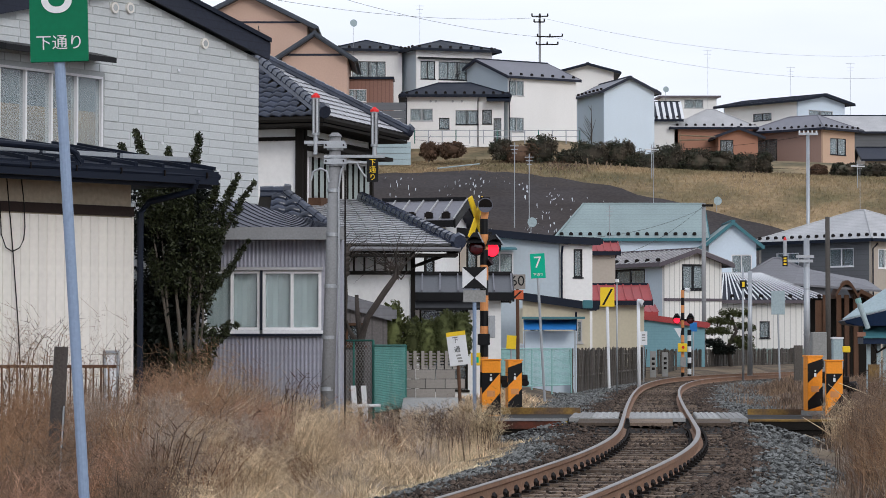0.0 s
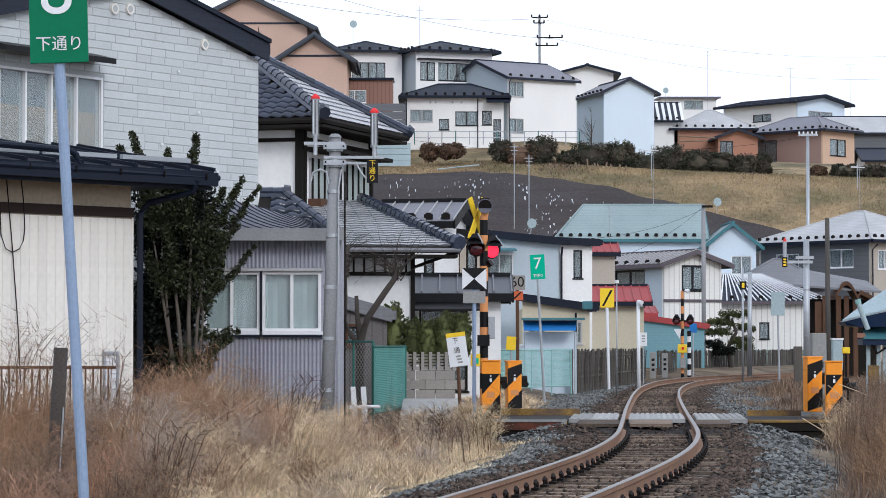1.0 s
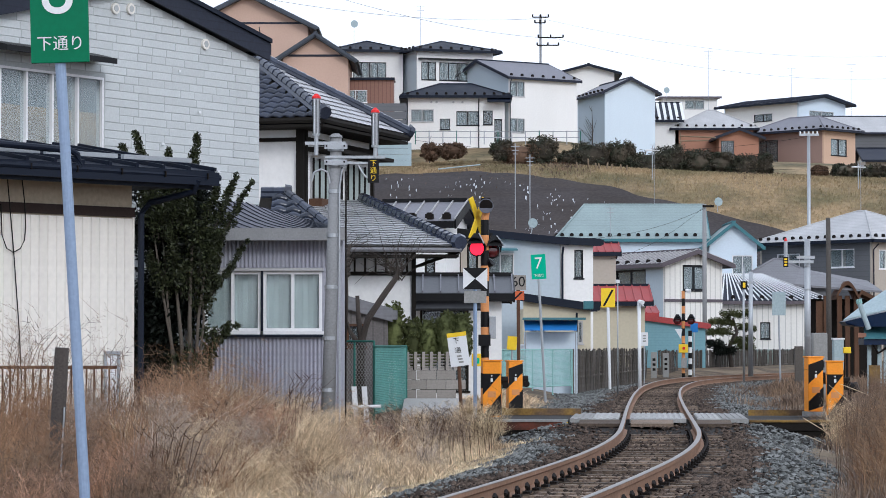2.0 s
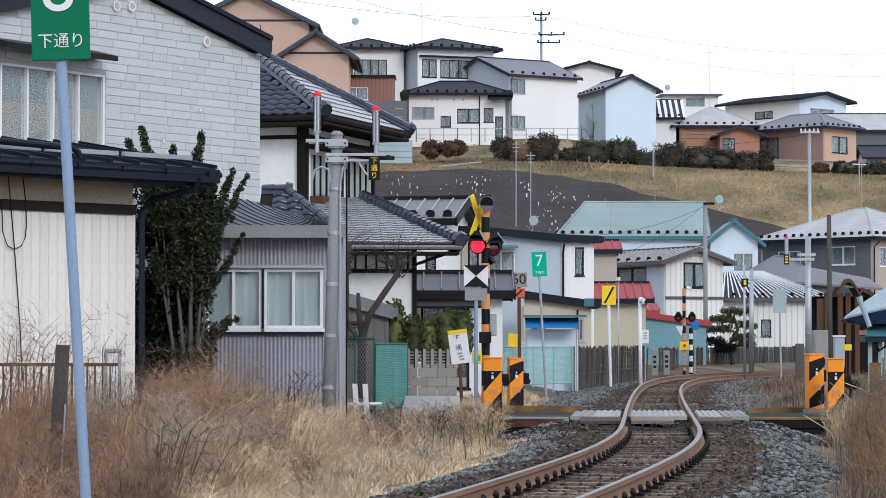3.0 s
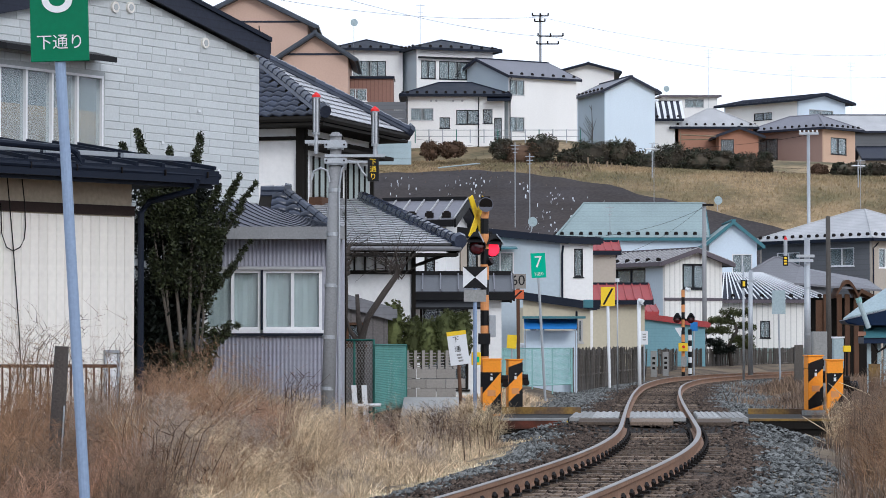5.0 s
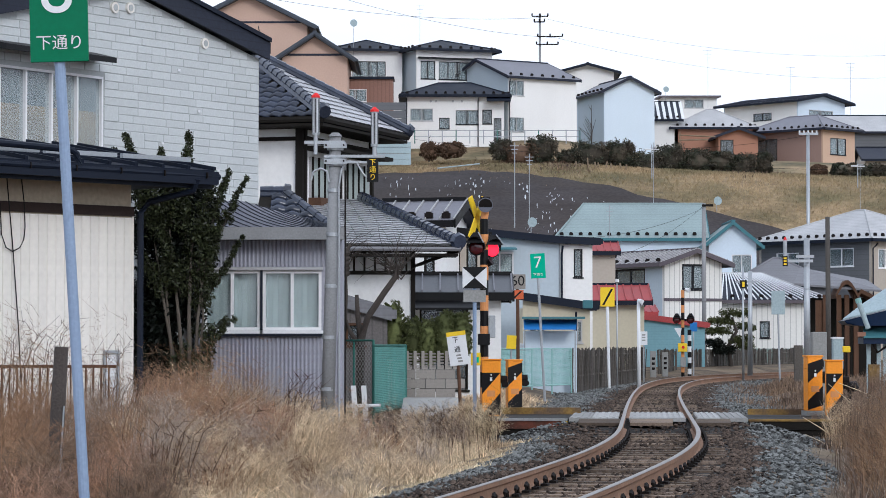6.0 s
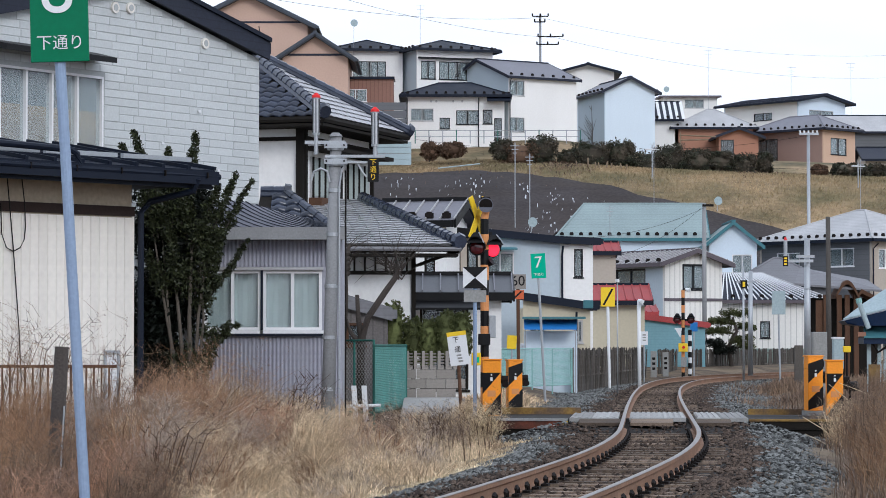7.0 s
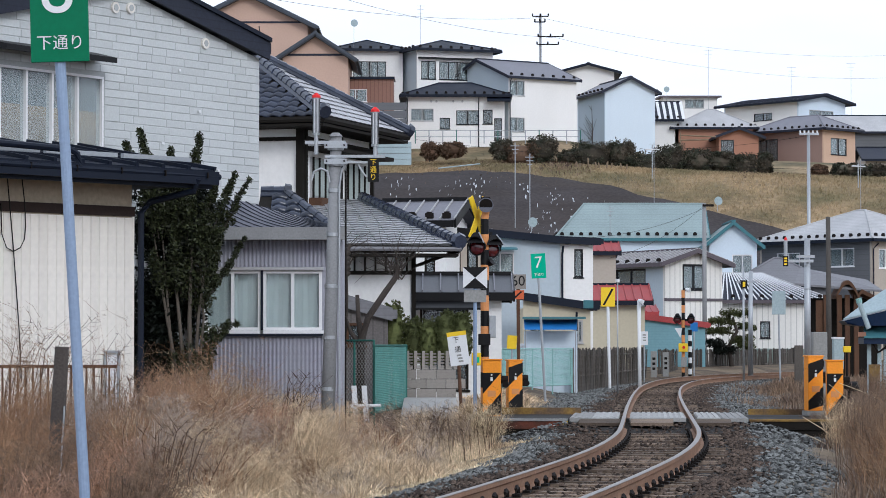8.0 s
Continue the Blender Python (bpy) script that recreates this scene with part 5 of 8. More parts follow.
        if x < xw:
            part("timber", Shape().box(x - 0.02, x + 0.02, yw - 0.05, yw, za, zb2), "timber_dark", ob)
    part("corner_post", Shape().box(xw - 0.03, xw + 0.06, yw - 0.06, yw, -0.3, e0.z - 0.1), "timber_dark", ob)
    part("bracket_pipe", Shape().tube([(e1.x, e1.y + 0.1, e1.z - 0.1), (xw + 0.3, yw - 0.1, 2.925), (xw + 0.05, yw - 0.08, 2.832)], 0.035, 6), "timber_dark", ob)
    return ob


tiled_house()
ob = thing("tiled_annex", "small annex with a dark tiled roof", "house")
part("wall", Shape().box(-3.25, -2.1, 51.0, 52.4, -0.4, 3.2), "timber_dark", ob)
tiled_slope(ob, (-3.4, 50.6, 3.25), (-1.95, 50.6, 3.25), (-2.9, 51.9, 4.0), (-3.35, 51.9, 4.0), "tile", True)
part("roof_back", Shape().slab([(-3.35, 51.9, 4.0), (-2.9, 51.9, 4.0), (-1.95, 53.2, 3.25), (-3.4, 53.2, 3.25)], (0, 0, -0.08)), "tile", ob)
ridge_tiles(ob, (-3.35, 51.9, 4.06), (-2.9, 51.9, 4.06), 0.08)
ridge_tiles(ob, (-2.9, 51.9, 4.06), (-1.95, 50.6, 3.31), 0.08)

# ---- house behind the crossing signal ----
M["shed_board"] = mat("weathered_shed_board", (0.153, 0.14, 0.136), 0.9, var=0.3, scale=3, lines=("X", 0.22, 0.2))
house("white and dark timber house with a grey metal roof", -1.6, 75.8, -0.2, -16, 1.75, 2.1, 4.74, "gx", 0.46, 0.32, "plaster_white", "roof_sheet", ribs=0.42, rib_mat="roof_pale", rib_half=0.015, edge="black", guards=0.5,
      front=[(1.3, 3.1, 0.3, 1.5, 1, "timber_dark", "dark_room")])
house("beige wing with tall dark windows", 0.2, 76.6, -0.2, 0, 0.85, 2.0, 4.35, "shedx", 0.12, 0.2, "wall_beige", "roof_dark", edge="black",
      front=[(0.18, 3.4, 0.2, 1.5, 1, "timber_dark", "dark_room"), (0.6, 3.4, 0.3, 1.5, 1, "timber_dark", "curtain")])
ob = house("low building with a ribbed dark metal roof", -0.62, 64.10, -0.2, 0, 1.95, 2.4, 2.55, "gx", 0.36, 0.25, "plaster_white", "roof_slate", ribs=0.4, rib_mat="roof_sheet", rib_half=0.014, edge="black",
           front=[(0.65, 1.35, 1.1, 1.9, 2, "timber_dark", "dark_room")], name="outbuilding")
part("porch_eave", Shape().slab([(-0.2, -0.9, 2.2), (1.5, -0.9, 2.2), (1.5, -0.26, 2.38), (-0.2, -0.26, 2.38)], (0, 0, 0.05)), "black", ob, "dark porch eave")
house("small weathered shed with a slanting roof", -2.079, 56.50, -0.3, 0, 0.972, 1.0, 1.894+0.3, "shedx", 0.33, 0.1, "shed_board", "roof_dark", name="shed", edge="roof_grey", thick=0.05,
      front=[(0.339, 1.431+0.3, 0.384, 0.452, 1, "timber_brown", "dark_room")])


# ---- poles, signs and crossing gear ----
def bands(parent, x, y, z0, z1, r, step, mats, name="mast"):
    """A round mast painted in rings of two colours."""
    n = max(1, round((z1 - z0) / step))
    for i in range(n):
        a, b = z0 + (z1 - z0) * i / n, z0 + (z1 - z0) * (i + 1) / n
        part(name, Shape().tube([(x, y, a), (x, y, b)], r, 14), mats[i % 2], parent, smooth=False)


def flash_lamp(parent, m, lit, name="lamp_head"):
    """A hooded warning lamp facing -y; the lit disc slides in its barrel."""
    ob = new(name)
    ob.parent, ob.matrix_basis = parent, m
    part("back_shell", Shape().tube([(0, 0.14, 0), (0, 0.1, 0), (0, -0.02, 0), (0, -0.03, 0)], [0.07, 0.13, 0.15, 0.15], 20), "black", ob)
    part("lens", Shape().tube([(0, -0.03, 0), (0, -0.05, 0), (0, -0.065, 0)], [0.135, 0.12, 0.05], 20), "lens_dark", ob, "dark red glass lens", True)
    hood = Shape()
    n = 12
    for i in range(n + 1):
        a = math.radians(-10 + 200 * i / n)
        c, s = math.cos(a), math.sin(a)
        for r in (0.155, 0.17):
            hood.v += [(r * c, -0.03, r * s), (r * c * 0.96, -0.05 - 0.2 * max(0.15, s), r * s + 0.03 * max(0, s))]
    for i in range(n):
        k = 4 * i
        hood.f += [(k, k + 4, k + 5, k + 1), (k + 2, k + 3, k + 7, k + 6), (k + 1, k + 5, k + 7, k + 3), (k, k + 2, k + 6, k + 4)]
    part("hood", hood, "black", ob)
    peak = Shape().slab([(-0.17, -0.2, 0.08), (0.17, -0.2, 0.08), (0.05, -0.1, 0.27), (-0.05, -0.1, 0.27)], (0, 0.02, 0.0))
    part("hood_visor", peak, "black", ob)
    # Pale bar along one side imitates the highlight on the black hood.
    part("hood_highlight", Shape().tube([(0.16, -0.215, 0.08), (0.05, -0.12, 0.27)], 0.012, 5), "galv", ob, "bright bar for the highlight on the hood edge")
    glow = part("lamp_disc", Shape().tube([(0, 0.004, 0), (0, -0.004, 0), (0, -0.008, 0)], [0.128, 0.128, 0.1], 20), "lens_lit", ob, "lit red lamp disc")
    glow.matrix_basis = pose(0, -0.07 if lit else 0.05, 0)
    return glow


def gate_box(x, y, z, w, d, h, rz, plate=False):
    """Barrier machine: orange box with black slanting stripes and a hinge arm."""
    ob = thing("barrier_machine", "orange and black striped level-crossing barrier machine", "barrier", pose(x, y, z, 0, 0, rz), group="barrier machines at the crossing")
    part("case", Shape().box(-w / 2, w / 2, -d / 2, d / 2, 0.08, h), "orange", ob, bevel=0.015)
    part("base", Shape().box(-w / 2 - 0.03, w / 2 + 0.03, -d / 2 - 0.03, d / 2 + 0.03, 0, 0.08), "concrete", ob)
    part("cap", Shape().box(-w / 2 - 0.015, w / 2 + 0.015, -d / 2 - 0.015, d / 2 + 0.015, h, h + 0.025), "orange", ob, bevel=0.006)
    part("seam", Shape().box(-w / 2 - 0.003, w / 2 + 0.003, -d / 2 - 0.004, d / 2 + 0.003, h * 0.79, h * 0.795), "iron", ob)
    e = 0.004
    slope, deep, top = (0.25, 0.33, 0.97) if plate else (0.36, 0.36, 0.79)
    for z0 in ((0.55, -0.08) if plate else (0.44, -0.26)):
        def at(u, o):
            return h * max(0.09, min(top, z0 + o + u * slope))
        pts = [(-w / 2, -d / 2 - e, at(0, 0)), (w / 2, -d / 2 - e, at(1, 0)), (w / 2, -d / 2 - e, at(1, deep)), (-w / 2, -d / 2 - e, at(0, deep))]
        part("stripe", Shape().slab(pts, (0, e - 0.001, 0)), "black", ob, "black slanting stripe")
        part("stripe", Shape().slab([(w / 2 + e, -d / 2, at(1, 0)), (w / 2 + e, d / 2, at(0, 0)), (w / 2 + e, d / 2, at(0, deep)), (w / 2 + e, -d / 2, at(1, deep))], (-e + 0.001, 0, 0)), "black", ob)
    part("lock", Shape().box(-0.02, 0.02, -d / 2 - 0.012, -d / 2, h * 0.66, h * 0.72), "white_paint", ob, "white lock plate")
    part("lock", Shape().tube([(0, -d / 2 - 0.015, h * 0.76), (0, -d / 2, h * 0.76)], 0.015, 8), "white_paint", ob)
    part("rating_plate", Shape().box(-0.07, 0.07, -d / 2 - 0.008, -d / 2, h * 0.4, h * 0.5), "orange_pale", ob)
    hub = part("hinge", Shape().tube([(w / 2, 0, h * 0.68), (w / 2 + 0.12, 0, h * 0.68)], 0.07, 12).box(w / 2 + 0.02, w / 2 + 0.1, -0.06, 0.06, h * 0.55, h * 0.68), "iron", ob, "black hinge fitting")
    part("counterweight", Shape().tube([(w / 2 + 0.08, -0.1, h * 0.6), (w / 2 + 0.08, 0.1, h * 0.6)], 0.06, 10), "iron", hub)
    return ob


gate_box(0.861, 49.50, -0.1, 0.317, 0.33, 1.05, -4)
gate_box(1.299, 51.55, -0.08, 0.258, 0.3, 1.01, 8, True)
gate_box(6.55, 50.00, -0.02, 0.27, 0.3, 1.03, 8, True)
gate_box(6.784, 49.02, -0.1, 0.284, 0.33, 1.039, -4)


def crossing_signal():
    """Mast with bell, crossbuck and two lamps."""
    s = pose(0.755, 51.02, 0)
    ob = thing("crossing_signal", "level-crossing signal on an orange and black banded mast", "crossing signal", s)
    bands(ob, 0, 0, -0.1, 3.493, 0.077, 0.27, ("black", "orange_pale"))
    part("bell_neck", Shape().tube([(0, 0, 3.493), (0.02, 0, 3.636)], 0.07, 12), "orange_pale", ob)
    bell = part("bell_horn", Shape().tube([(0.02, 0.2, 3.779), (0.02, 0.05, 3.779), (0.02, -0.12, 3.748), (0.02, -0.18, 3.738)], [0.05, 0.06, 0.1, 0.135], 18), "roof_blue", ob, "dark horn-shaped bell")
    part("horn_mouth", Shape().tube([(0.02, -0.17, 3.743), (0.02, -0.186, 3.738)], [0.05, 0.12], 18), "iron", bell)
    part("bell_cap", Shape().box(-0.07, 0.1, -0.05, 0.1, 3.83, 3.891), "iron", bell)
    # crossbuck seen nearly edge on
    for a in (28, -28):
        b = part("crossbuck_blade", Shape().box(-0.42, 0.42, -0.012, 0.012, -0.06, 0.06), "yellow", ob, "yellow crossbuck blade")
        b.matrix_basis = pose(-0.13, 0.12, 3.52, 0, 0, 50) @ pose(0, 0, 0, 0, 62 if a > 0 else -62, 0)
    part("lamp_bracket", Shape().box(-0.12, 0.14, 0.17, 0.21, 2.932, 2.983), "black", ob)
    part("lamp_tail", Shape().tube([(0.05, 0, 2.656), (0.13, -0.05, 2.728)], [0.04, 0.07], 10), "black", ob)
    call = part("call_box", Shape().box(-0.24, -0.07, -0.16, -0.06, 0.85, 1.08), "yellow", ob, "yellow emergency call box", bevel=0.01)
    part("call_label", Shape().box(-0.21, -0.1, -0.165, -0.161, 0.9, 1.0), "green_sign_light", call)
    part("control_box", Shape().box(0.08, 0.2, -0.08, 0.08, 1.35, 1.75), "galv", ob, "grey control box", bevel=0.01)
    part("cable_box", Shape().box(-0.12, 0.1, -0.14, -0.08, 1.22, 1.42), "black", ob)
    l = flash_lamp(ob, pose(-0.133, -0.14, 2.973, 0, 0, -12), False)
    r = flash_lamp(ob, pose(0.122, 0.1, 2.942, 0, 0, 22), True)
    return l, r


LAMP_L, LAMP_R = crossing_signal()


def far_signal():
    ob = thing("crossing_signal", "distant level-crossing signal on a banded mast", "crossing signal", pose(9.659, 113.64, 0))
    bands(ob, 0, 0, -0.2, 3.403, 0.07, 0.3, ("black", "orange_pale"))
    part("speaker", Shape().tube([(0.1, -0.1, 3.449), (0.25, -0.2, 3.381)], [0.05, 0.1], 10), "white_paint", ob)
    part("lamp_bracket", Shape().box(-0.3, 0.3, 0.0, 0.05, 2.153, 2.244), "black", ob)
    part("call_box", Shape().box(-0.2, 0.17, -0.2, -0.08, 0.926, 1.267), "yellow", ob, "yellow emergency call box", bevel=0.02)
    part("call_button", Shape().tube([(0, -0.2, 1.108), (0, -0.23, 1.108)], 0.06, 10), "red", ob)
    part("give_way_plate", Shape().slab([(-0.35, -0.1, 1.881), (-0.05, -0.1, 1.881), (-0.12, -0.1, 1.494)], (0, 0.03, 0)), "white_paint", ob)
    part("junction_box", Shape().box(-0.1, 0.12, -0.2, -0.06, 0.313, 0.722), "concrete", ob)
    bands(ob, 0.28, 0.1, -0.2, 1.813, 0.08, 0.22, ("black", "white_paint"), "barrier_post")
    a = flash_lamp(ob, pose(-0.25, -0.1, 2.199, 0, 0, 0), True)
    flash_lamp(ob, pose(0.3, -0.1, 2.199, 0, 0, 0), False)
    return a


LAMP_FAR = far_signal()


def plate_sign(label, x, y, z, w, h, material, tilt=0.0, post=None, post_mat="galv", post_r=0.03, category="sign", name="sign", edge=True):
    """A flat sign plate on a post that reaches the ground."""
    ob = thing(name, label, category, pose(x, y, z))
    face = new("sign_face")
    face.parent, face.matrix_basis = ob, pose(0, 0, 0, 0, tilt, 0)
    part("plate", Shape().box(-w / 2, w / 2, -0.012, 0.012, -h / 2, h / 2), material, face, bevel=0.004)
    if post is not None:
        part("post", Shape().tube([(0, 0.04, h * 0.3), (-h * 0.5 * math.tan(radians(tilt)) * 0.3, 0.04, -h / 2), (post, 0.04, -z - 0.5)], post_r, 12), post_mat, ob)
    return ob, face


FRONT = pose(0, -0.016, 0, 90)
# near green board
ob, fc = plate_sign("green station board on a blue-grey leaning post", -2.504, 18.38, 3.393, 0.38, 0.64, "green_sign", -1.6, 0.22, "pole_blue", 0.035)
words("8", 0.46, "white_paint", fc, FRONT @ pose(-0.01, 0.14, 0))
words("下通り", 0.105, "white_paint", fc, FRONT @ pose(0.005, -0.2, 0))
part("clamp", Shape().box(-0.05, 0.05, 0.02, 0.08, -0.26, -0.22), "galv", ob)
# the same kind farther off
ob, fc = plate_sign("small green station board on a slim post", 2.471, 73.10, 3.258, 0.38, 0.64, "green_sign_light", -3, 0.19, "galv", 0.035)
words("7", 0.42, "white_paint", fc, FRONT @ pose(0, 0.08, 0))
words("下通り", 0.09, "white_paint", fc, FRONT @ pose(0, -0.23, 0))
# speed board
ob, fc = plate_sign("weathered speed board above an orange plate", 1.9, 71.43, 2.812, 0.4, 0.371, "block", 0, 0.02, "timber_brown", 0.045)
words("60", 0.36, "black", fc, FRONT @ pose(0, 0.01, 0))
part("plate", Shape().box(-0.15, 0.15, -0.012, 0.012, -0.443, -0.214), "plate_red", fc, "faded red-orange lower plate")
part("slash", Shape().slab([(-0.12, -0.014, -0.414), (-0.06, -0.014, -0.414), (0.12, -0.014, -0.243), (0.06, -0.014, -0.243)], (0, -0.003, 0)), "black", fc)
# black and white crossing marker
w, h = 0.426, 0.376
ob, fc = plate_sign("black and white triangle marker above a grey plate", 0.564, 49.50, 2.396, w, h, "white_paint", 0, 0.0, "pole_blue", 0.035)
for s in (1, -1):
    part("triangle", Shape().slab([(-w / 2, -0.014, s * h / 2), (w / 2, -0.014, s * h / 2), (0, -0.014, 0)], (0, -0.003, 0)), "black", fc)
part("plate", Shape().box(-w * 0.46, w * 0.46, -0.01, 0.01, -h / 2 - 0.24, -h / 2 - 0.03), "concrete", fc, "blank grey plate")
# leaning white board
w, h = 0.321, 0.566
ob, fc = plate_sign("white crossing-name board leaning on its post", 0.255, 47.17, 1.162, w, h, "white_paint", -7.5, 0.08, "timber_brown", 0.03)
part("header", Shape().box(-w / 2, w / 2, -0.016, -0.012, h / 2 - 0.07, h / 2), "yellow", fc, "yellow header band")
words("下", 0.11, "black", fc, FRONT @ pose(-0.02, 0.14, 0))
words("通", 0.11, "black", fc, FRONT @ pose(-0.01, -0.02, 0))
for i, zz in enumerate((-0.13, -0.18, -0.23)):
    part("text_bar", Shape().box(-0.04 + 0.01 * i, 0.04 + 0.01 * i, -0.016, -0.012, zz, zz + 0.03), "concrete", fc)
# yellow slash board
w, h = 0.455, 0.618
ob, fc = plate_sign("yellow board with a black slash on a white post", 5.309, 90.91, 2.751, w, h, "yellow", 0, 0.06, "white_paint", 0.05)
part("slash", Shape().slab([(-w * 0.38, -0.014, -h * 0.42), (-w * 0.22, -0.014, -h * 0.42), (w * 0.4, -0.014, h * 0.42), (w * 0.24, -0.014, h * 0.42)], (0, -0.003, 0)), "black", fc)
# small plates farther off
ob, fc = plate_sign("small white notice plate on a slim post", 7.574, 106.38, 1.456, 0.277, 0.511, "white_paint", 0, 0.0, "galv", 0.03)
for i in range(3):
    part("text_bar", Shape().box(-0.06, 0.06, -0.016, -0.012, 0.1 - 0.1 * i, 0.15 - 0.1 * i), "concrete", fc)
plate_sign("small blue notice plate beside the far crossing", 10.33, 116.28, 1.942, 0.302, 0.372, "tarp_blue", 0, 0.0, "galv", 0.03)
plate_sign("blank pale grey plate on a tall slim post", 10.61, 89.29, 2.546, 0.429, 0.75, "net_grey", 0, 0.06, "galv", 0.03)
plate_sign("yellow notice beside the speed board", 1.452, 59.52, 1.275, 0.202, 0.286, "yellow", 4, 0.0, "galv", 0.02)


def pole(label, x, y, z1, r0, r1, material, lean=0.0, name="utility_pole", bands_at=()):
    ob = thing(name, label, "pole", pose(x, y, 0))
    part("shaft", Shape().tube([(0, 0, -0.5), (lean, 0, z1)], [r0, r1], 16), material, ob, smooth=True)
    for b in bands_at:
        part("band", Shape().tube([(lean * b / z1, 0, b), (lean * b / z1, 0, b + 0.05)], r0 + (r1 - r0) * b / z1 + 0.006, 16), "galv", ob)
    return ob


def signal_pole():
    """Concrete pole with two upright lamp cylinders and a dark name plate."""
    ob = pole("concrete pole with two red-capped lamp cylinders", -1.585, 38.46, 4.091, 0.098, 0.078, "pole", 0.13, "signal_pole", (0.6, 1.3, 2.0, 2.7, 3.3))
    part("cap", Shape().tube([(0.123, 0, 4.06), (0.123, 0, 4.114)], [0.1, 0.05], 14), "pole", ob)
    for zz in (3.937, 3.721):
        part("clamp", Shape().tube([(0.123, 0, zz - 0.06), (0.123, 0, zz + 0.046)], 0.112, 14).box(0.123 - 0.15, 0.123 + 0.16, -0.13, -0.08, zz - 0.04, zz + 0.03), "galv", ob)
        for sx in (-0.12, 0.12):
            part("bolt", Shape().tube([(0.123 + sx, -0.15, zz), (0.123 + sx, -0.07, zz)], 0.014, 6), "iron", ob)
    part("crossarm", Shape().box(-0.292, 0.262, -0.12, -0.08, 3.952, 3.998), "galv", ob)
    part("crossarm", Shape().box(-0.023, 0.8, -0.12, -0.08, 3.768, 3.806), "galv", ob)
    part("crossarm", Shape().box(-0.023, 0.631, -0.12, -0.09, 3.691, 3.721), "galv", ob)
    for cx, top, bot, foot in ((-0.138, 4.583, 4.075, 3.814), (0.662, 4.391, 3.921, 3.783)):
        c = part("lamp_cylinder", Shape().tube([(cx, -0.1, bot), (cx, -0.1, top)], 0.052, 14), "galv", ob, "ribbed silver lamp cylinder")
        for k in range(5):
            part("rib", Shape().box(cx - 0.052 + k * 0.024, cx - 0.044 + k * 0.024, -0.16, -0.14, bot + 0.03, top - 0.015), "white_paint" if k % 2 else "iron", c)
        part("red_cap", Shape().tube([(cx, -0.1, top), (cx, -0.1, top + 0.03), (cx, -0.1, top + 0.07)], [0.062, 0.058, 0.012], 14), "red", ob, "red conical cap")
        part("stem", Shape().tube([(cx, -0.1, foot), (cx, -0.1, bot)], 0.03, 10), "galv", ob)
    part("conduit", Shape().tube([(-0.2, -0.1, 3.46), (-0.169, -0.1, 3.575), (-0.077, -0.1, 3.621), (0.015, -0.1, 3.583), (0.046, -0.1, 3.429)], 0.016, 8), "galv", ob)
    part("conduit", Shape().tube([(0.185, -0.1, -0.094), (0.177, -0.1, 3.368), (0.215, -0.1, 3.614), (0.308, -0.1, 3.721), (0.415, -0.1, 3.706), (0.492, -0.1, 3.568), (0.569, -0.1, 3.483)], 0.013, 8), "galv", ob, "pale conduit pipe")
    part("conduit", Shape().tube([(0.262, -0.02, 0.06), (0.262, -0.02, 3.598)], 0.012, 6), "iron", ob)
    pl = part("name_plate", Shape().box(0.562, 0.715, -0.13, -0.11, 3.437, 3.752), "black", ob, "dark name plate with yellow lettering")
    for ch, cz in (("下", 3.698), ("通", 3.598), ("り", 3.498)):
        words(ch, 0.095, "yellow", pl, pose(0.638, -0.134, cz, 90))
    return ob


signal_pole()
pole("slim grey pole with a small lit plate", 12.36, 113.64, 4.176, 0.11, 0.08, "galv", 0.02)
p = pole("galvanised pole with crossarm and lamp cylinder", 11.12, 86.21, 4.466, 0.11, 0.09, "galv", 0.0, bands_at=(0.8, 1.5, 2.2, 2.9, 3.6))
part("crossarm", Shape().box(-0.345, 0.207, -0.16, -0.12, 3.862, 3.949), "galv", p)
part("crossarm", Shape().box(-0.724, 0.172, -0.14, -0.1, 3.724, 3.811), "galv", p)
part("lamp_cylinder", Shape().tube([(-0.672, -0.1, 3.604), (-0.672, -0.1, 4.397)], 0.06, 10), "galv", p)
part("red_cap", Shape().tube([(-0.672, -0.1, 4.397), (-0.672, -0.1, 4.5)], [0.06, 0.02], 10), "red", p)
part("name_plate", Shape().box(-0.759, -0.603, -0.18, -0.16, 3.604, 3.914), "black", p, "small black name plate")
for zz in (3.845, 3.759, 3.673):
    part("text_bar", Shape().box(-0.724, -0.638, -0.185, -0.18, zz - 0.026, zz + 0.026), "yellow", p)
p = pole("slim pole carrying a black plate", 11.82, 111.11, 4.289, 0.05, 0.04, "galv", 0.0)
part("crossarm", Shape().box(-0.3, 0.5, -0.05, 0.0, 3.643, 3.723), "galv", p)
part("name_plate", Shape().box(-0.12, 0.14, -0.09, -0.06, 3.423, 3.743), "black", p)
part("text_bar", Shape().box(-0.04, 0.06, -0.1, -0.09, 3.483, 3.683), "yellow", p)
pole("weathered wooden utility pole", 11.02, 80.65, 4.87, 0.085, 0.065, "pole_wood", -0.02)
p = pole("grey concrete utility pole", 12.86, 138.89, 8.164, 0.12, 0.1, "pole", 0.0)
part("bracket", Shape().box(-0.1, 0.45, -0.15, -0.1, 7.997, 8.108), "iron", p)
p = pole("tall pale pole with a short crossarm on the hillside", 21.60, 166.67, 13.75, 0.12, 0.1, "galv", 0.0)
part("crossarm", Shape().box(-0.55, 0.6, -0.1, -0.02, 13.58, 13.72), "galv", p)
for i in range(5):
    part("insulator", Shape().tube([(-0.5 + 0.25 * i, -0.06, 13.72), (-0.5 + 0.25 * i, -0.06, 13.85)], 0.05, 8), "white_paint", p)
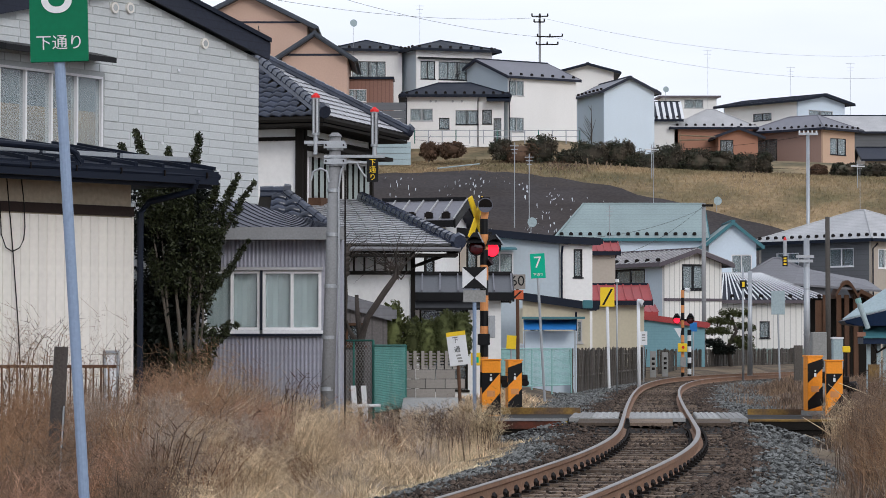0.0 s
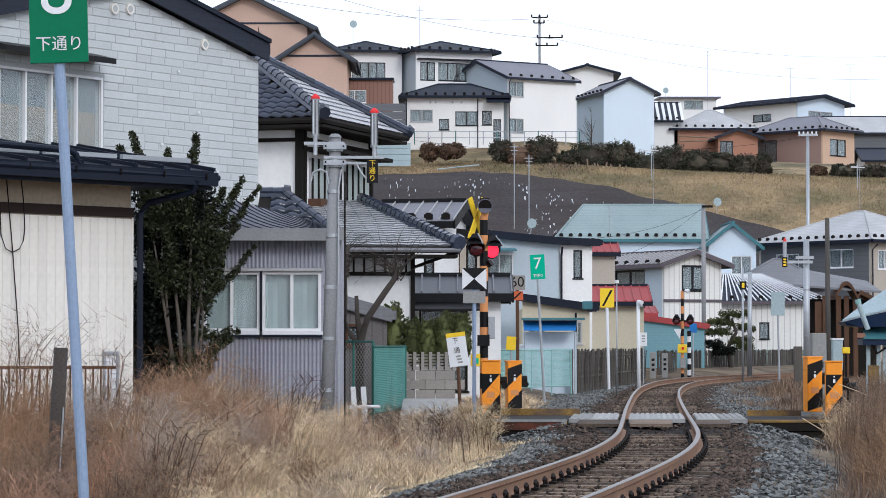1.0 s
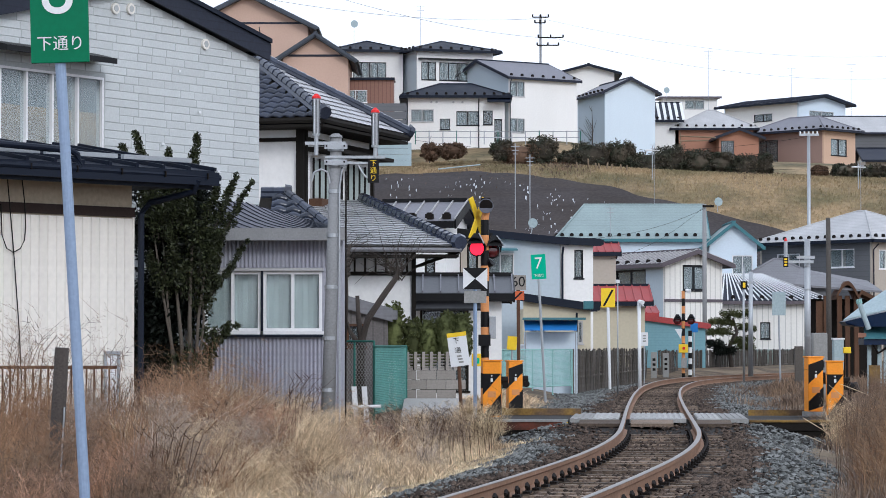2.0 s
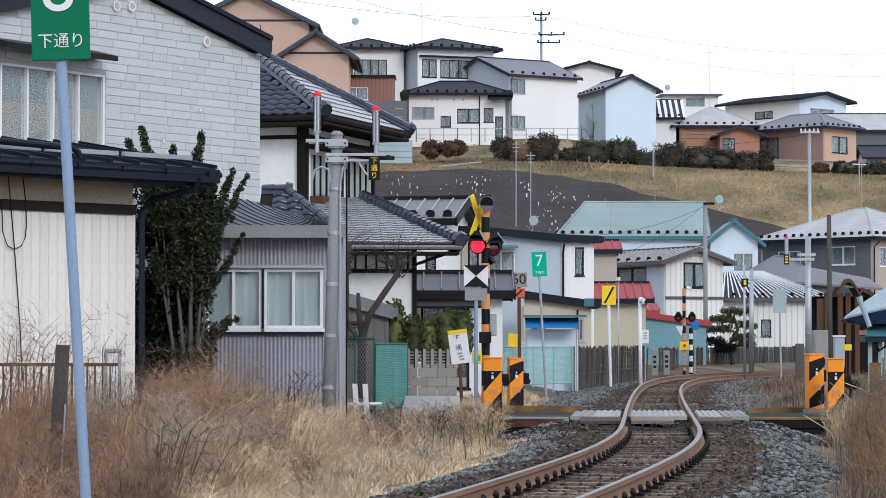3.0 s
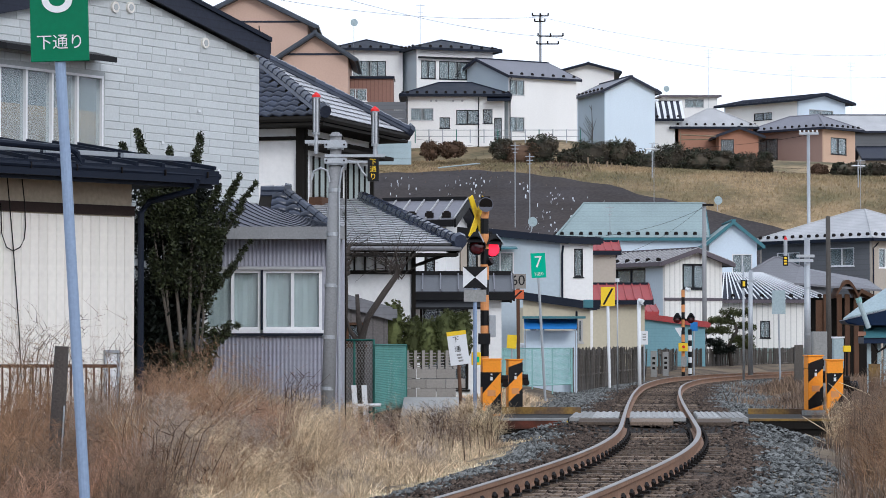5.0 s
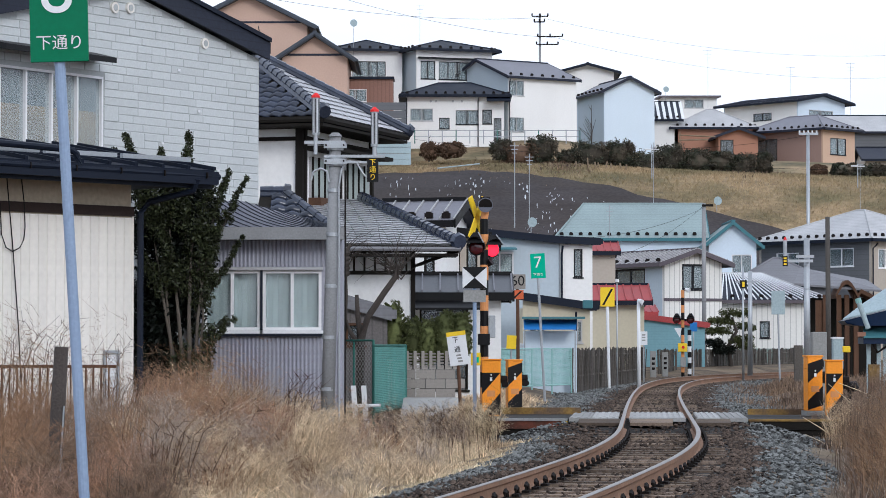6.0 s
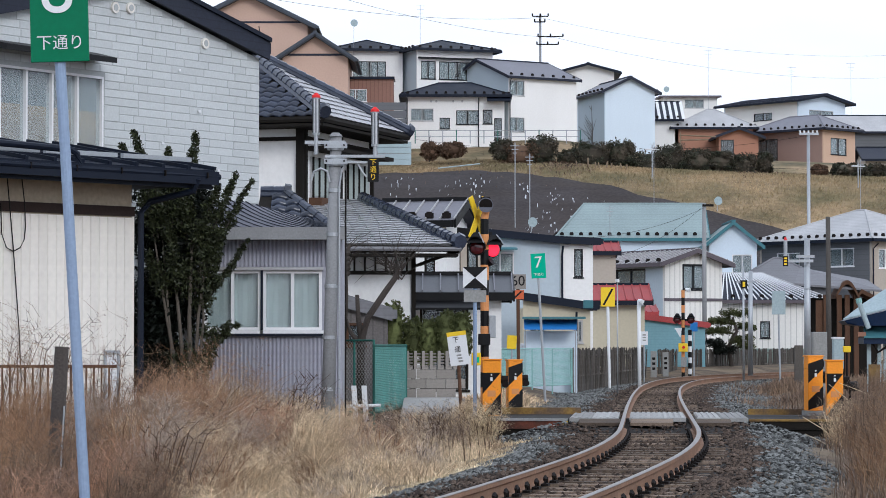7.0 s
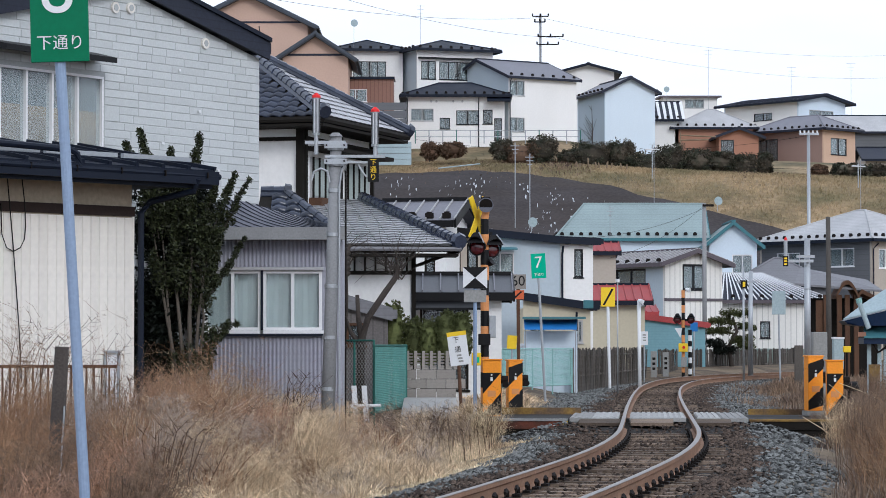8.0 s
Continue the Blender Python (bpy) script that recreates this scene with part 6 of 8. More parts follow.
p = pole("distant power pole with crossarms", 8.65, 250.00, 30.51, 0.14, 0.1, "pole", 0.0)
for zz, a, b in ((30.31, -0.7, 0.7), (29.81, -0.5, 0.4), (28.51, -0.2, 2.0), (27.81, -0.3, 1.6)):
    part("crossarm", Shape().box(a, b, -0.15, -0.05, zz - 0.05, zz + 0.05), "iron", p)
    for k in range(3):
        xx = a + (b - a) * k / 2
        part("insulator", Shape().tube([(xx, -0.1, zz), (xx, -0.1, zz + 0.25)], 0.07, 6), "iron", p)
p = pole("white lamp post beside the red roof", 6, 86.21, 2.569, 0.06, 0.05, "white_paint", -0.02, "lamp_post")
part("lamp_head", Shape().tube([(-0.02, 0, 2.569), (0.06, -0.15, 2.517), (0.08, -0.2, 2.397)], [0.05, 0.09, 0.06], 10), "white_paint", p)
p = pole("slim white post beside the red roof", 4.984, 80.65, 3.048, 0.02, 0.02, "galv", 0.0, "post")
part("post_cap", Shape().tube([(0, 0, 2.999), (0, 0, 3.096)], 0.06, 8), "white_paint", p)
p = pole("weathered timber post in the grass", -3.376, 24.39, 1.211, 0.07, 0.06, "bark", 0.09, "timber_post")
part("wire", Shape().tube([(0.12, -0.05, 0.7), (0.06, -0.06, -0.4)], 0.008, 5), "galv", p)

# equipment on the far side of the crossing
ob = thing("relay_cabinet", "grey trackside equipment cabinet", "cabinet", pose(8.907, 66.67, -0.1))
part("case", Shape().box(-0.18, 0.16, 0, 0.4, 0.05, 1.52+0.1), "concrete", ob, bevel=0.02)
part("door", Shape().box(-0.14, 0.12, -0.012, 0, 0.2, 1.4), "concrete", ob)
part("handle", Shape().box(0.06, 0.08, -0.03, -0.012, 0.8, 0.95), "iron", ob)
ob = thing("relay_cabinet", "small pale equipment box on legs", "cabinet", pose(10.00, 71.43, -0.1))
part("case", Shape().box(-0.13, 0.13, 0, 0.3, 0.7, 1.369+0.1), "net_grey", ob, bevel=0.02)
part("lid", Shape().box(-0.15, 0.15, -0.02, 0.32, 1.369+0.1, 1.412+0.1), "white_paint", ob)
for x in (-0.11, 0.06):
    part("leg", Shape().box(x, x + 0.05, 0.1, 0.15, 0, 0.7), "iron", ob)
ob = thing("track_box", "small yellow junction box on a stem", "junction box", pose(9.662, 67.57, -0.1))
part("case", Shape().box(-0.09, 0.09, 0, 0.12, 1.037+0.1, 1.186+0.1), "yellow", ob, bevel=0.015)
part("stem", Shape().tube([(0, 0.06, 0), (0, 0.06, 1.037+0.1)], 0.03, 6), "iron", ob)
ob = thing("point_lamp", "dark trackside lamp with a round hood", "lamp", pose(7.049, 49.02, -0.1))
part("stem", Shape().tube([(0, 0, 0), (0, 0, 0.55)], 0.03, 8), "iron", ob)
part("head", Shape().tube([(-0.1, 0, 0.62), (0.1, 0, 0.6), (0.16, 0, 0.55)], [0.06, 0.1, 0.03], 10), "black", ob)
for x, y, h, m in ((8.477, 113.64, 0.95, "concrete"), (9.163, 116.28, 0.9, "concrete"), (10.16, 80.65, 1.2, "wood_fence")):
    ob = thing("marker_post", "weathered concrete marker post beside the track" if m == "concrete" else "old dark timber stump post", "post", pose(x, y, -0.1))
    part("post", Shape().box(-0.12, 0.12, 0, 0.15, 0, h + 0.1), m, ob, bevel=0.01)
    if m == "concrete":
        # Flat dark plates imitate the shade inside recesses.
        for k in range(3):
            part("recess_shade", Shape().box(-0.06, 0.06, -0.006, 0, 0.3 + 0.2 * k, 0.4 + 0.2 * k), "iron", ob)


# ---- fences and walls ----
def picket_fence(a, b, h, label, n=None):
    """Old boards side by side, each a little out of line."""
    a, b = Vector(a), Vector(b)
    ob = thing("board_fence", label, "fence", Matrix.Translation(a))
    d = b - a
    L = d.length
    rnd = random.Random(int(a.x * 10))
    rz = math.degrees(math.atan2(d.y, d.x))
    n = n or int(L / 0.145)
    boards = [mesh_of("fence_board", Shape().box(-0.06, 0.06, -0.02, 0.02, 0, 1).add([(-0.06, -0.02, 1), (0.06, -0.02, 1), (0.02, 0.0, 1.03)], [(0, 1, 2)]), "wood_fence")]
    for i in range(n):
        t = (i + 0.5) / n
        m = Matrix.Translation(d * t + Vector((0, 0, -0.35))) @ pose(0, 0, 0, rnd.uniform(-3, 3), rnd.uniform(-3, 3), rz + rnd.uniform(-6, 6))
        piece("fence_board", boards[0], ob, m @ Matrix.Diagonal((rnd.uniform(0.8, 1.1), 1, (h + 0.35) * rnd.uniform(0.93, 1.04), 1)))
    for zz in (0.25, h - 0.2):
        part("fence_rail", Shape().tube([Vector((0, 0.04, zz)), d + Vector((0, 0.04, zz))], 0.035, 5), "wood_fence", ob)
    return ob


picket_fence((3.931, 86.21, 0), (8.136, 113.64, 0), 1.08, "weathered grey board fence along the railway")
picket_fence((9.095, 119.05, 0), (10.35, 125.00, 0), 1.0, "short run of weathered dark boards")
picket_fence((11.28, 128.21, 0), (15.17, 138.89, 0), 1.0, "low weathered board fence behind the curve")
picket_fence((15.17, 138.89, 0), (19.52, 151.52, 0), 1.0, "low weathered board fence following the curve")


def net_fence(pts, h, material, label, mesh_step=0.09, posts=1.6, z=-0.1, frame_mat="net_green", strand=0.0035):
    """Posts, rails and a woven net of thin wires."""
    ob = thing("net_fence", label, "fence")
    for a, b in zip(pts[:-1], pts[1:]):
        a, b = Vector((*a, z)), Vector((*b, z))
        L = (b - a).length
        n = max(1, round(L / posts))
        for i in range(n + 1):
            p = a.lerp(b, i / n)
            part("post", Shape().tube([p - Vector((0, 0, 0.3)), p + Vector((0, 0, h))], 0.024, 8), frame_mat, ob)
        for zz in (0.12, h):
            part("rail", Shape().tube([a + Vector((0, 0, zz)), b + Vector((0, 0, zz))], 0.02, 6), frame_mat, ob)
        net = Shape()
        k = int((L + h) / mesh_step)
        d = (b - a) / L
        for i in range(k):
            for s in (0, 1):
                u0, u1 = i * mesh_step - h, i * mesh_step
                z0, z1 = 0.1, h
                if u0 < 0:
                    z0, u0 = 0.1 - u0 * (h - 0.1) / h, 0
                if u1 > L:
                    z1, u1 = h - (u1 - L) * (h - 0.1) / h, L
                if z1 <= z0:
                    continue
                if s:
                    u0, u1 = L - u0, L - u1
                net.tube([a + d * u0 + Vector((0, 0, z0)), a + d * u1 + Vector((0, 0, z1))], strand, 3, False)
        part("net", net, material, ob)
    return ob


net_fence([(-1.979, 52.08), (-1.245, 51.02)], 1.42, "concrete", "green framed chain-link fence", 0.1, 0.65, -0.12, "net_green", 0.005)
net_fence([(-1.245, 51.02), (-0.722, 55.56)], 1.33, "net_teal", "teal net fence beside the lane", 0.07, 4.6, -0.12, "net_green", 0.0045)
net_fence([(0.72, 75.0), (1.952, 80.65), (3.897, 85.47)], 1.2, "net_cyan", "pale cyan net fence in front of the houses", 0.075, 1.8, -0.1, "net_cyan", 0.0065)
lane = thing("lane", "pale worn concrete lane beside the crossing", "road", kind="structure")
part("surface", Shape().slab([(-0.76, 50.9, -0.06), (0.42, 50.9, -0.06), (0.34, 55.5, 0.19), (-0.76, 55.5, 0.19)], (0, 0, -0.35)), "lane_concrete", lane)


def block_wall():
    ob = thing("block_wall", "concrete block wall topped with pierced blocks", "wall", pose(-0.722, 55.56, -0.4), kind="structure")
    me = mesh_of("block", Shape().box(0.005, 0.385, 0, 0.12, 0.005, 0.185), "block")
    L = 0.933
    for j in range(6):
        for i in range(int(L / 0.39) + 1):
            piece("block", me, ob, pose(i * 0.39 - (0.19 if j % 2 else 0), 0, j * 0.19))
    n = 7
    for i in range(n):
        s = Shape().box(0, 0.06, 0, 0.1, 0, 0.36).box(0.06, 0.13, 0, 0.1, 0, 0.04)
        for k in range(5):
            s.box(0.06, 0.13, 0.02, 0.08, 0.05 + k * 0.06, 0.075 + k * 0.06)
        part("pierced_block", s, "block", ob).matrix_basis = pose(i * 0.155, 0, 1.14)


block_wall()
ob = thing("guard_rail", "short white guard rail beside the lane", "rail", pose(-1.44, 50.00, -0.35))
for x in (-0.12, 0.06):
    part("post", Shape().slab([(x, 0, 0), (x + 0.09, 0, 0), (x + 0.03, 0, 0.85), (x - 0.06, 0, 0.85)], (0, 0.05, 0)), "white_paint", ob)
part("rail", Shape().tube([(-0.5, 0.05, 0.48), (0.35, 0.05, 0.5)], 0.03, 8), "white_paint", ob)
ob = thing("access_hatch", "white framed hatch at the foot of the wall", "hatch", pose(-4.42, 37.68, -0.25, 0, 0, 46.7))
part("panel", Shape().box(-0.1, 0.1, 0, 0.05, 0.1, 1.35), "white_paint", ob, bevel=0.006)
part("frame", pierced(0.26, 1.32, [(0.13, 0.66, 0.2, 1.24)], 0.03, 0, -0.13, 0.08, -0.03), "galv", ob)
ob = thing("low_fence", "low rusty railing in the grass", "fence", pose(-5.293, 33.33, -0.45))
for i in range(16):
    part("bar", Shape().box(i * 0.09, i * 0.09 + 0.02, 0, 0.02, 0, 1.4), "timber_brown", ob)
part("rail", Shape().box(-0.05, 1.45, -0.01, 0.03, 1.4, 1.44), "timber_brown", ob)


# ---- blue shelter at the end of the view ----
def shelter():
    ob = thing("shelter", "dark blue edged shelter roof under a pale sheet", "shelter", pose(8.405, 59.52, 0))
    part("fascia", Shape().slab([(0.048, 0, 1.727), (1.071, -0.3, 1.977), (1.071, -0.3, 1.62), (0.357, -0.1, 1.62), (0.119, 0, 1.656)], (0.1, 1.6, 0)), "boat_blue", ob)
    part("sheet", Shape().slab([(0.024, -0.02, 1.739), (1.071, -0.35, 2.001), (1.071, 0.9, 2.394), (0.595, 0.9, 2.084)], (0, 0, 0.03)), "net_grey", ob, "pale grey sheet")
    part("fascia", Shape().box(0.429, 1.071, -0.2, 0.6, 1.239, 1.37), "boat_blue", ob, "lower dark blue edge")
    part("awning", Shape().slab([(0.429, -0.25, 1.358), (1.071, -0.25, 1.358), (1.071, 0.4, 1.62), (0.512, 0.4, 1.62)], (0, 0, 0.03)), "trim_teal", ob)
    part("leaning_pipe", Shape().tube([(0.5, -0.4, 1.56), (0.31, -0.4, 2.096)], 0.055, 10), "net_grey", ob)
    part("pipe_cap", Shape().tube([(0.31, -0.4, 2.096), (0.286, -0.4, 2.191)], 0.065, 10), "net_cyan", ob, "pale green pipe cap")
    for cx in (0.571, 0.786, 0.917):
        part("post", Shape().box(cx - 0.04, cx + 0.04, 0, 0.08, -0.4, 1.322), "net_grey", ob)
    part("brace", Shape().tube([(0.595, -0.1, 1.322), (0.738, -0.1, 1.06), (0.917, -0.1, 1.179)], 0.03, 6), "iron", ob)
    part("hung_cloth", Shape().box(0.31, 0.476, -0.2, -0.17, 1.394, 1.489), "wall_orange", ob)


shelter()


def porch():
    """Timber porch with a curved gable in front of the grey house."""
    ob = thing("timber_porch", "brown timber porch with a curved gable roof", "porch", pose(14.80, 108.70, -0.1))
    for cx in (-0.065, 0.457, 0.761, 1.109):
        part("post", Shape().box(cx - 0.09, cx + 0.09, 0, 0.18, 0, 3.235), "timber_brown", ob)
    n = 12
    pts = [(0.283 + (1.739 - 0.283) * i / n, 3.083 + (0.55 * math.sin(math.pi * min(1, i / n * 1.7)) if i < 8 else 0.2 - 0.06 * (i - 8))) for i in range(n + 1)]
    sh = Shape()
    for px, pz in pts:
        sh.v += [(px, -0.4, pz), (px, 1.2, pz), (px, 1.2, pz + 0.16), (px, -0.4, pz + 0.16)]
    sh.f = [(4 * i + k, 4 * i + (k + 1) % 4, 4 * i + 4 + (k + 1) % 4, 4 * i + 4 + k) for i in range(n) for k in range(4)] + [(0, 1, 2, 3), (4 * n + 3, 4 * n + 2, 4 * n + 1, 4 * n)]
    part("curved_roof", sh, "timber_brown", ob)
    part("back_wall", Shape().box(-0.543, 2.239, 1.3, 1.4, 0, 3.126), "timber_dark", ob)
    part("porch_roof", Shape().slab([(-1.304, -0.3, 3.67), (2.065, -0.3, 3.409), (1.739, 1.4, 3.844), (-0.87, 1.4, 4.322)], (0, 0, -0.08)), "roof_grey", ob, "grey sheet porch roof")
    part("screen", Shape().box(-0.435, -0.109, 0.1, 0.2, 0, 3.018), "timber_brown", ob)


porch()
# awning and boxes on the cream house
ob = thing("awning", "bright blue tarpaulin awning on a metal frame", "awning", pose(2.483, 86.21, 0))
part("cloth", Shape().slab([(0, -0.3, 1.673), (1.586, -0.3, 1.673), (1.638, 0.5, 1.966), (0, 0.5, 1.966)], (0, 0, 0.03)), "tarp_blue", ob)
part("edge_bar", Shape().box(-0.05, 1.862, -0.2, 0.5, 2, 2.069), "trim_teal", ob)
part("post", Shape().tube([(0.02, -0.28, -0.4), (0.02, -0.28, 1.673)], 0.02, 6), "galv", ob)
part("post", Shape().tube([(1.552, -0.28, -0.4), (1.552, -0.28, 1.673)], 0.02, 6), "galv", ob)
part("back_wall", Shape().box(0, 1.638, 0.45, 0.5, -0.4, 1.638), "wall_sky", ob, "pale blue partition")
ob = thing("meter_box", "teal wall-mounted meter box", "box", pose(3.842, 74.63, 2.277))
part("case", Shape().box(-0.13, 0.13, 0, 0.25, -0.1, 0.12), "trim_teal", ob, bevel=0.02)
ob = thing("parked_van", "white parked van seen behind the net fence", "vehicle", pose(2.4, 86.96, -0.1))
part("body", Shape().slab([(0, 0, 0.3), (0.9, 0, 0.3), (0.9, 0, 0.95), (0.72, 0, 1.28), (0, 0, 1.36)], (0, 1.4, 0)), "white_paint", ob, bevel=0.04)
part("windscreen", Shape().slab([(0.74, -0.005, 0.95), (0.88, -0.005, 0.93), (0.73, -0.005, 1.24), (0.66, -0.005, 1.24)], (0, -0.005, 0)), "glass", ob)
part("tail_light", Shape().box(0.3, 0.42, -0.01, 0, 0.95, 1.15), "red", ob)
for x in (0.1, 0.65):
    part("wheel", Shape().tube([(x, -0.02, 0.26), (x, 0.15, 0.26)], 0.24, 16), "black", ob)


# ---- plants ----
def leaves(sh, c, r, n, size, rs, squash=(1, 1, 1), droop=0.0):
    """Loose small leaves filling a soft clump."""
    d = rs.normal(size=(n, 3))
    d /= np.linalg.norm(d, axis=1)[:, None]
    p = np.array(c) + d * (r * rs.rand(n) ** 0.45)[:, None] * np.array(squash)
    u = rs.normal(size=(n, 3))
    u /= np.linalg.norm(u, axis=1)[:, None]
    w = np.cross(u, rs.normal(size=(n, 3)))
    w /= np.linalg.norm(w, axis=1)[:, None]
    s = size * rs.uniform(0.6, 1.3, n)[:, None]
    k = len(sh.v)
    q = np.stack([p - u * s, p + w * s * 0.38, p + u * s, p - w * s * 0.38], axis=1).reshape(-1, 3)
    sh.v += q.tolist()
    sh.f += [(k + 4 * i, k + 4 * i + 1, k + 4 * i + 2, k + 4 * i + 3) for i in range(n)]


def leaf_part(name, sh, material, parent, label=""):
    me = bpy.data.meshes.new(name)
    me.from_pydata(sh.v, [], sh.f)
    me.materials.append(M[material])
    ob = new(name, me)
    ob.parent = parent
    if label:
        ob["label"] = label
    return ob


SWAY = []


def evergreen():
    """The tall evergreen by the eave: stems, a core coloured dark for shade and leafy boughs that swing in the wind."""
    rs = np.random.RandomState(8)
    X, Y = -3.851, 41.32
    ob = thing("evergreen_bush", "tall evergreen bush with several pale stems", "bush", pose(X, Y, -0.45))
    for a, b, c, r in ((0.10, 0.00, -0.15, 0.035), (0.22, 0.28, 0.45, 0.03), (0.17, 0.15, 0.18, 0.04), (0.02, -0.18, -0.40, 0.03), (0.26, 0.36, 0.26, 0.022), (-0.05, -0.15, -0.27, 0.025)):
        part("stem", Shape().tube([(a, 0, 0), (a * 0.6 + b * 0.4, -0.05, 1.414), (b, -0.06, 2.076), (c, 0.05, 3.398)], [r * 1.1, r, r * 0.8, r * 0.4], 8), "bark_stem", ob, smooth=True)
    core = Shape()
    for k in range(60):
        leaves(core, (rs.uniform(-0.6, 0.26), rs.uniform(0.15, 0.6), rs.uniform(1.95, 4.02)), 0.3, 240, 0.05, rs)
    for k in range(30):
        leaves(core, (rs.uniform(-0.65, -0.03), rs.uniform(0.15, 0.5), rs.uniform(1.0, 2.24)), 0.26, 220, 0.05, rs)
    leaf_part("inner_foliage", core, "leaf_shade", ob, "inner foliage coloured dark for its shade")
    # boughs: root, tip, spread
    spec = [((-0.15, 3.23), (-0.64, 4.75), 0.15, 0), ((0.02, 3.40), (0.26, 4.72), 0.15, 0), ((-0.11, 3.40), (-0.17, 4.51), 0.15, 0), ((-0.23, 3.40), (-0.85, 4.57), 0.15, 0),
            ((0.22, 2.82), (0.84, 4.13), 0.13, 1), ((0.26, 2.74), (1.07, 4.04), 0.1, 1), ((0.18, 3.07), (0.55, 3.98), 0.15, 1), ((0.10, 3.15), (0.10, 4.22), 0.17, 0),
            ((-0.31, 3.23), (-0.46, 3.98), 0.16, 0), ((0.22, 2.08), (1.01, 3.19), 0.09, 1), ((0.22, 2.41), (0.68, 3.40), 0.15, 1), ((0.02, 2.41), (-0.15, 3.40), 0.18, 0),
            ((0.35, 2.24), (0.55, 2.90), 0.14, 1), ((0.18, 1.41), (0.72, 1.83), 0.11, 1), ((0.22, 1.33), (0.45, 1.41), 0.14, 1), ((0.10, 1.41), (0.26, 1.08), 0.14, 1),
            ((0.2, 1.65), (0.32, 0.98), 0.2, 1), ((0.1, 1.5), (0.2, 1.0), 0.2, 0), ((0.22, 1.75), (0.85, 1.95), 0.12, 1), ((-0.15, 2.41), (-0.41, 2.98), 0.18, 0), ((0.10, 2.57), (0.22, 3.23), 0.17, 1)]
    for (rx, rz), (tx, tz), spread, side in spec:
        root, tip = Vector((rx, 0, rz)), Vector((tx, rs.uniform(-0.15, 0.1), tz))
        sh = Shape()
        L = (tip - root).length
        n = max(5, int(L / 0.1))
        for i in range(n):
            t = 0.15 + 0.85 * i / (n - 1)
            c = root.lerp(tip, t) + Vector(rs.normal(size=3)) * 0.05 * (1.1 - t)
            leaves(sh, c - root, spread * (1.25 - 0.85 * t), int(130 * spread / 0.12 * (1.25 - 0.7 * t)), 0.034, rs, (1, 1, 1.25))
        b = leaf_part("bough", sh, "leaf", ob, "leafy bough")
        twig = part("branch", Shape().tube([(0, 0, 0), (tip - root) * 0.5 + Vector((0.03, 0, 0)), (tip - root) * 0.95], [0.014, 0.009, 0.004], 5), "bark", b)
        b.matrix_basis = Matrix.Translation(root)
        SWAY.append((b, root, L, side))
    return ob


BUSH = evergreen()


def hedge_ball(x, y, z, rx, rz, material, label, n=2600, size=0.035, ry=None, name="clipped_hedge", fluff=0.3):
    rs = np.random.RandomState(int(abs(x * 31 + z * 7)) + 3)
    ob = thing(name, label, "hedge", pose(x, y, z))
    sh = Shape()
    ry = ry or rx
    for i in range(n // 40):
        d = rs.normal(size=3)
        d /= np.linalg.norm(d)
        c = np.sign(d) * np.abs(d) ** 0.75 * np.array((rx, ry, rz)) * rs.uniform(0.72, 0.95)
        leaves(sh, c, min(rx, rz) * fluff, 40, size, rs)
    leaf_part("foliage", sh, material, ob)
    core = Shape()
    bm = bmesh.new()
    bmesh.ops.create_icosphere(bm, subdivisions=2, radius=1)
    core.v = [tuple(np.array(v.co) * np.array((rx, ry, rz)) * 0.8) for v in bm.verts]
    core.f = [tuple(v.index for v in f.verts) for f in bm.faces]
    bm.free()
    part("inner_foliage", core, material, ob)
    return ob


for x, z, rx, rz in ((-1.0, 1.52, 0.25, 0.66), (-0.62, 1.3, 0.24, 0.55), (-0.3, 1.28, 0.24, 0.55), (0.05, 1.42, 0.26, 0.56), (0.38, 1.42, 0.24, 0.52)):
    hedge_ball(x, 57.14, z, rx, rz, "hedge", "clipped rounded evergreen hedge", 9000, 0.018, 0.3, fluff=0.14)


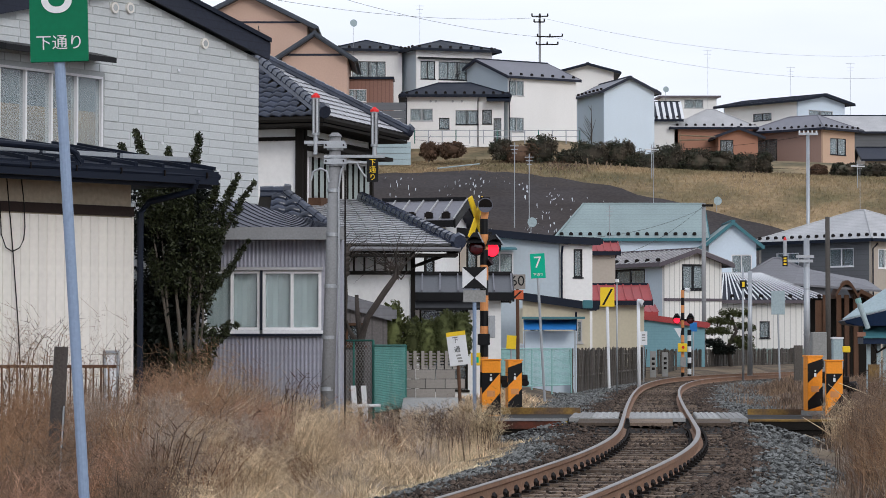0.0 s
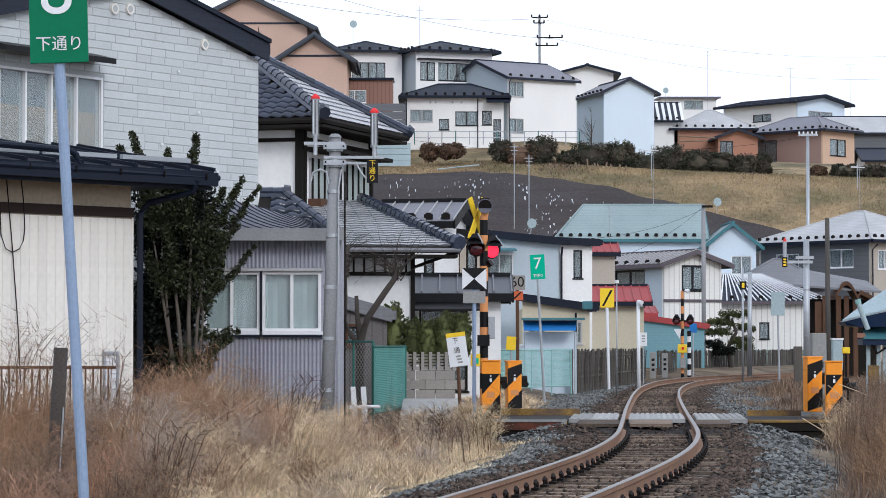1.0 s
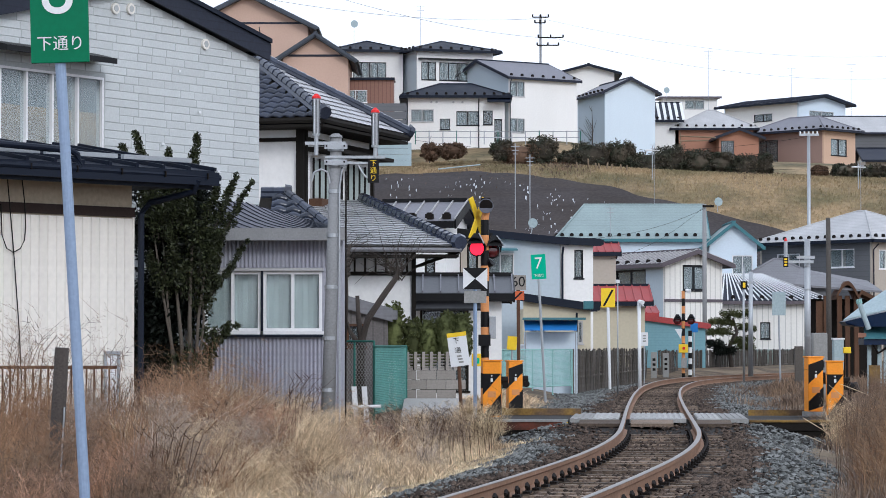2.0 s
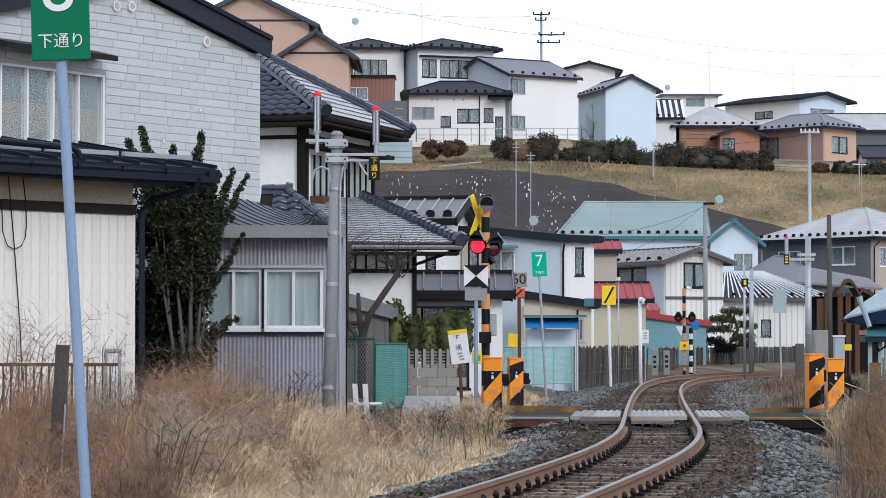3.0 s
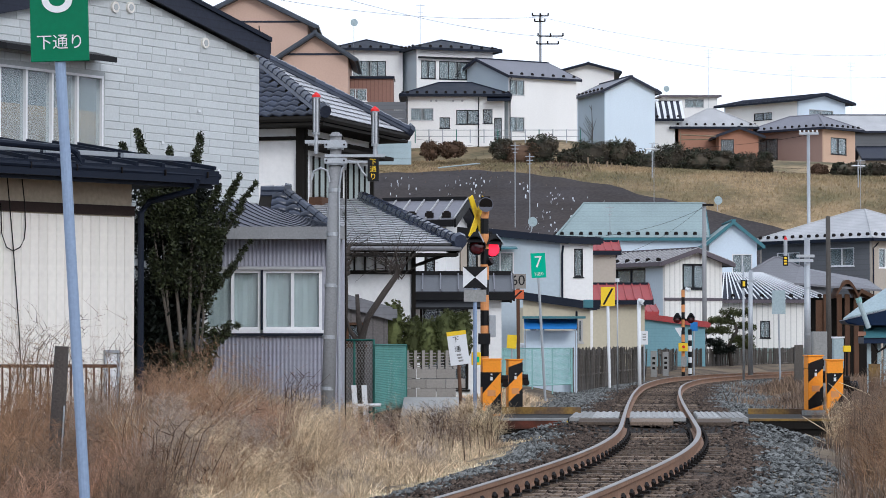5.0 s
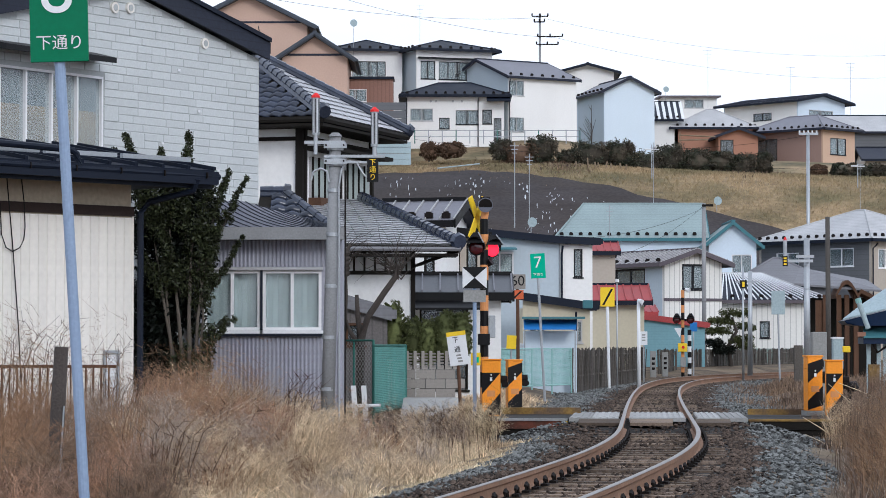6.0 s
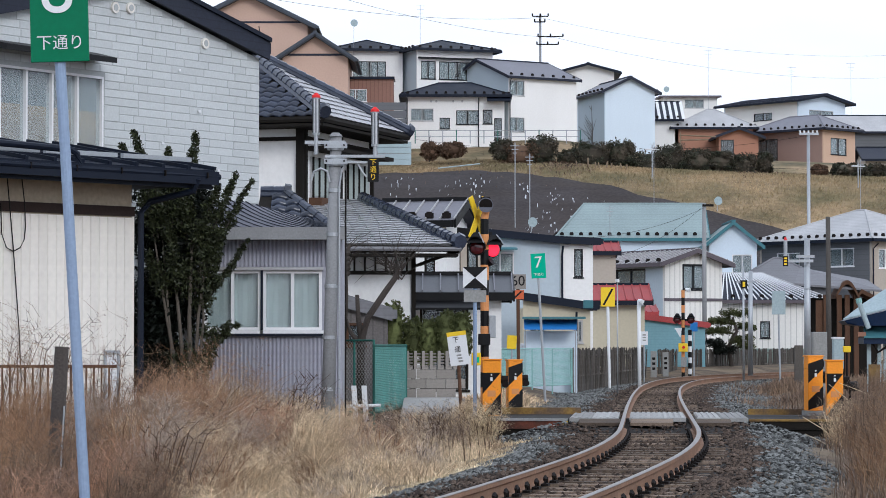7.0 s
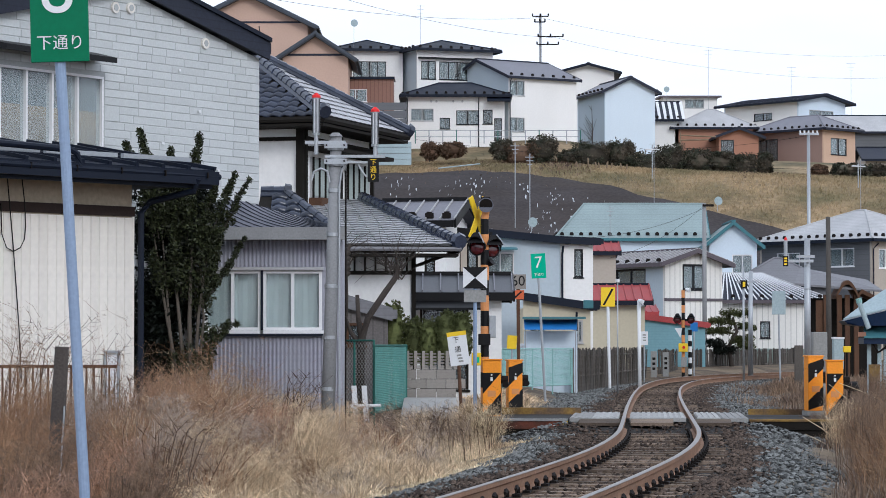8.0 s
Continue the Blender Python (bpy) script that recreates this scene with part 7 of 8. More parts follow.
def bare_tree():
    """Pruned garden tree without leaves."""
    ob = thing("bare_tree", "bare pruned garden tree with a leaning trunk", "tree", pose(-1.548, 53.76, -0.4))
    part("trunk", Shape().tube([(-0.043, 0, 0), (0, 0, 1.714), (0.129, -0.05, 2.144), (0.452, 0, 2.628), (0.645, 0, 2.896), (0.71, 0, 3.133)], [0.09, 0.08, 0.065, 0.06, 0.055, 0.045], 10), "bark", ob, smooth=True)
    part("limb", Shape().tube([(0, 0, 1.714), (-0.065, 0.1, 2.144), (-0.086, 0.1, 2.574)], [0.07, 0.05, 0.04], 8), "bark", ob, smooth=True)
    part("limb", Shape().tube([(-0.022, 0, 1.606), (-0.215, 0.05, 1.875), (-0.301, 0.05, 2.144)], [0.06, 0.04, 0.03], 8), "bark", ob, smooth=True)
    rnd = random.Random(3)
    for k in range(34):
        p = Vector((rnd.choice((0.71, 0.65, 0.54, 0.77)), 0, rnd.uniform(2.84, 3.16)))
        a = rnd.uniform(-1.5, 0.9)
        q = [p]
        for i in range(4):
            q.append(q[-1] + Vector((math.sin(a), rnd.uniform(-0.2, 0.2), math.cos(a))) * rnd.uniform(0.14, 0.26))
            a += rnd.uniform(-0.5, 0.5)
        part("twig", Shape().tube(q, [0.012, 0.008, 0.006, 0.004, 0.002], 5), "bark", ob)
    # second crown behind the pole
    part("limb", Shape().tube([(-0.323, 0.1, 1.875), (-0.301, 0.1, 2.574), (-0.323, 0.1, 3.273), (-0.215, 0.1, 3.542)], [0.05, 0.05, 0.045, 0.03], 8), "bark", ob, smooth=True)
    for k in range(16):
        p = Vector((rnd.uniform(-0.37, -0.19), 0.1, rnd.uniform(2.9, 3.54)))
        a = rnd.uniform(-0.9, 1.3)
        q = [p]
        for i in range(4):
            q.append(q[-1] + Vector((math.sin(a), rnd.uniform(-0.2, 0.2), math.cos(a))) * rnd.uniform(0.1, 0.2))
            a += rnd.uniform(-0.55, 0.55)
        part("twig", Shape().tube(q, [0.011, 0.008, 0.006, 0.004, 0.002], 5), "bark", ob)
    for k in range(5):
        zz = 3.35 - k * 0.097
        part("burl", Shape().tube([(-0.387, 0.08, zz - 0.04), (-0.312, 0.08, zz), (-0.215, 0.08, zz + 0.03)], [0.03, 0.07, 0.03], 7), "bark", ob)


bare_tree()


def pine():
    """Trained garden pine in flat tiers."""
    rs = np.random.RandomState(21)
    ob = thing("garden_pine", "trained garden pine with flat tiers of needles", "tree", pose(13.32, 131.58, -0.2))
    part("trunk", Shape().tube([(0.158, 0, 0), (0, 0, 1.367), (0.368, 0, 2.025), (0.158, 0, 2.683)], [0.12, 0.1, 0.08, 0.05], 9), "bark", ob, smooth=True)
    # two lower tiers take the leaf colour darkened for shade
    for px, pz, w, h, m in ((0.26, 2.87, 1.58, 0.42, "pine"), (-0.39, 2.50, 1.32, 0.42, "pine"), (-0.53, 2.08, 1.26, 0.47, "pine"), (0.74, 2.24, 1.05, 0.37, "pine"), (0.58, 1.68, 1.05, 0.37, "pine"), (-0.58, 1.47, 1.05, 0.63, "leaf_shade"), (0.74, 1.37, 0.68, 0.26, "pine"), (-0.26, 1.16, 1.05, 0.37, "leaf_shade")):
        sh = Shape()
        for i in range(18):
            leaves(sh, (px + rs.uniform(-0.42, 0.42) * w, rs.uniform(-0.35, 0.35), pz + rs.uniform(-0.3, 0.3) * h), 0.22, 70, 0.06, rs, (1, 1, 0.7))
        leaf_part("needle_tier", sh, m, ob)
        part("limb", Shape().tube([(0.2, 0, pz - 0.15), (px * 0.5 + 0.1, 0, pz - 0.1), (px, 0, pz)], [0.05, 0.035, 0.02], 6), "bark", ob)


pine()

# ---- hedges and shrubs on the crest ----
rs = np.random.RandomState(6)
for x, z, rx, rz, m, lab in ((4.228, 15.44, 0.805, 0.878, "hedge_far", "dark round shrub on the crest"),
                            (5.732, 15.03, 1.512, 1.22, "shrub_brown", "bare brown shrub on the crest"),
                            (7.154, 15.44, 1.159, 1.317, "hedge_far", "dark evergreen shrub on the crest"),
                            (9.187, 14.79, 1.008, 0.634, "hedge_far", "low dark shrub on the crest"),
                            (10.61, 15.03, 1.764, 1.463, "hedge_far", "broad dark evergreen shrub"),
                            (12.85, 15.20, 1.11, 1.22, "hedge_far", "dark evergreen shrub on the crest"),
                            (14.88, 14.30, 1.764, 1.512, "hedge_far", "broad dark evergreen shrub"),
                            (16.50, 14.79, 1.362, 1.463, "hedge_far", "dark evergreen shrub on the crest"),
                            (18.33, 14.63, 1.26, 1.073, "hedge_far", "clipped dark hedge on the crest"),
                            (19.96, 14.51, 1.26, 0.976, "hedge_far", "clipped dark hedge on the crest"),
                            (21.63, 14.22, 1.11, 1.22, "hedge_far", "clipped dark hedge on the crest"),
                            (23.21, 14.46, 0.606, 1.073, "hedge_far", "narrow dark shrub on the crest"),
                            (27.15, 13.81, 0.606, 0.537, "shrub_brown", "low brown shrub beside the house"),
                            (29.11, 13.90, 1.26, 0.634, "hedge_far", "low dark hedge beside the house"),
                            (30.93, 13.81, 1.26, 0.634, "hedge_far", "low dark hedge beside the house"),
                            (-0.976, 15.28, 0.654, 0.732, "shrub_brown", "bare brown shrub by the fence"),
                            (0.65, 15.36, 1.11, 0.683, "shrub_brown", "bare brown shrub by the fence"),
                            (11.22, 13.69, 3.024, 0.634, "shrub_brown", "low brown scrub under the shrubs"),
                            (8.171, 14.10, 1.26, 0.537, "shrub_brown", "low brown scrub under the shrubs")):
    hedge_ball(x, 203.25, z - 0.22 * rz, rx, rz * 0.82, m, lab, 3200, 0.1, min(1.0, rx * 0.8), "shrub")
# stakes under the shrubs
ob = thing("stake_fence", "leaning pale stakes below the shrubs", "fence", pose(8.64, 200.00, 0))
rnd = random.Random(9)
for i in range(13):
    xx, zz = -1.0 + i * 0.44 + rnd.uniform(-0.16, 0.16), rnd.uniform(13.93, 14.49)
    part("stake", Shape().tube([(xx + rnd.uniform(-0.3, 0.3), -0.3, zz - 1.4), (xx, 0, zz)], 0.06, 5), "bark_pale", ob)


# ---- bare saplings on the hill ----
def sapling(x, y, z, h, seed):
    rnd = random.Random(seed)
    ob = thing("bare_sapling", "thin bare sapling on the hilltop", "tree", pose(x, y, z))
    part("trunk", Shape().tube([(0, 0, 0), (0.05, 0, h * 0.5), (0, 0, h)], [0.06, 0.04, 0.015], 5), "bark", ob)
    for k in range(9):
        t = rnd.uniform(0.3, 0.95)
        a = rnd.choice((-1, 1)) * rnd.uniform(0.3, 0.9)
        L = h * 0.4 * (1.2 - t)
        part("twig", Shape().tube([(0.03, 0, h * t), (math.sin(a) * L * 0.5, 0, h * t + math.cos(a) * L * 0.5), (math.sin(a) * L, 0.1, h * t + math.cos(a) * L)], [0.03, 0.02, 0.008], 4), "bark", ob)


for x, y, h, seed in ((11.23, 212.77, 3.404, 1048), (-0.992, 206.61, 1.653, 760), (13.17, 208.33, 1.167, 1100)):
    sapling(x, y, ground_z(x, y) - 0.05, h + 0.5, seed)


# ---- dead grass ----
def blades(n, area, h_fn, width, lean, rs, z_fn=None):
    """Curved tapering stems: places from area(n), heights from h_fn."""
    x, y = area(n)
    z = np.array([ground_z(a, b) for a, b in zip(x, y)]) - 0.03
    h = h_fn(x, y) * (0.3 + 0.85 * rs.rand(n) ** 0.8)
    a = rs.uniform(0, 2 * np.pi, n)
    l = lean * 1.5 * rs.rand(n) ** 1.5 * h
    dx, dy = np.cos(a) * l + 0.05 * h, np.sin(a) * l
    w = width * (0.6 + 1.6 * rs.rand(n) ** 4)
    wa = rs.uniform(-0.6, 0.6, n)
    wx, wy = np.cos(wa) * w, np.sin(wa) * w
    rows = []
    for t, k in ((0, 1.0), (0.4, 0.85), (0.75, 0.6)):
        c = np.stack([x + dx * t * t, y + dy * t * t, z + h * t * (1 - 0.12 * t)], 1)
        o = np.stack([wx * k, wy * k, 0 * wx], 1)
        rows += [c - o, c + o]
    rows.append(np.stack([x + dx, y + dy, z + h * 0.9], 1))
    v = np.stack(rows, 1).reshape(-1, 3)
    b = 7 * np.arange(n)
    f = []
    for i in b.tolist():
        f += [(i, i + 1, i + 3, i + 2), (i + 2, i + 3, i + 5, i + 4), (i + 4, i + 5, i + 6)]
    return v, f


def grass(name, label, n, area, h_fn, width, lean, material, seed):
    rs = np.random.RandomState(seed)
    v, f = blades(n, lambda k: area(k, rs), h_fn, width, lean, rs)
    me = bpy.data.meshes.new(name)
    me.from_pydata(v.tolist(), [], f)
    me.materials.append(M[material])
    return tagged(new(name, me), label, "grass", kind="stuff")


def left_bank(n, rs, y0=20.5, y1=42.0, edge=2.3, lo=-0.175):
    y = y0 + (y1 - y0) * rs.rand(n)
    c = np.interp(y, LINE_Y, LINE_X)
    a, b = lo * y, c - edge
    return a + (b - a) * rs.rand(n), y


def left_high(x, y):
    """Taller towards the houses, short along the ballast."""
    d = np.interp(y, LINE_Y, LINE_X) - 2.2 - x
    patch = np.array([noise.noise((a * 0.8, b * 0.35, 2)) + 0.7 * noise.noise((a * 2.6, b * 1.1, 5)) for a, b in zip(x, y)])
    far = np.clip((y - 21) / 16, 0, 1)
    return np.clip(0.16 + 0.25 * d, 0.12, 0.55 + 0.42 * far) * np.clip(0.85 + 0.8 * patch, 0.3, 1.6)


def clumped(area, count, spread):
    """Stems gathered round so many tufts, with bare gaps between them."""
    def places(n, rs):
        cx, cy = area(count, rs)
        k = (rs.rand(n) ** 1.4 * count).astype(int)
        r = spread * (0.5 + rs.rand(count))[k]
        return cx[k] + r * rs.normal(size=n), cy[k] + 1.6 * r * rs.normal(size=n)
    return places


def by_house(n, rs):
    y = 21 + 19 * rs.rand(n)
    return (-0.178 + 0.075 * rs.rand(n)) * y, y


grass("dead_grass", "tall dead straw-coloured grass on the bank", 44000, clumped(lambda n, rs: left_bank(n, rs, 20.5, 43, 2.4, -0.112), 250, 0.12), left_high, 0.0045, 0.8, "blade", 1)
grass("dead_weeds", "grey-brown dead weeds on the bank", 24000, clumped(lambda n, rs: left_bank(n, rs, 22, 42, 2.8, -0.118), 110, 0.13), lambda x, y: left_high(x, y) * 1.05, 0.0045, 0.8, "blade_grey", 11)
grass("dead_weeds", "umber dead weeds near the houses", 26000, clumped(by_house, 90, 0.15), lambda x, y: left_high(x, y) * 0.95, 0.0045, 0.8, "blade_umber", 12)
grass("dead_weeds", "reddish-brown dead weed stalks on the bank", 20000, clumped(lambda n, rs: left_bank(n, rs, 26, 42, 3.4), 90, 0.13), lambda x, y: left_high(x, y) * 1.15, 0.0045, 0.7, "blade_rust", 2)
grass("pale_straw", "short pale straw beside the ballast", 28000, clumped(lambda n, rs: left_bank(n, rs, 20.5, 45, 2.1, -0.095), 330, 0.13), lambda x, y: np.clip(left_high(x, y) * 0.6, 0.1, 0.5), 0.006, 0.8, "blade_pale", 3)


def right_bank(n, rs):
    y = 26 + 19 * rs.rand(n)
    a, b = np.maximum(np.interp(y, LINE_Y, LINE_X) + 2.6, 0.132 * y), 0.17 * y
    return a + (b - a) * rs.rand(n) ** 0.7, y


def right_high(x, y):
    d = np.clip((x / y - 0.125) / 0.03, 0, 1.2)
    return 0.1 + 0.6 * d


grass("dead_weeds", "reddish-brown dead weeds beside the railway", 8000, clumped(right_bank, 120, 0.14), right_high, 0.005, 0.5, "blade_umber", 4)
grass("dead_grass", "dead straw-coloured grass beside the railway", 3500, clumped(right_bank, 60, 0.14), lambda x, y: right_high(x, y) * 0.7, 0.0045, 0.7, "blade_grey", 5)


def beyond(n, rs):
    y = 53 + 45 * rs.rand(n)
    c = np.interp(y, LINE_Y, LINE_X)
    return c + 2.6 + 6.5 * rs.rand(n), y


grass("dead_grass", "dead grass inside the curve beyond the crossing", 13000, clumped(beyond, 150, 0.35), lambda x, y: 0.36 + 0 * x, 0.009, 0.6, "blade_umber", 6)
grass("dead_grass", "dry grass along the far fence", 7000, lambda n, rs: ((lambda y: (np.interp(y, LINE_Y, LINE_X) - 2.7 - 1.6 * rs.rand(n), y))(52 + 22 * rs.rand(n))), lambda x, y: 0.22 + 0 * x, 0.009, 0.7, "blade", 7)


def hill_area(n, rs):
    y = 172 + 36 * rs.rand(n)
    x = -10 + 50 * rs.rand(n)
    top = np.where(x < 3, 198.5, 198.5 - (x - 3) * 0.66)
    keep = y > top
    return x, np.where(keep, y, 199 + 9 * rs.rand(n))


grass("hillside_grass", "rough dry grass on the hillside", 60000, hill_area, lambda x, y: 0.22 + 0 * x, 0.02, 0.9, "hill_blade", 8)
grass("hillside_grass", "brown dry grass on the hillside", 22000, hill_area, lambda x, y: 0.25 + 0 * x, 0.02, 0.9, "hill_blade", 9)
grass("hillside_scrub", "dark brown scrub in patches on the hillside", 3000, clumped(hill_area, 14, 1.4), lambda x, y: 0.35 + 0 * x, 0.02, 0.9, "blade_umber", 13)


def scrub(label, n, area, h_fn, material, seed, fine=0.14):
    """Dry branching weeds, too many to count."""
    rs = np.random.RandomState(seed)
    x, y = area(n, rs)
    h = h_fn(x, y) * rs.uniform(0.6, 1.2, n)
    v, f = [], []
    for a, b, c in zip(x.tolist(), y.tolist(), h.tolist()):
        z = ground_z(a, b)
        an = rs.uniform(0, 6.28)
        lx, ly = 0.45 * c * math.cos(an) * rs.rand(), 0.45 * c * math.sin(an) * rs.rand()
        pts = [(a + lx * t * t, b + ly * t * t, z + c * t) for t in (0, 0.5, 1.0)]
        k = len(v)
        w = 0.004
        v += [(pts[0][0] - w, *pts[0][1:]), (pts[0][0] + w, *pts[0][1:]), (pts[1][0] + w * 0.7, *pts[1][1:]), (pts[1][0] - w * 0.7, *pts[1][1:]), pts[2]]
        f += [(k, k + 1, k + 2, k + 3), (k + 3, k + 2, k + 4)]
        for j in range(11):
            t = rs.uniform(0.35, 1.0)
            px, py, pz = a + lx * t * t, b + ly * t * t, z + c * t
            g = rs.uniform(0, 6.28)
            e = fine * rs.uniform(0.4, 1.5) * (1.3 - 0.6 * t)
            ex, ey, ez = px + e * math.cos(g), py + e * math.sin(g), pz + e * rs.uniform(-0.1, 1.0)
            k = len(v)
            v += [(px, py, pz), (px + 0.003, py, pz + 0.003), (ex, ey, ez)]
            f.append((k, k + 1, k + 2))
            for q in range(2):
                k = len(v)
                u = rs.uniform(0.4, 0.9)
                sx, sy, sz = px + (ex - px) * u, py + (ey - py) * u, pz + (ez - pz) * u
                v += [(sx, sy, sz), (sx + 0.003, sy, sz + 0.002), (sx + rs.normal() * e * 0.4, sy + rs.normal() * e * 0.4, sz + e * rs.uniform(0, 0.6))]
                f.append((k, k + 1, k + 2))
    me = bpy.data.meshes.new("dead_scrub")
    me.from_pydata(v, [], f)
    me.materials.append(M[material])
    return tagged(new("dead_scrub", me), label, "grass", kind="stuff")


scrub("branching reddish dead weeds on the bank", 1800, lambda n, rs: left_bank(n, rs, 27, 41.5, 3.6), lambda x, y: left_high(x, y) * 1.15, "blade_red", 31)
scrub("branching grey-brown dead weeds on the bank", 1300, lambda n, rs: left_bank(n, rs, 25, 43.5, 2.6, -0.1), lambda x, y: left_high(x, y) * 1.1, "blade", 32)
scrub("dark bare twigs beside the crossing", 130, lambda n, rs: (lambda y: ((-0.042 + 0.062 * rs.rand(n)) * y, y))(38 + 7 * rs.rand(n)), lambda x, y: 0.75 + 0 * x, "twig", 33, 0.2)
scrub("branching reddish dead weeds beside the track", 900, right_bank, lambda x, y: right_high(x, y) * 1.25, "weed_dark", 34)


scrub("dark reddish dead weeds near the houses", 2600, lambda n, rs: (lambda y: ((-0.178 + 0.085 * rs.rand(n)) * y, y))(22 + 17 * rs.rand(n)), lambda x, y: np.clip(0.55 + 0.03 * (y - 22), 0.5, 1.15) * np.array([0.85 + 0.5 * noise.noise((a, b * 0.5, 5)) for a, b in zip(x, y)]), "weed_dark", 35, 0.16)
scrub("dark reddish dead weeds below the annex", 1500, lambda n, rs: (lambda y: ((-0.095 + 0.05 * rs.rand(n)) * y, y))(29 + 12 * rs.rand(n)), lambda x, y: left_high(x, y) * 1.1, "weed_dark", 36, 0.16)


def weed_plume(name_label, x, y, h, seed, n=240, material="blade_red", spread=0.3):
    """A bushy dead weed that rocks in the wind: bending stems with feathery side shoots."""
    rs = np.random.RandomState(seed)
    z = ground_z(x, y)
    ob = thing("weed_tuft", name_label, "grass", pose(x, y, z), group="wind-blown weed tufts")
    st = Shape()
    bare = material == "twig"
    w = 0.006 if bare else 0.003
    for k in range(n):
        a = rs.uniform(0, 2 * np.pi)
        r = 0.05 + spread * rs.rand()
        hh = h * rs.uniform(0.5, 1.05)
        bx, by = 0.12 * rs.normal(), 0.12 * rs.normal()
        nod = 0.12 * hh
        q = [(bx, by, 0), (bx + r * 0.3 * math.cos(a), by + r * 0.3 * math.sin(a), hh * 0.5), (bx + r * 0.8 * math.cos(a) + 0.5 * nod, by + r * 0.8 * math.sin(a), hh * 0.88), (bx + r * math.cos(a) + 1.3 * nod, by + r * math.sin(a), hh)]
        for (p0, p1), u in zip(zip(q[:-1], q[1:]), (1.0, 0.8, 0.5)):
            st.add([(p0[0] - w * u, p0[1], p0[2]), (p0[0] + w * u, p0[1], p0[2]), (p1[0] + w * u * 0.6, p1[1], p1[2]), (p1[0] - w * u * 0.6, p1[1], p1[2])], [(0, 1, 2, 3)])
        for j in range(7 if bare else 13):
            t = rs.uniform(0.05, 1.0)
            lo, hi, f = (q[1], q[2], t / 0.6) if t < 0.6 else (q[2], q[3], (t - 0.6) / 0.4)
            px, py, pz = (lo[i] + (hi[i] - lo[i]) * f for i in range(3))
            b = rs.uniform(0, 2 * np.pi)
            e = (0.16 if bare else 0.1) * rs.uniform(0.4, 1.3)
            st.add([(px, py, pz), (px + w * 1.1, py, pz + w), (px + e * math.cos(b) + 0.3 * e, py + e * math.sin(b), pz + e * rs.uniform(0.1, 0.9))], [(0, 1, 2)])
    leaf_part("weed_crown", st, material, ob)["kind"] = "stuff"
    return ob


scrub("tall thin reddish weeds before the cream wall", 110, lambda n, rs: (lambda y: ((-0.172 + 0.06 * rs.rand(n)) * y, y))(27 + 6 * rs.rand(n)), lambda x, y: 1.75 + 0 * x, "weed_dark", 37, 0.3)
scrub("tall pale stems beside the crossing", 160, lambda n, rs: (lambda y: ((-0.05 + 0.06 * rs.rand(n)) * y, y))(39 + 6 * rs.rand(n)), lambda x, y: 0.7 + 0 * x, "blade_grey", 38, 0.15)
for x, y, z, dx, dz in ((6.33, 45.0, -0.34, -0.62, 0.42), (6.7, 45.2, 0.1, -0.55, 0.5), (7.05, 45.1, 0.3, -0.75, 0.32), (6.2, 44.6, -0.44, -0.5, 0.26), (6.75, 44.8, -0.05, -0.6, 0.12)):
    ob = thing("fallen_stalk", "long pale dead stalk leaning over the barrier", "stalk", pose(x, y, z))
    part("stem", Shape().tube([(0.25, 0.1, -0.25), (0, 0, 0), (dx * 0.5, -0.05, dz * 0.56), (dx, -0.1, dz)], [0.009, 0.008, 0.007, 0.004], 5), "blade_pale", ob)
ob = thing("marker_post", "rusty yellow striped post hidden in weeds", "post", pose(7.2, 47.2, -0.3))
for k in range(4):
    part("band", Shape().box(-0.09, 0.09, -0.05, 0.05, 0.3 * k, 0.3 * k + 0.296), "worn_yellow" if k % 2 else "timber_brown", ob)


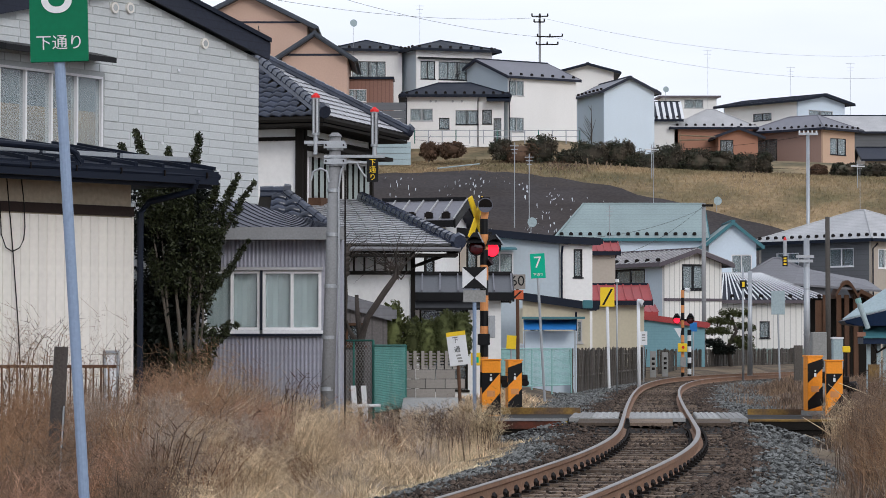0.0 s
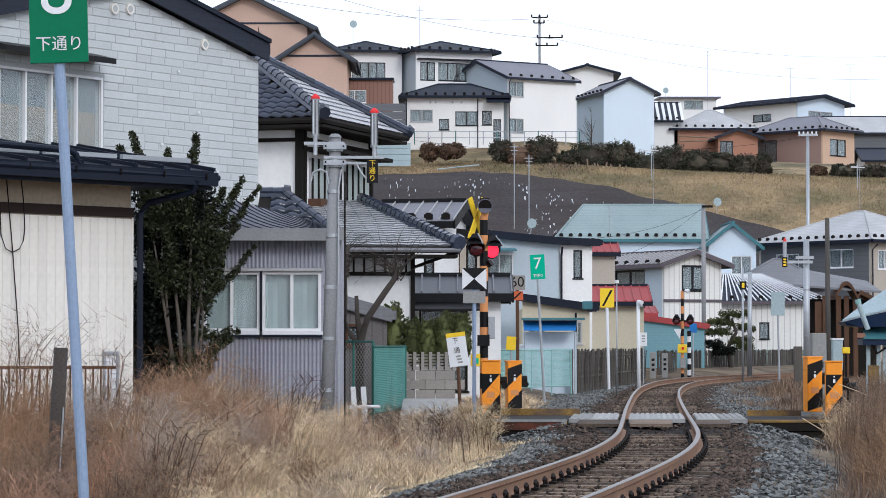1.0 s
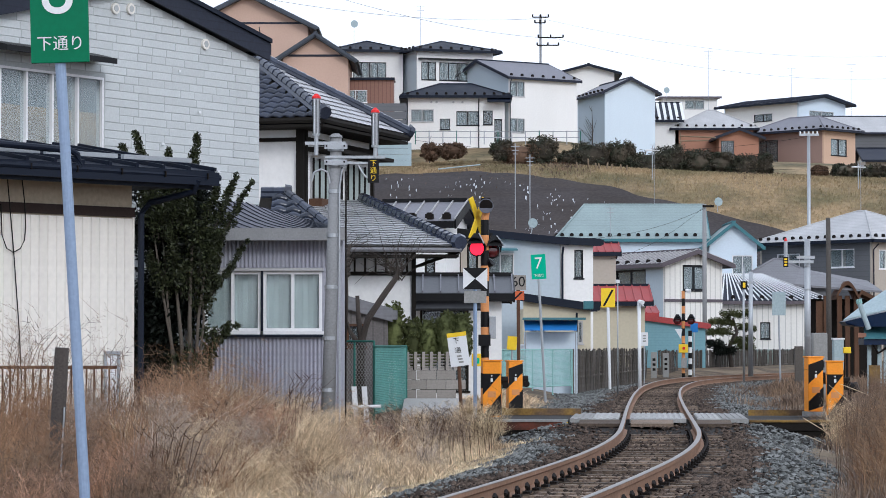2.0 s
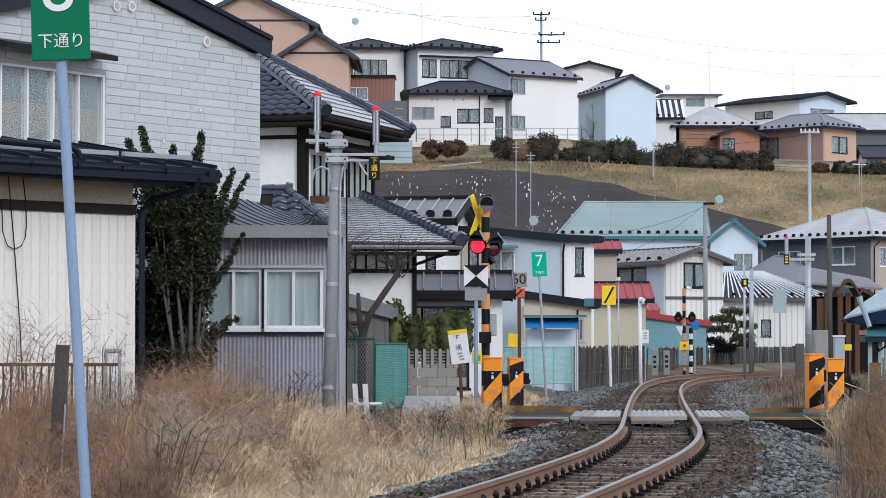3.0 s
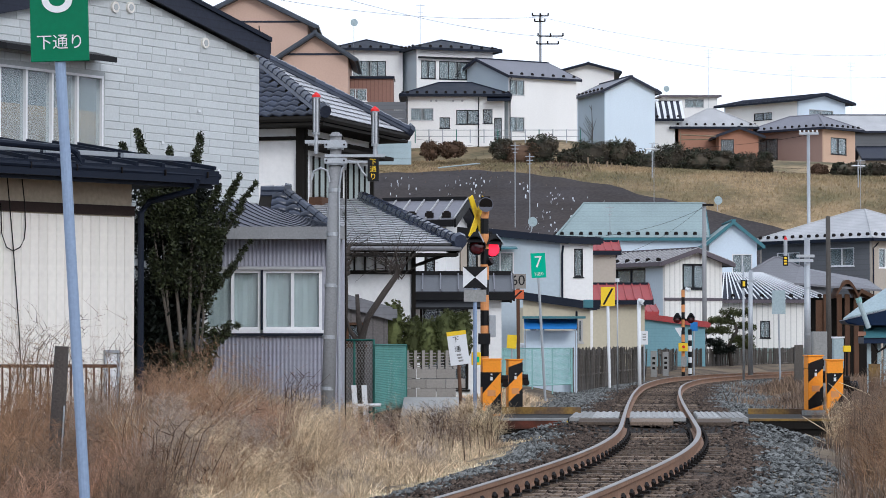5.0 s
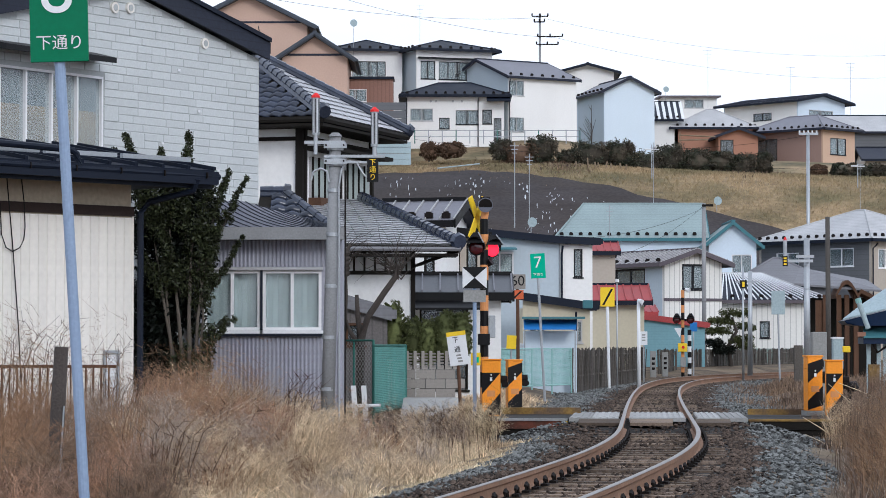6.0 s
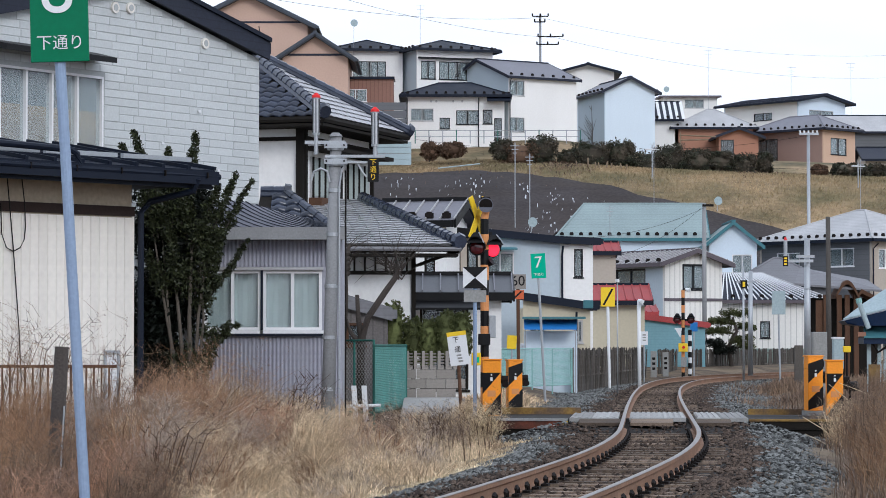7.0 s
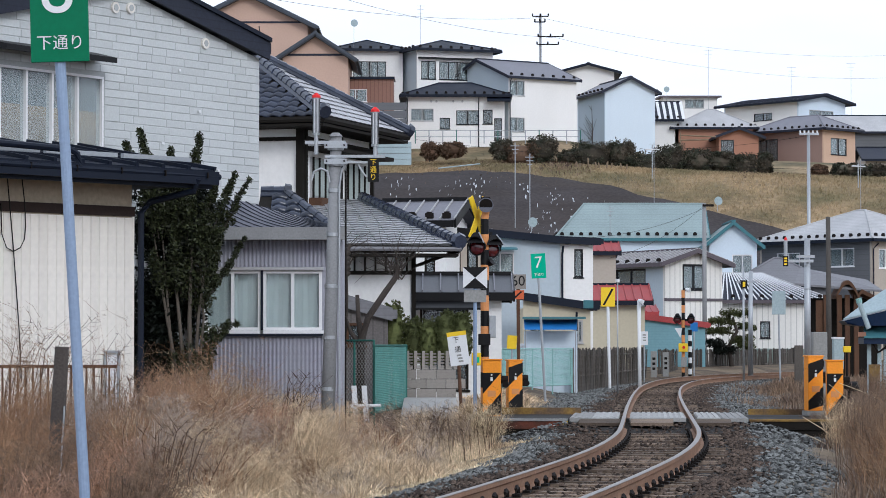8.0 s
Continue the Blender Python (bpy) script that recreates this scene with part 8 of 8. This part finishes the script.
TUFTS = []
rnd = random.Random(12)
for x, y, h, m in ((-3.577, 23.26, 1.05, "blade_red"), (-3.218, 22.22, 0.95, "blade_red"), (-2.852, 23.81, 0.9, "blade_red"), (-2.697, 27.03, 1.1, "blade_red"), (-2.832, 32.26, 1.15, "blade_red"),
                   (-2.365, 21.74, 0.8, "blade"), (-2.976, 20.00, 0.85, "blade"), (-1.587, 31.25, 0.95, "blade"),
                   (-4.509, 30.30, 1.25, "blade_red"), (-4.227, 33.33, 1.2, "blade_red"), (-3.729, 35.71, 1.35, "blade_red"), (-3.227, 33.33, 1.1, "blade_red"),
                   (-3.309, 28.57, 1.0, "blade"), (-3.653, 26.32, 1.05, "blade"), (-2.622, 37.04, 1.0, "blade_red"), (-1.993, 35.71, 1.05, "blade"),
                   (-1.493, 33.33, 0.95, "blade"), (-1.152, 40.00, 0.8, "twig"), (-0.161, 42.37, 0.75, "twig"), (6.75, 48.0, 0.75, "blade_umber"), (6.4, 47.9, 0.5, "blade_umber"), (7.3, 47.0, 1.1, "blade_umber"), (-3.3, 33.0, 1.45, "blade_rust"), (-3.12, 32.6, 1.3, "blade_rust"), (-3.55, 23.0, 0.95, "blade_rust"), (-2.35, 31.5, 0.9, "blade_grey"), (-2.2, 30.6, 0.8, "blade_grey"),
                   (0.143, 44.64, 0.8, "blade"), (0.571, 44.64, 0.75, "blade_pale"), (-2.582, 29.41, 0.9, "blade"), (-1.856, 27.78, 0.7, "blade"),
                   (-5.093, 33.33, 1.95, "twig"), (-4.269, 34.48, 1.9, "twig"), (-4.791, 33.78, 2.0, "twig"), (-3.972, 35.21, 1.7, "twig"),
                   (-1.921, 35.71, 1.35, "twig"), (-2.547, 26.32, 1.0, "twig"), (-2.4, 31.25, 1.05, "twig"), (-2.093, 33.33, 1.0, "blade_red"),
                   (-3.906, 29.41, 1.25, "blade_red"), (-4.3, 27.78, 1.2, "blade_red"), (-3.297, 30.30, 1.1, "blade_red"), (5.04, 33.33, 1.35, "blade_red"),
                   (4.594, 29.41, 1.3, "blade_red"), (5.662, 38.46, 1.1, "blade_red"), (6.348, 44.64, 0.8, "blade"), (6.492, 42.37, 1.5, "blade_red"),
                   (-3.212, 31.25, 1.15, "blade_red"), (-1.516, 39.06, 0.9, "blade"), (-0.438, 44.64, 0.7, "blade")):
    if m == "blade" and x / y < -0.1:
        m = "blade_red"
    if m == "blade_red":
        m = "blade_umber" if x > 3 else ("blade_rust", "blade_umber", "blade_red", "blade_grey")[len(TUFTS) % 4]
    lab = {"blade_rust": "rust-brown feathery weed bending in wind", "blade_umber": "dark umber dead weed bending in wind", "blade_grey": "grey-brown dead weed bending in wind", "blade_red": "reddish dead weed tuft bending in wind", "blade": "straw-coloured weed tuft bending in wind", "twig": "dark bare twiggy weed in dead grass", "blade_pale": "pale straw tuft beside the crossing"}[m]
    TUFTS.append(weed_plume(lab, x, y, h, len(TUFTS) + 50, 230 if m != "twig" else 26, m, 0.42 if m == "blade_rust" else 0.3))


# ---- antennas, dishes, wires ----
def antenna(x, y, z0, z1, dish=0.0):
    ob = thing("tv_antenna" if not dish else "satellite_dish", "thin rooftop television antenna mast" if not dish else "pale satellite dish on a short mast", "antenna", pose(x, y, 0))
    z0 = 14.0 if y > 200 else z0
    part("mast", Shape().tube([(0, 0, z0), (0, 0, z1)], 0.015, 6), "galv", ob)
    if dish:
        part("dish", Shape().tube([(0, -0.05, z1), (0.02, -0.1, z1), (0.03, -0.14, z1)], [dish * 0.3, dish * 0.8, dish], 16), "net_grey", ob)
    else:
        w = y * 0.0016
        for k in range(3):
            part("element", Shape().box(-w * (1 - 0.25 * k), w * (1 - 0.25 * k), -0.02, 0.02, z1 - 0.11 - k * 0.8 * w, z1 - 0.09 - k * 0.8 * w), "galv", ob)
    return ob


for x, y, z0, z1, dish in ((-7.182, 227.27, 25.26, 27.12, 0.3), (-1.905, 238.10, 26.49, 29.92, 0), (24.79, 263.16, 22.73, 28.73, 0),
                           (34.33, 277.78, 24.76, 28.59, 0), (40.22, 277.78, 25.04, 28.98, 0), (20.84, 263.16, 23.52, 25.00, 0.28),
                           (2.532, 80.65, 4.418, 4.709, 0.14), (10.80, 111.11, 6.466, 6.866, 0.17), (6.727, 113.64, 5.494, 6.813, 0),
                           (2.098, 81.97, 4.602, 7.094, 0), (2.525, 81.97, 4.602, 6.766, 0), (12.47, 166.67, 8.15, 13.15, 0),
                           (24.67, 166.67, 8.15, 12.15, 0)):
    antenna(x, y, z0, z1, dish)


def wire(a, b, sag, r=0.015):
    a, b = Vector(a), Vector(b)
    pts = [a.lerp(b, i / 12) - Vector((0, 0, sag * 4 * (i / 12) * (1 - i / 12))) for i in range(13)]
    ob = thing("overhead_wire", "thin dark overhead wire between poles", "cable")
    part("strand", Shape().tube(pts, r, 4), "cable", ob)


wire((-11.69, 192.31, 24.79), (8.65, 250.00, 30.21), 0.6, 0.012)
wire((-8.615, 192.31, 25.37), (10.05, 250.00, 28.41), 0.6, 0.012)
wire((8.65, 250.00, 30.21), (49.75, 312.50, 33.26), 1.2, 0.009)
wire((10.05, 250.00, 28.41), (49.75, 312.50, 30.76), 1.2, 0.009)
wire((-1.885, 192.31, 15.18), (30.62, 192.31, 13.06), 0.5, 0.01)
wire((9.851, 106.38, 6.456), (5.92, 100.00, 4.283), 0.3, 0.006)
wire((9.851, 106.38, 6.371), (3.927, 90.91, 4.642), 0.3, 0.006)
wire((21.53, 166.67, 13.55), (12.53, 166.67, 12.75), 0.2, 0.01)

# low walls and fences of the hilltop gardens
ob = thing("retaining_wall", "pale panelled retaining wall beside the tiled house", "wall", pose(-4.462, 192.31, 13.44), kind="structure")
for i in range(4):
    part("panel", Shape().box(0, 2.308, 0, 0.2, i * 0.4, i * 0.4 + 0.38), "net_grey", ob)
ob = thing("garden_fence", "light wire garden fence on the hilltop", "fence", pose(-2.008, 204.92, 15.80))
for i in range(13):
    part("post", Shape().tube([(i * 1.0, 0, 0), (i * 1.0, 0, 1.0)], 0.04, 5), "galv" if i % 3 else "net_green", ob)
for zz in (0.5, 0.95):
    part("rail", Shape().tube([(0, 0, zz), (12, 0, zz)], 0.025, 4), "galv", ob)
ob = thing("drain_pipe", "pale pipe lying along the slope", "pipe", pose(0, 0, 0))
part("pipe", Shape().tube([(-0.357, 198.41, 13.59), (2.619, 198.41, 13.91)], 0.045, 8), "net_grey", ob)
ob = thing("laundry_pole", "pale bamboo laundry pole beside a house", "pole", pose(0, 0, 0))
part("bar", Shape().tube([(18.22, 217.39, 17.34), (21.04, 217.39, 17.21)], 0.06, 6), "bark_pale", ob)
part("bar", Shape().tube([(18.22, 217.39, 16.95), (20.48, 217.39, 16.99)], 0.06, 6), "bark_pale", ob)
part("upright", Shape().tube([(18.30, 217.39, 15.91), (18.30, 217.39, 17.56)], 0.05, 6), "bark_pale", ob)
for x, y, z in ((14.55, 196.08, 14.78), (28.86, 196.08, 13.61)):
    ob = thing("laundry_stand", "pale cross-shaped garden stand", "stand", pose(x, y, z))
    part("upright", Shape().tube([(0, 0, -3.2), (0, 0, 0.3)], 0.04, 6), "galv", ob)
    part("bar", Shape().tube([(-0.45, 0, 0), (0.5, 0, -0.03)], 0.05, 6), "white_paint", ob)


# ---- what moves ----
def motions():
    """Wind in the bush and the weeds, and the flashing of the warning lamps."""
    # the lit discs slide forward when the lamp is on
    def flash(disc, spans):
        rows = [(0.0, pose(0, -0.07 if any(a <= 0 < b for a, b in spans) else 0.05, 0))]
        for a, b in spans:
            for t, y in ((a - 0.034, 0.05), (a, -0.07), (b - 0.034, -0.07), (b, 0.05)):
                if t > rows[-1][0] + 0.01:
                    rows.append((t, pose(0, y, 0)))
        rows.append((8.0, pose(0, rows[-1][1].translation.y, 0)))
        walk(disc, rows)

    flash(LAMP_L, [(0.267, 0.85), (1.467, 2.05), (2.667, 3.25), (3.867, 4.45), (5.067, 5.65), (6.267, 6.85)])
    flash(LAMP_R, [(-0.3, 0.267), (0.85, 1.467), (2.05, 2.667), (3.25, 3.867), (4.45, 5.067), (5.65, 6.267), (6.85, 7.15)])
    flash(LAMP_FAR, [(-0.3, 0.12)])
    # sideways swing of the boughs, in metres at the tip
    times = [0.0, 0.2, 0.4, 0.6, 0.8, 1.0, 1.2, 1.4, 1.8, 2.3, 2.7, 3.0, 3.2, 3.4, 3.6, 4.0, 4.5, 5.0, 5.5, 6.0, 6.5, 7.0, 7.5, 8.0]
    upper = [0.02, 0.0, 0.02, 0.04, 0.0, -0.01, 0.03, 0.09, 0.03, -0.02, 0.05, 0.07, 0.08, 0.08, 0.06, 0.07, 0.11, 0.03, -0.05, -0.12, -0.1, -0.01, -0.04, 0.05]
    outer = [0.0, -0.01, -0.02, -0.03, 0.03, 0.1, 0.12, 0.05, -0.05, 0.04, -0.02, -0.1, 0.0, 0.07, 0.06, 0.1, 0.14, 0.02, -0.08, -0.12, -0.07, -0.01, -0.16, -0.05]
    for k, (bough, root, length, side) in enumerate(SWAY):
        series = outer if side else upper
        rows = []
        for t, v in zip(times, series):
            a = math.degrees(math.atan2(v * min(1.0, 0.55 + 0.35 * length), length))
            rows.append((t, Matrix.Translation(root) @ pose(0, 0, 0, 1.2 * math.sin(2.3 * t + k), a + 0.8 * math.sin(5 * t + k * 1.7), 0)))
        walk(bough, rows)
    for k, tuft in enumerate(TUFTS):
        base = tuft.matrix_basis.copy()
        rows = [(0.25 * i, base @ pose(0, 0, 0, 1.0 * math.sin(1.9 * i + k), 3.0 + 3.5 * math.sin(0.9 * i + k * 1.3) * math.sin(0.37 * i + k), 0)) for i in range(33)]
        walk(tuft, rows)


motions()
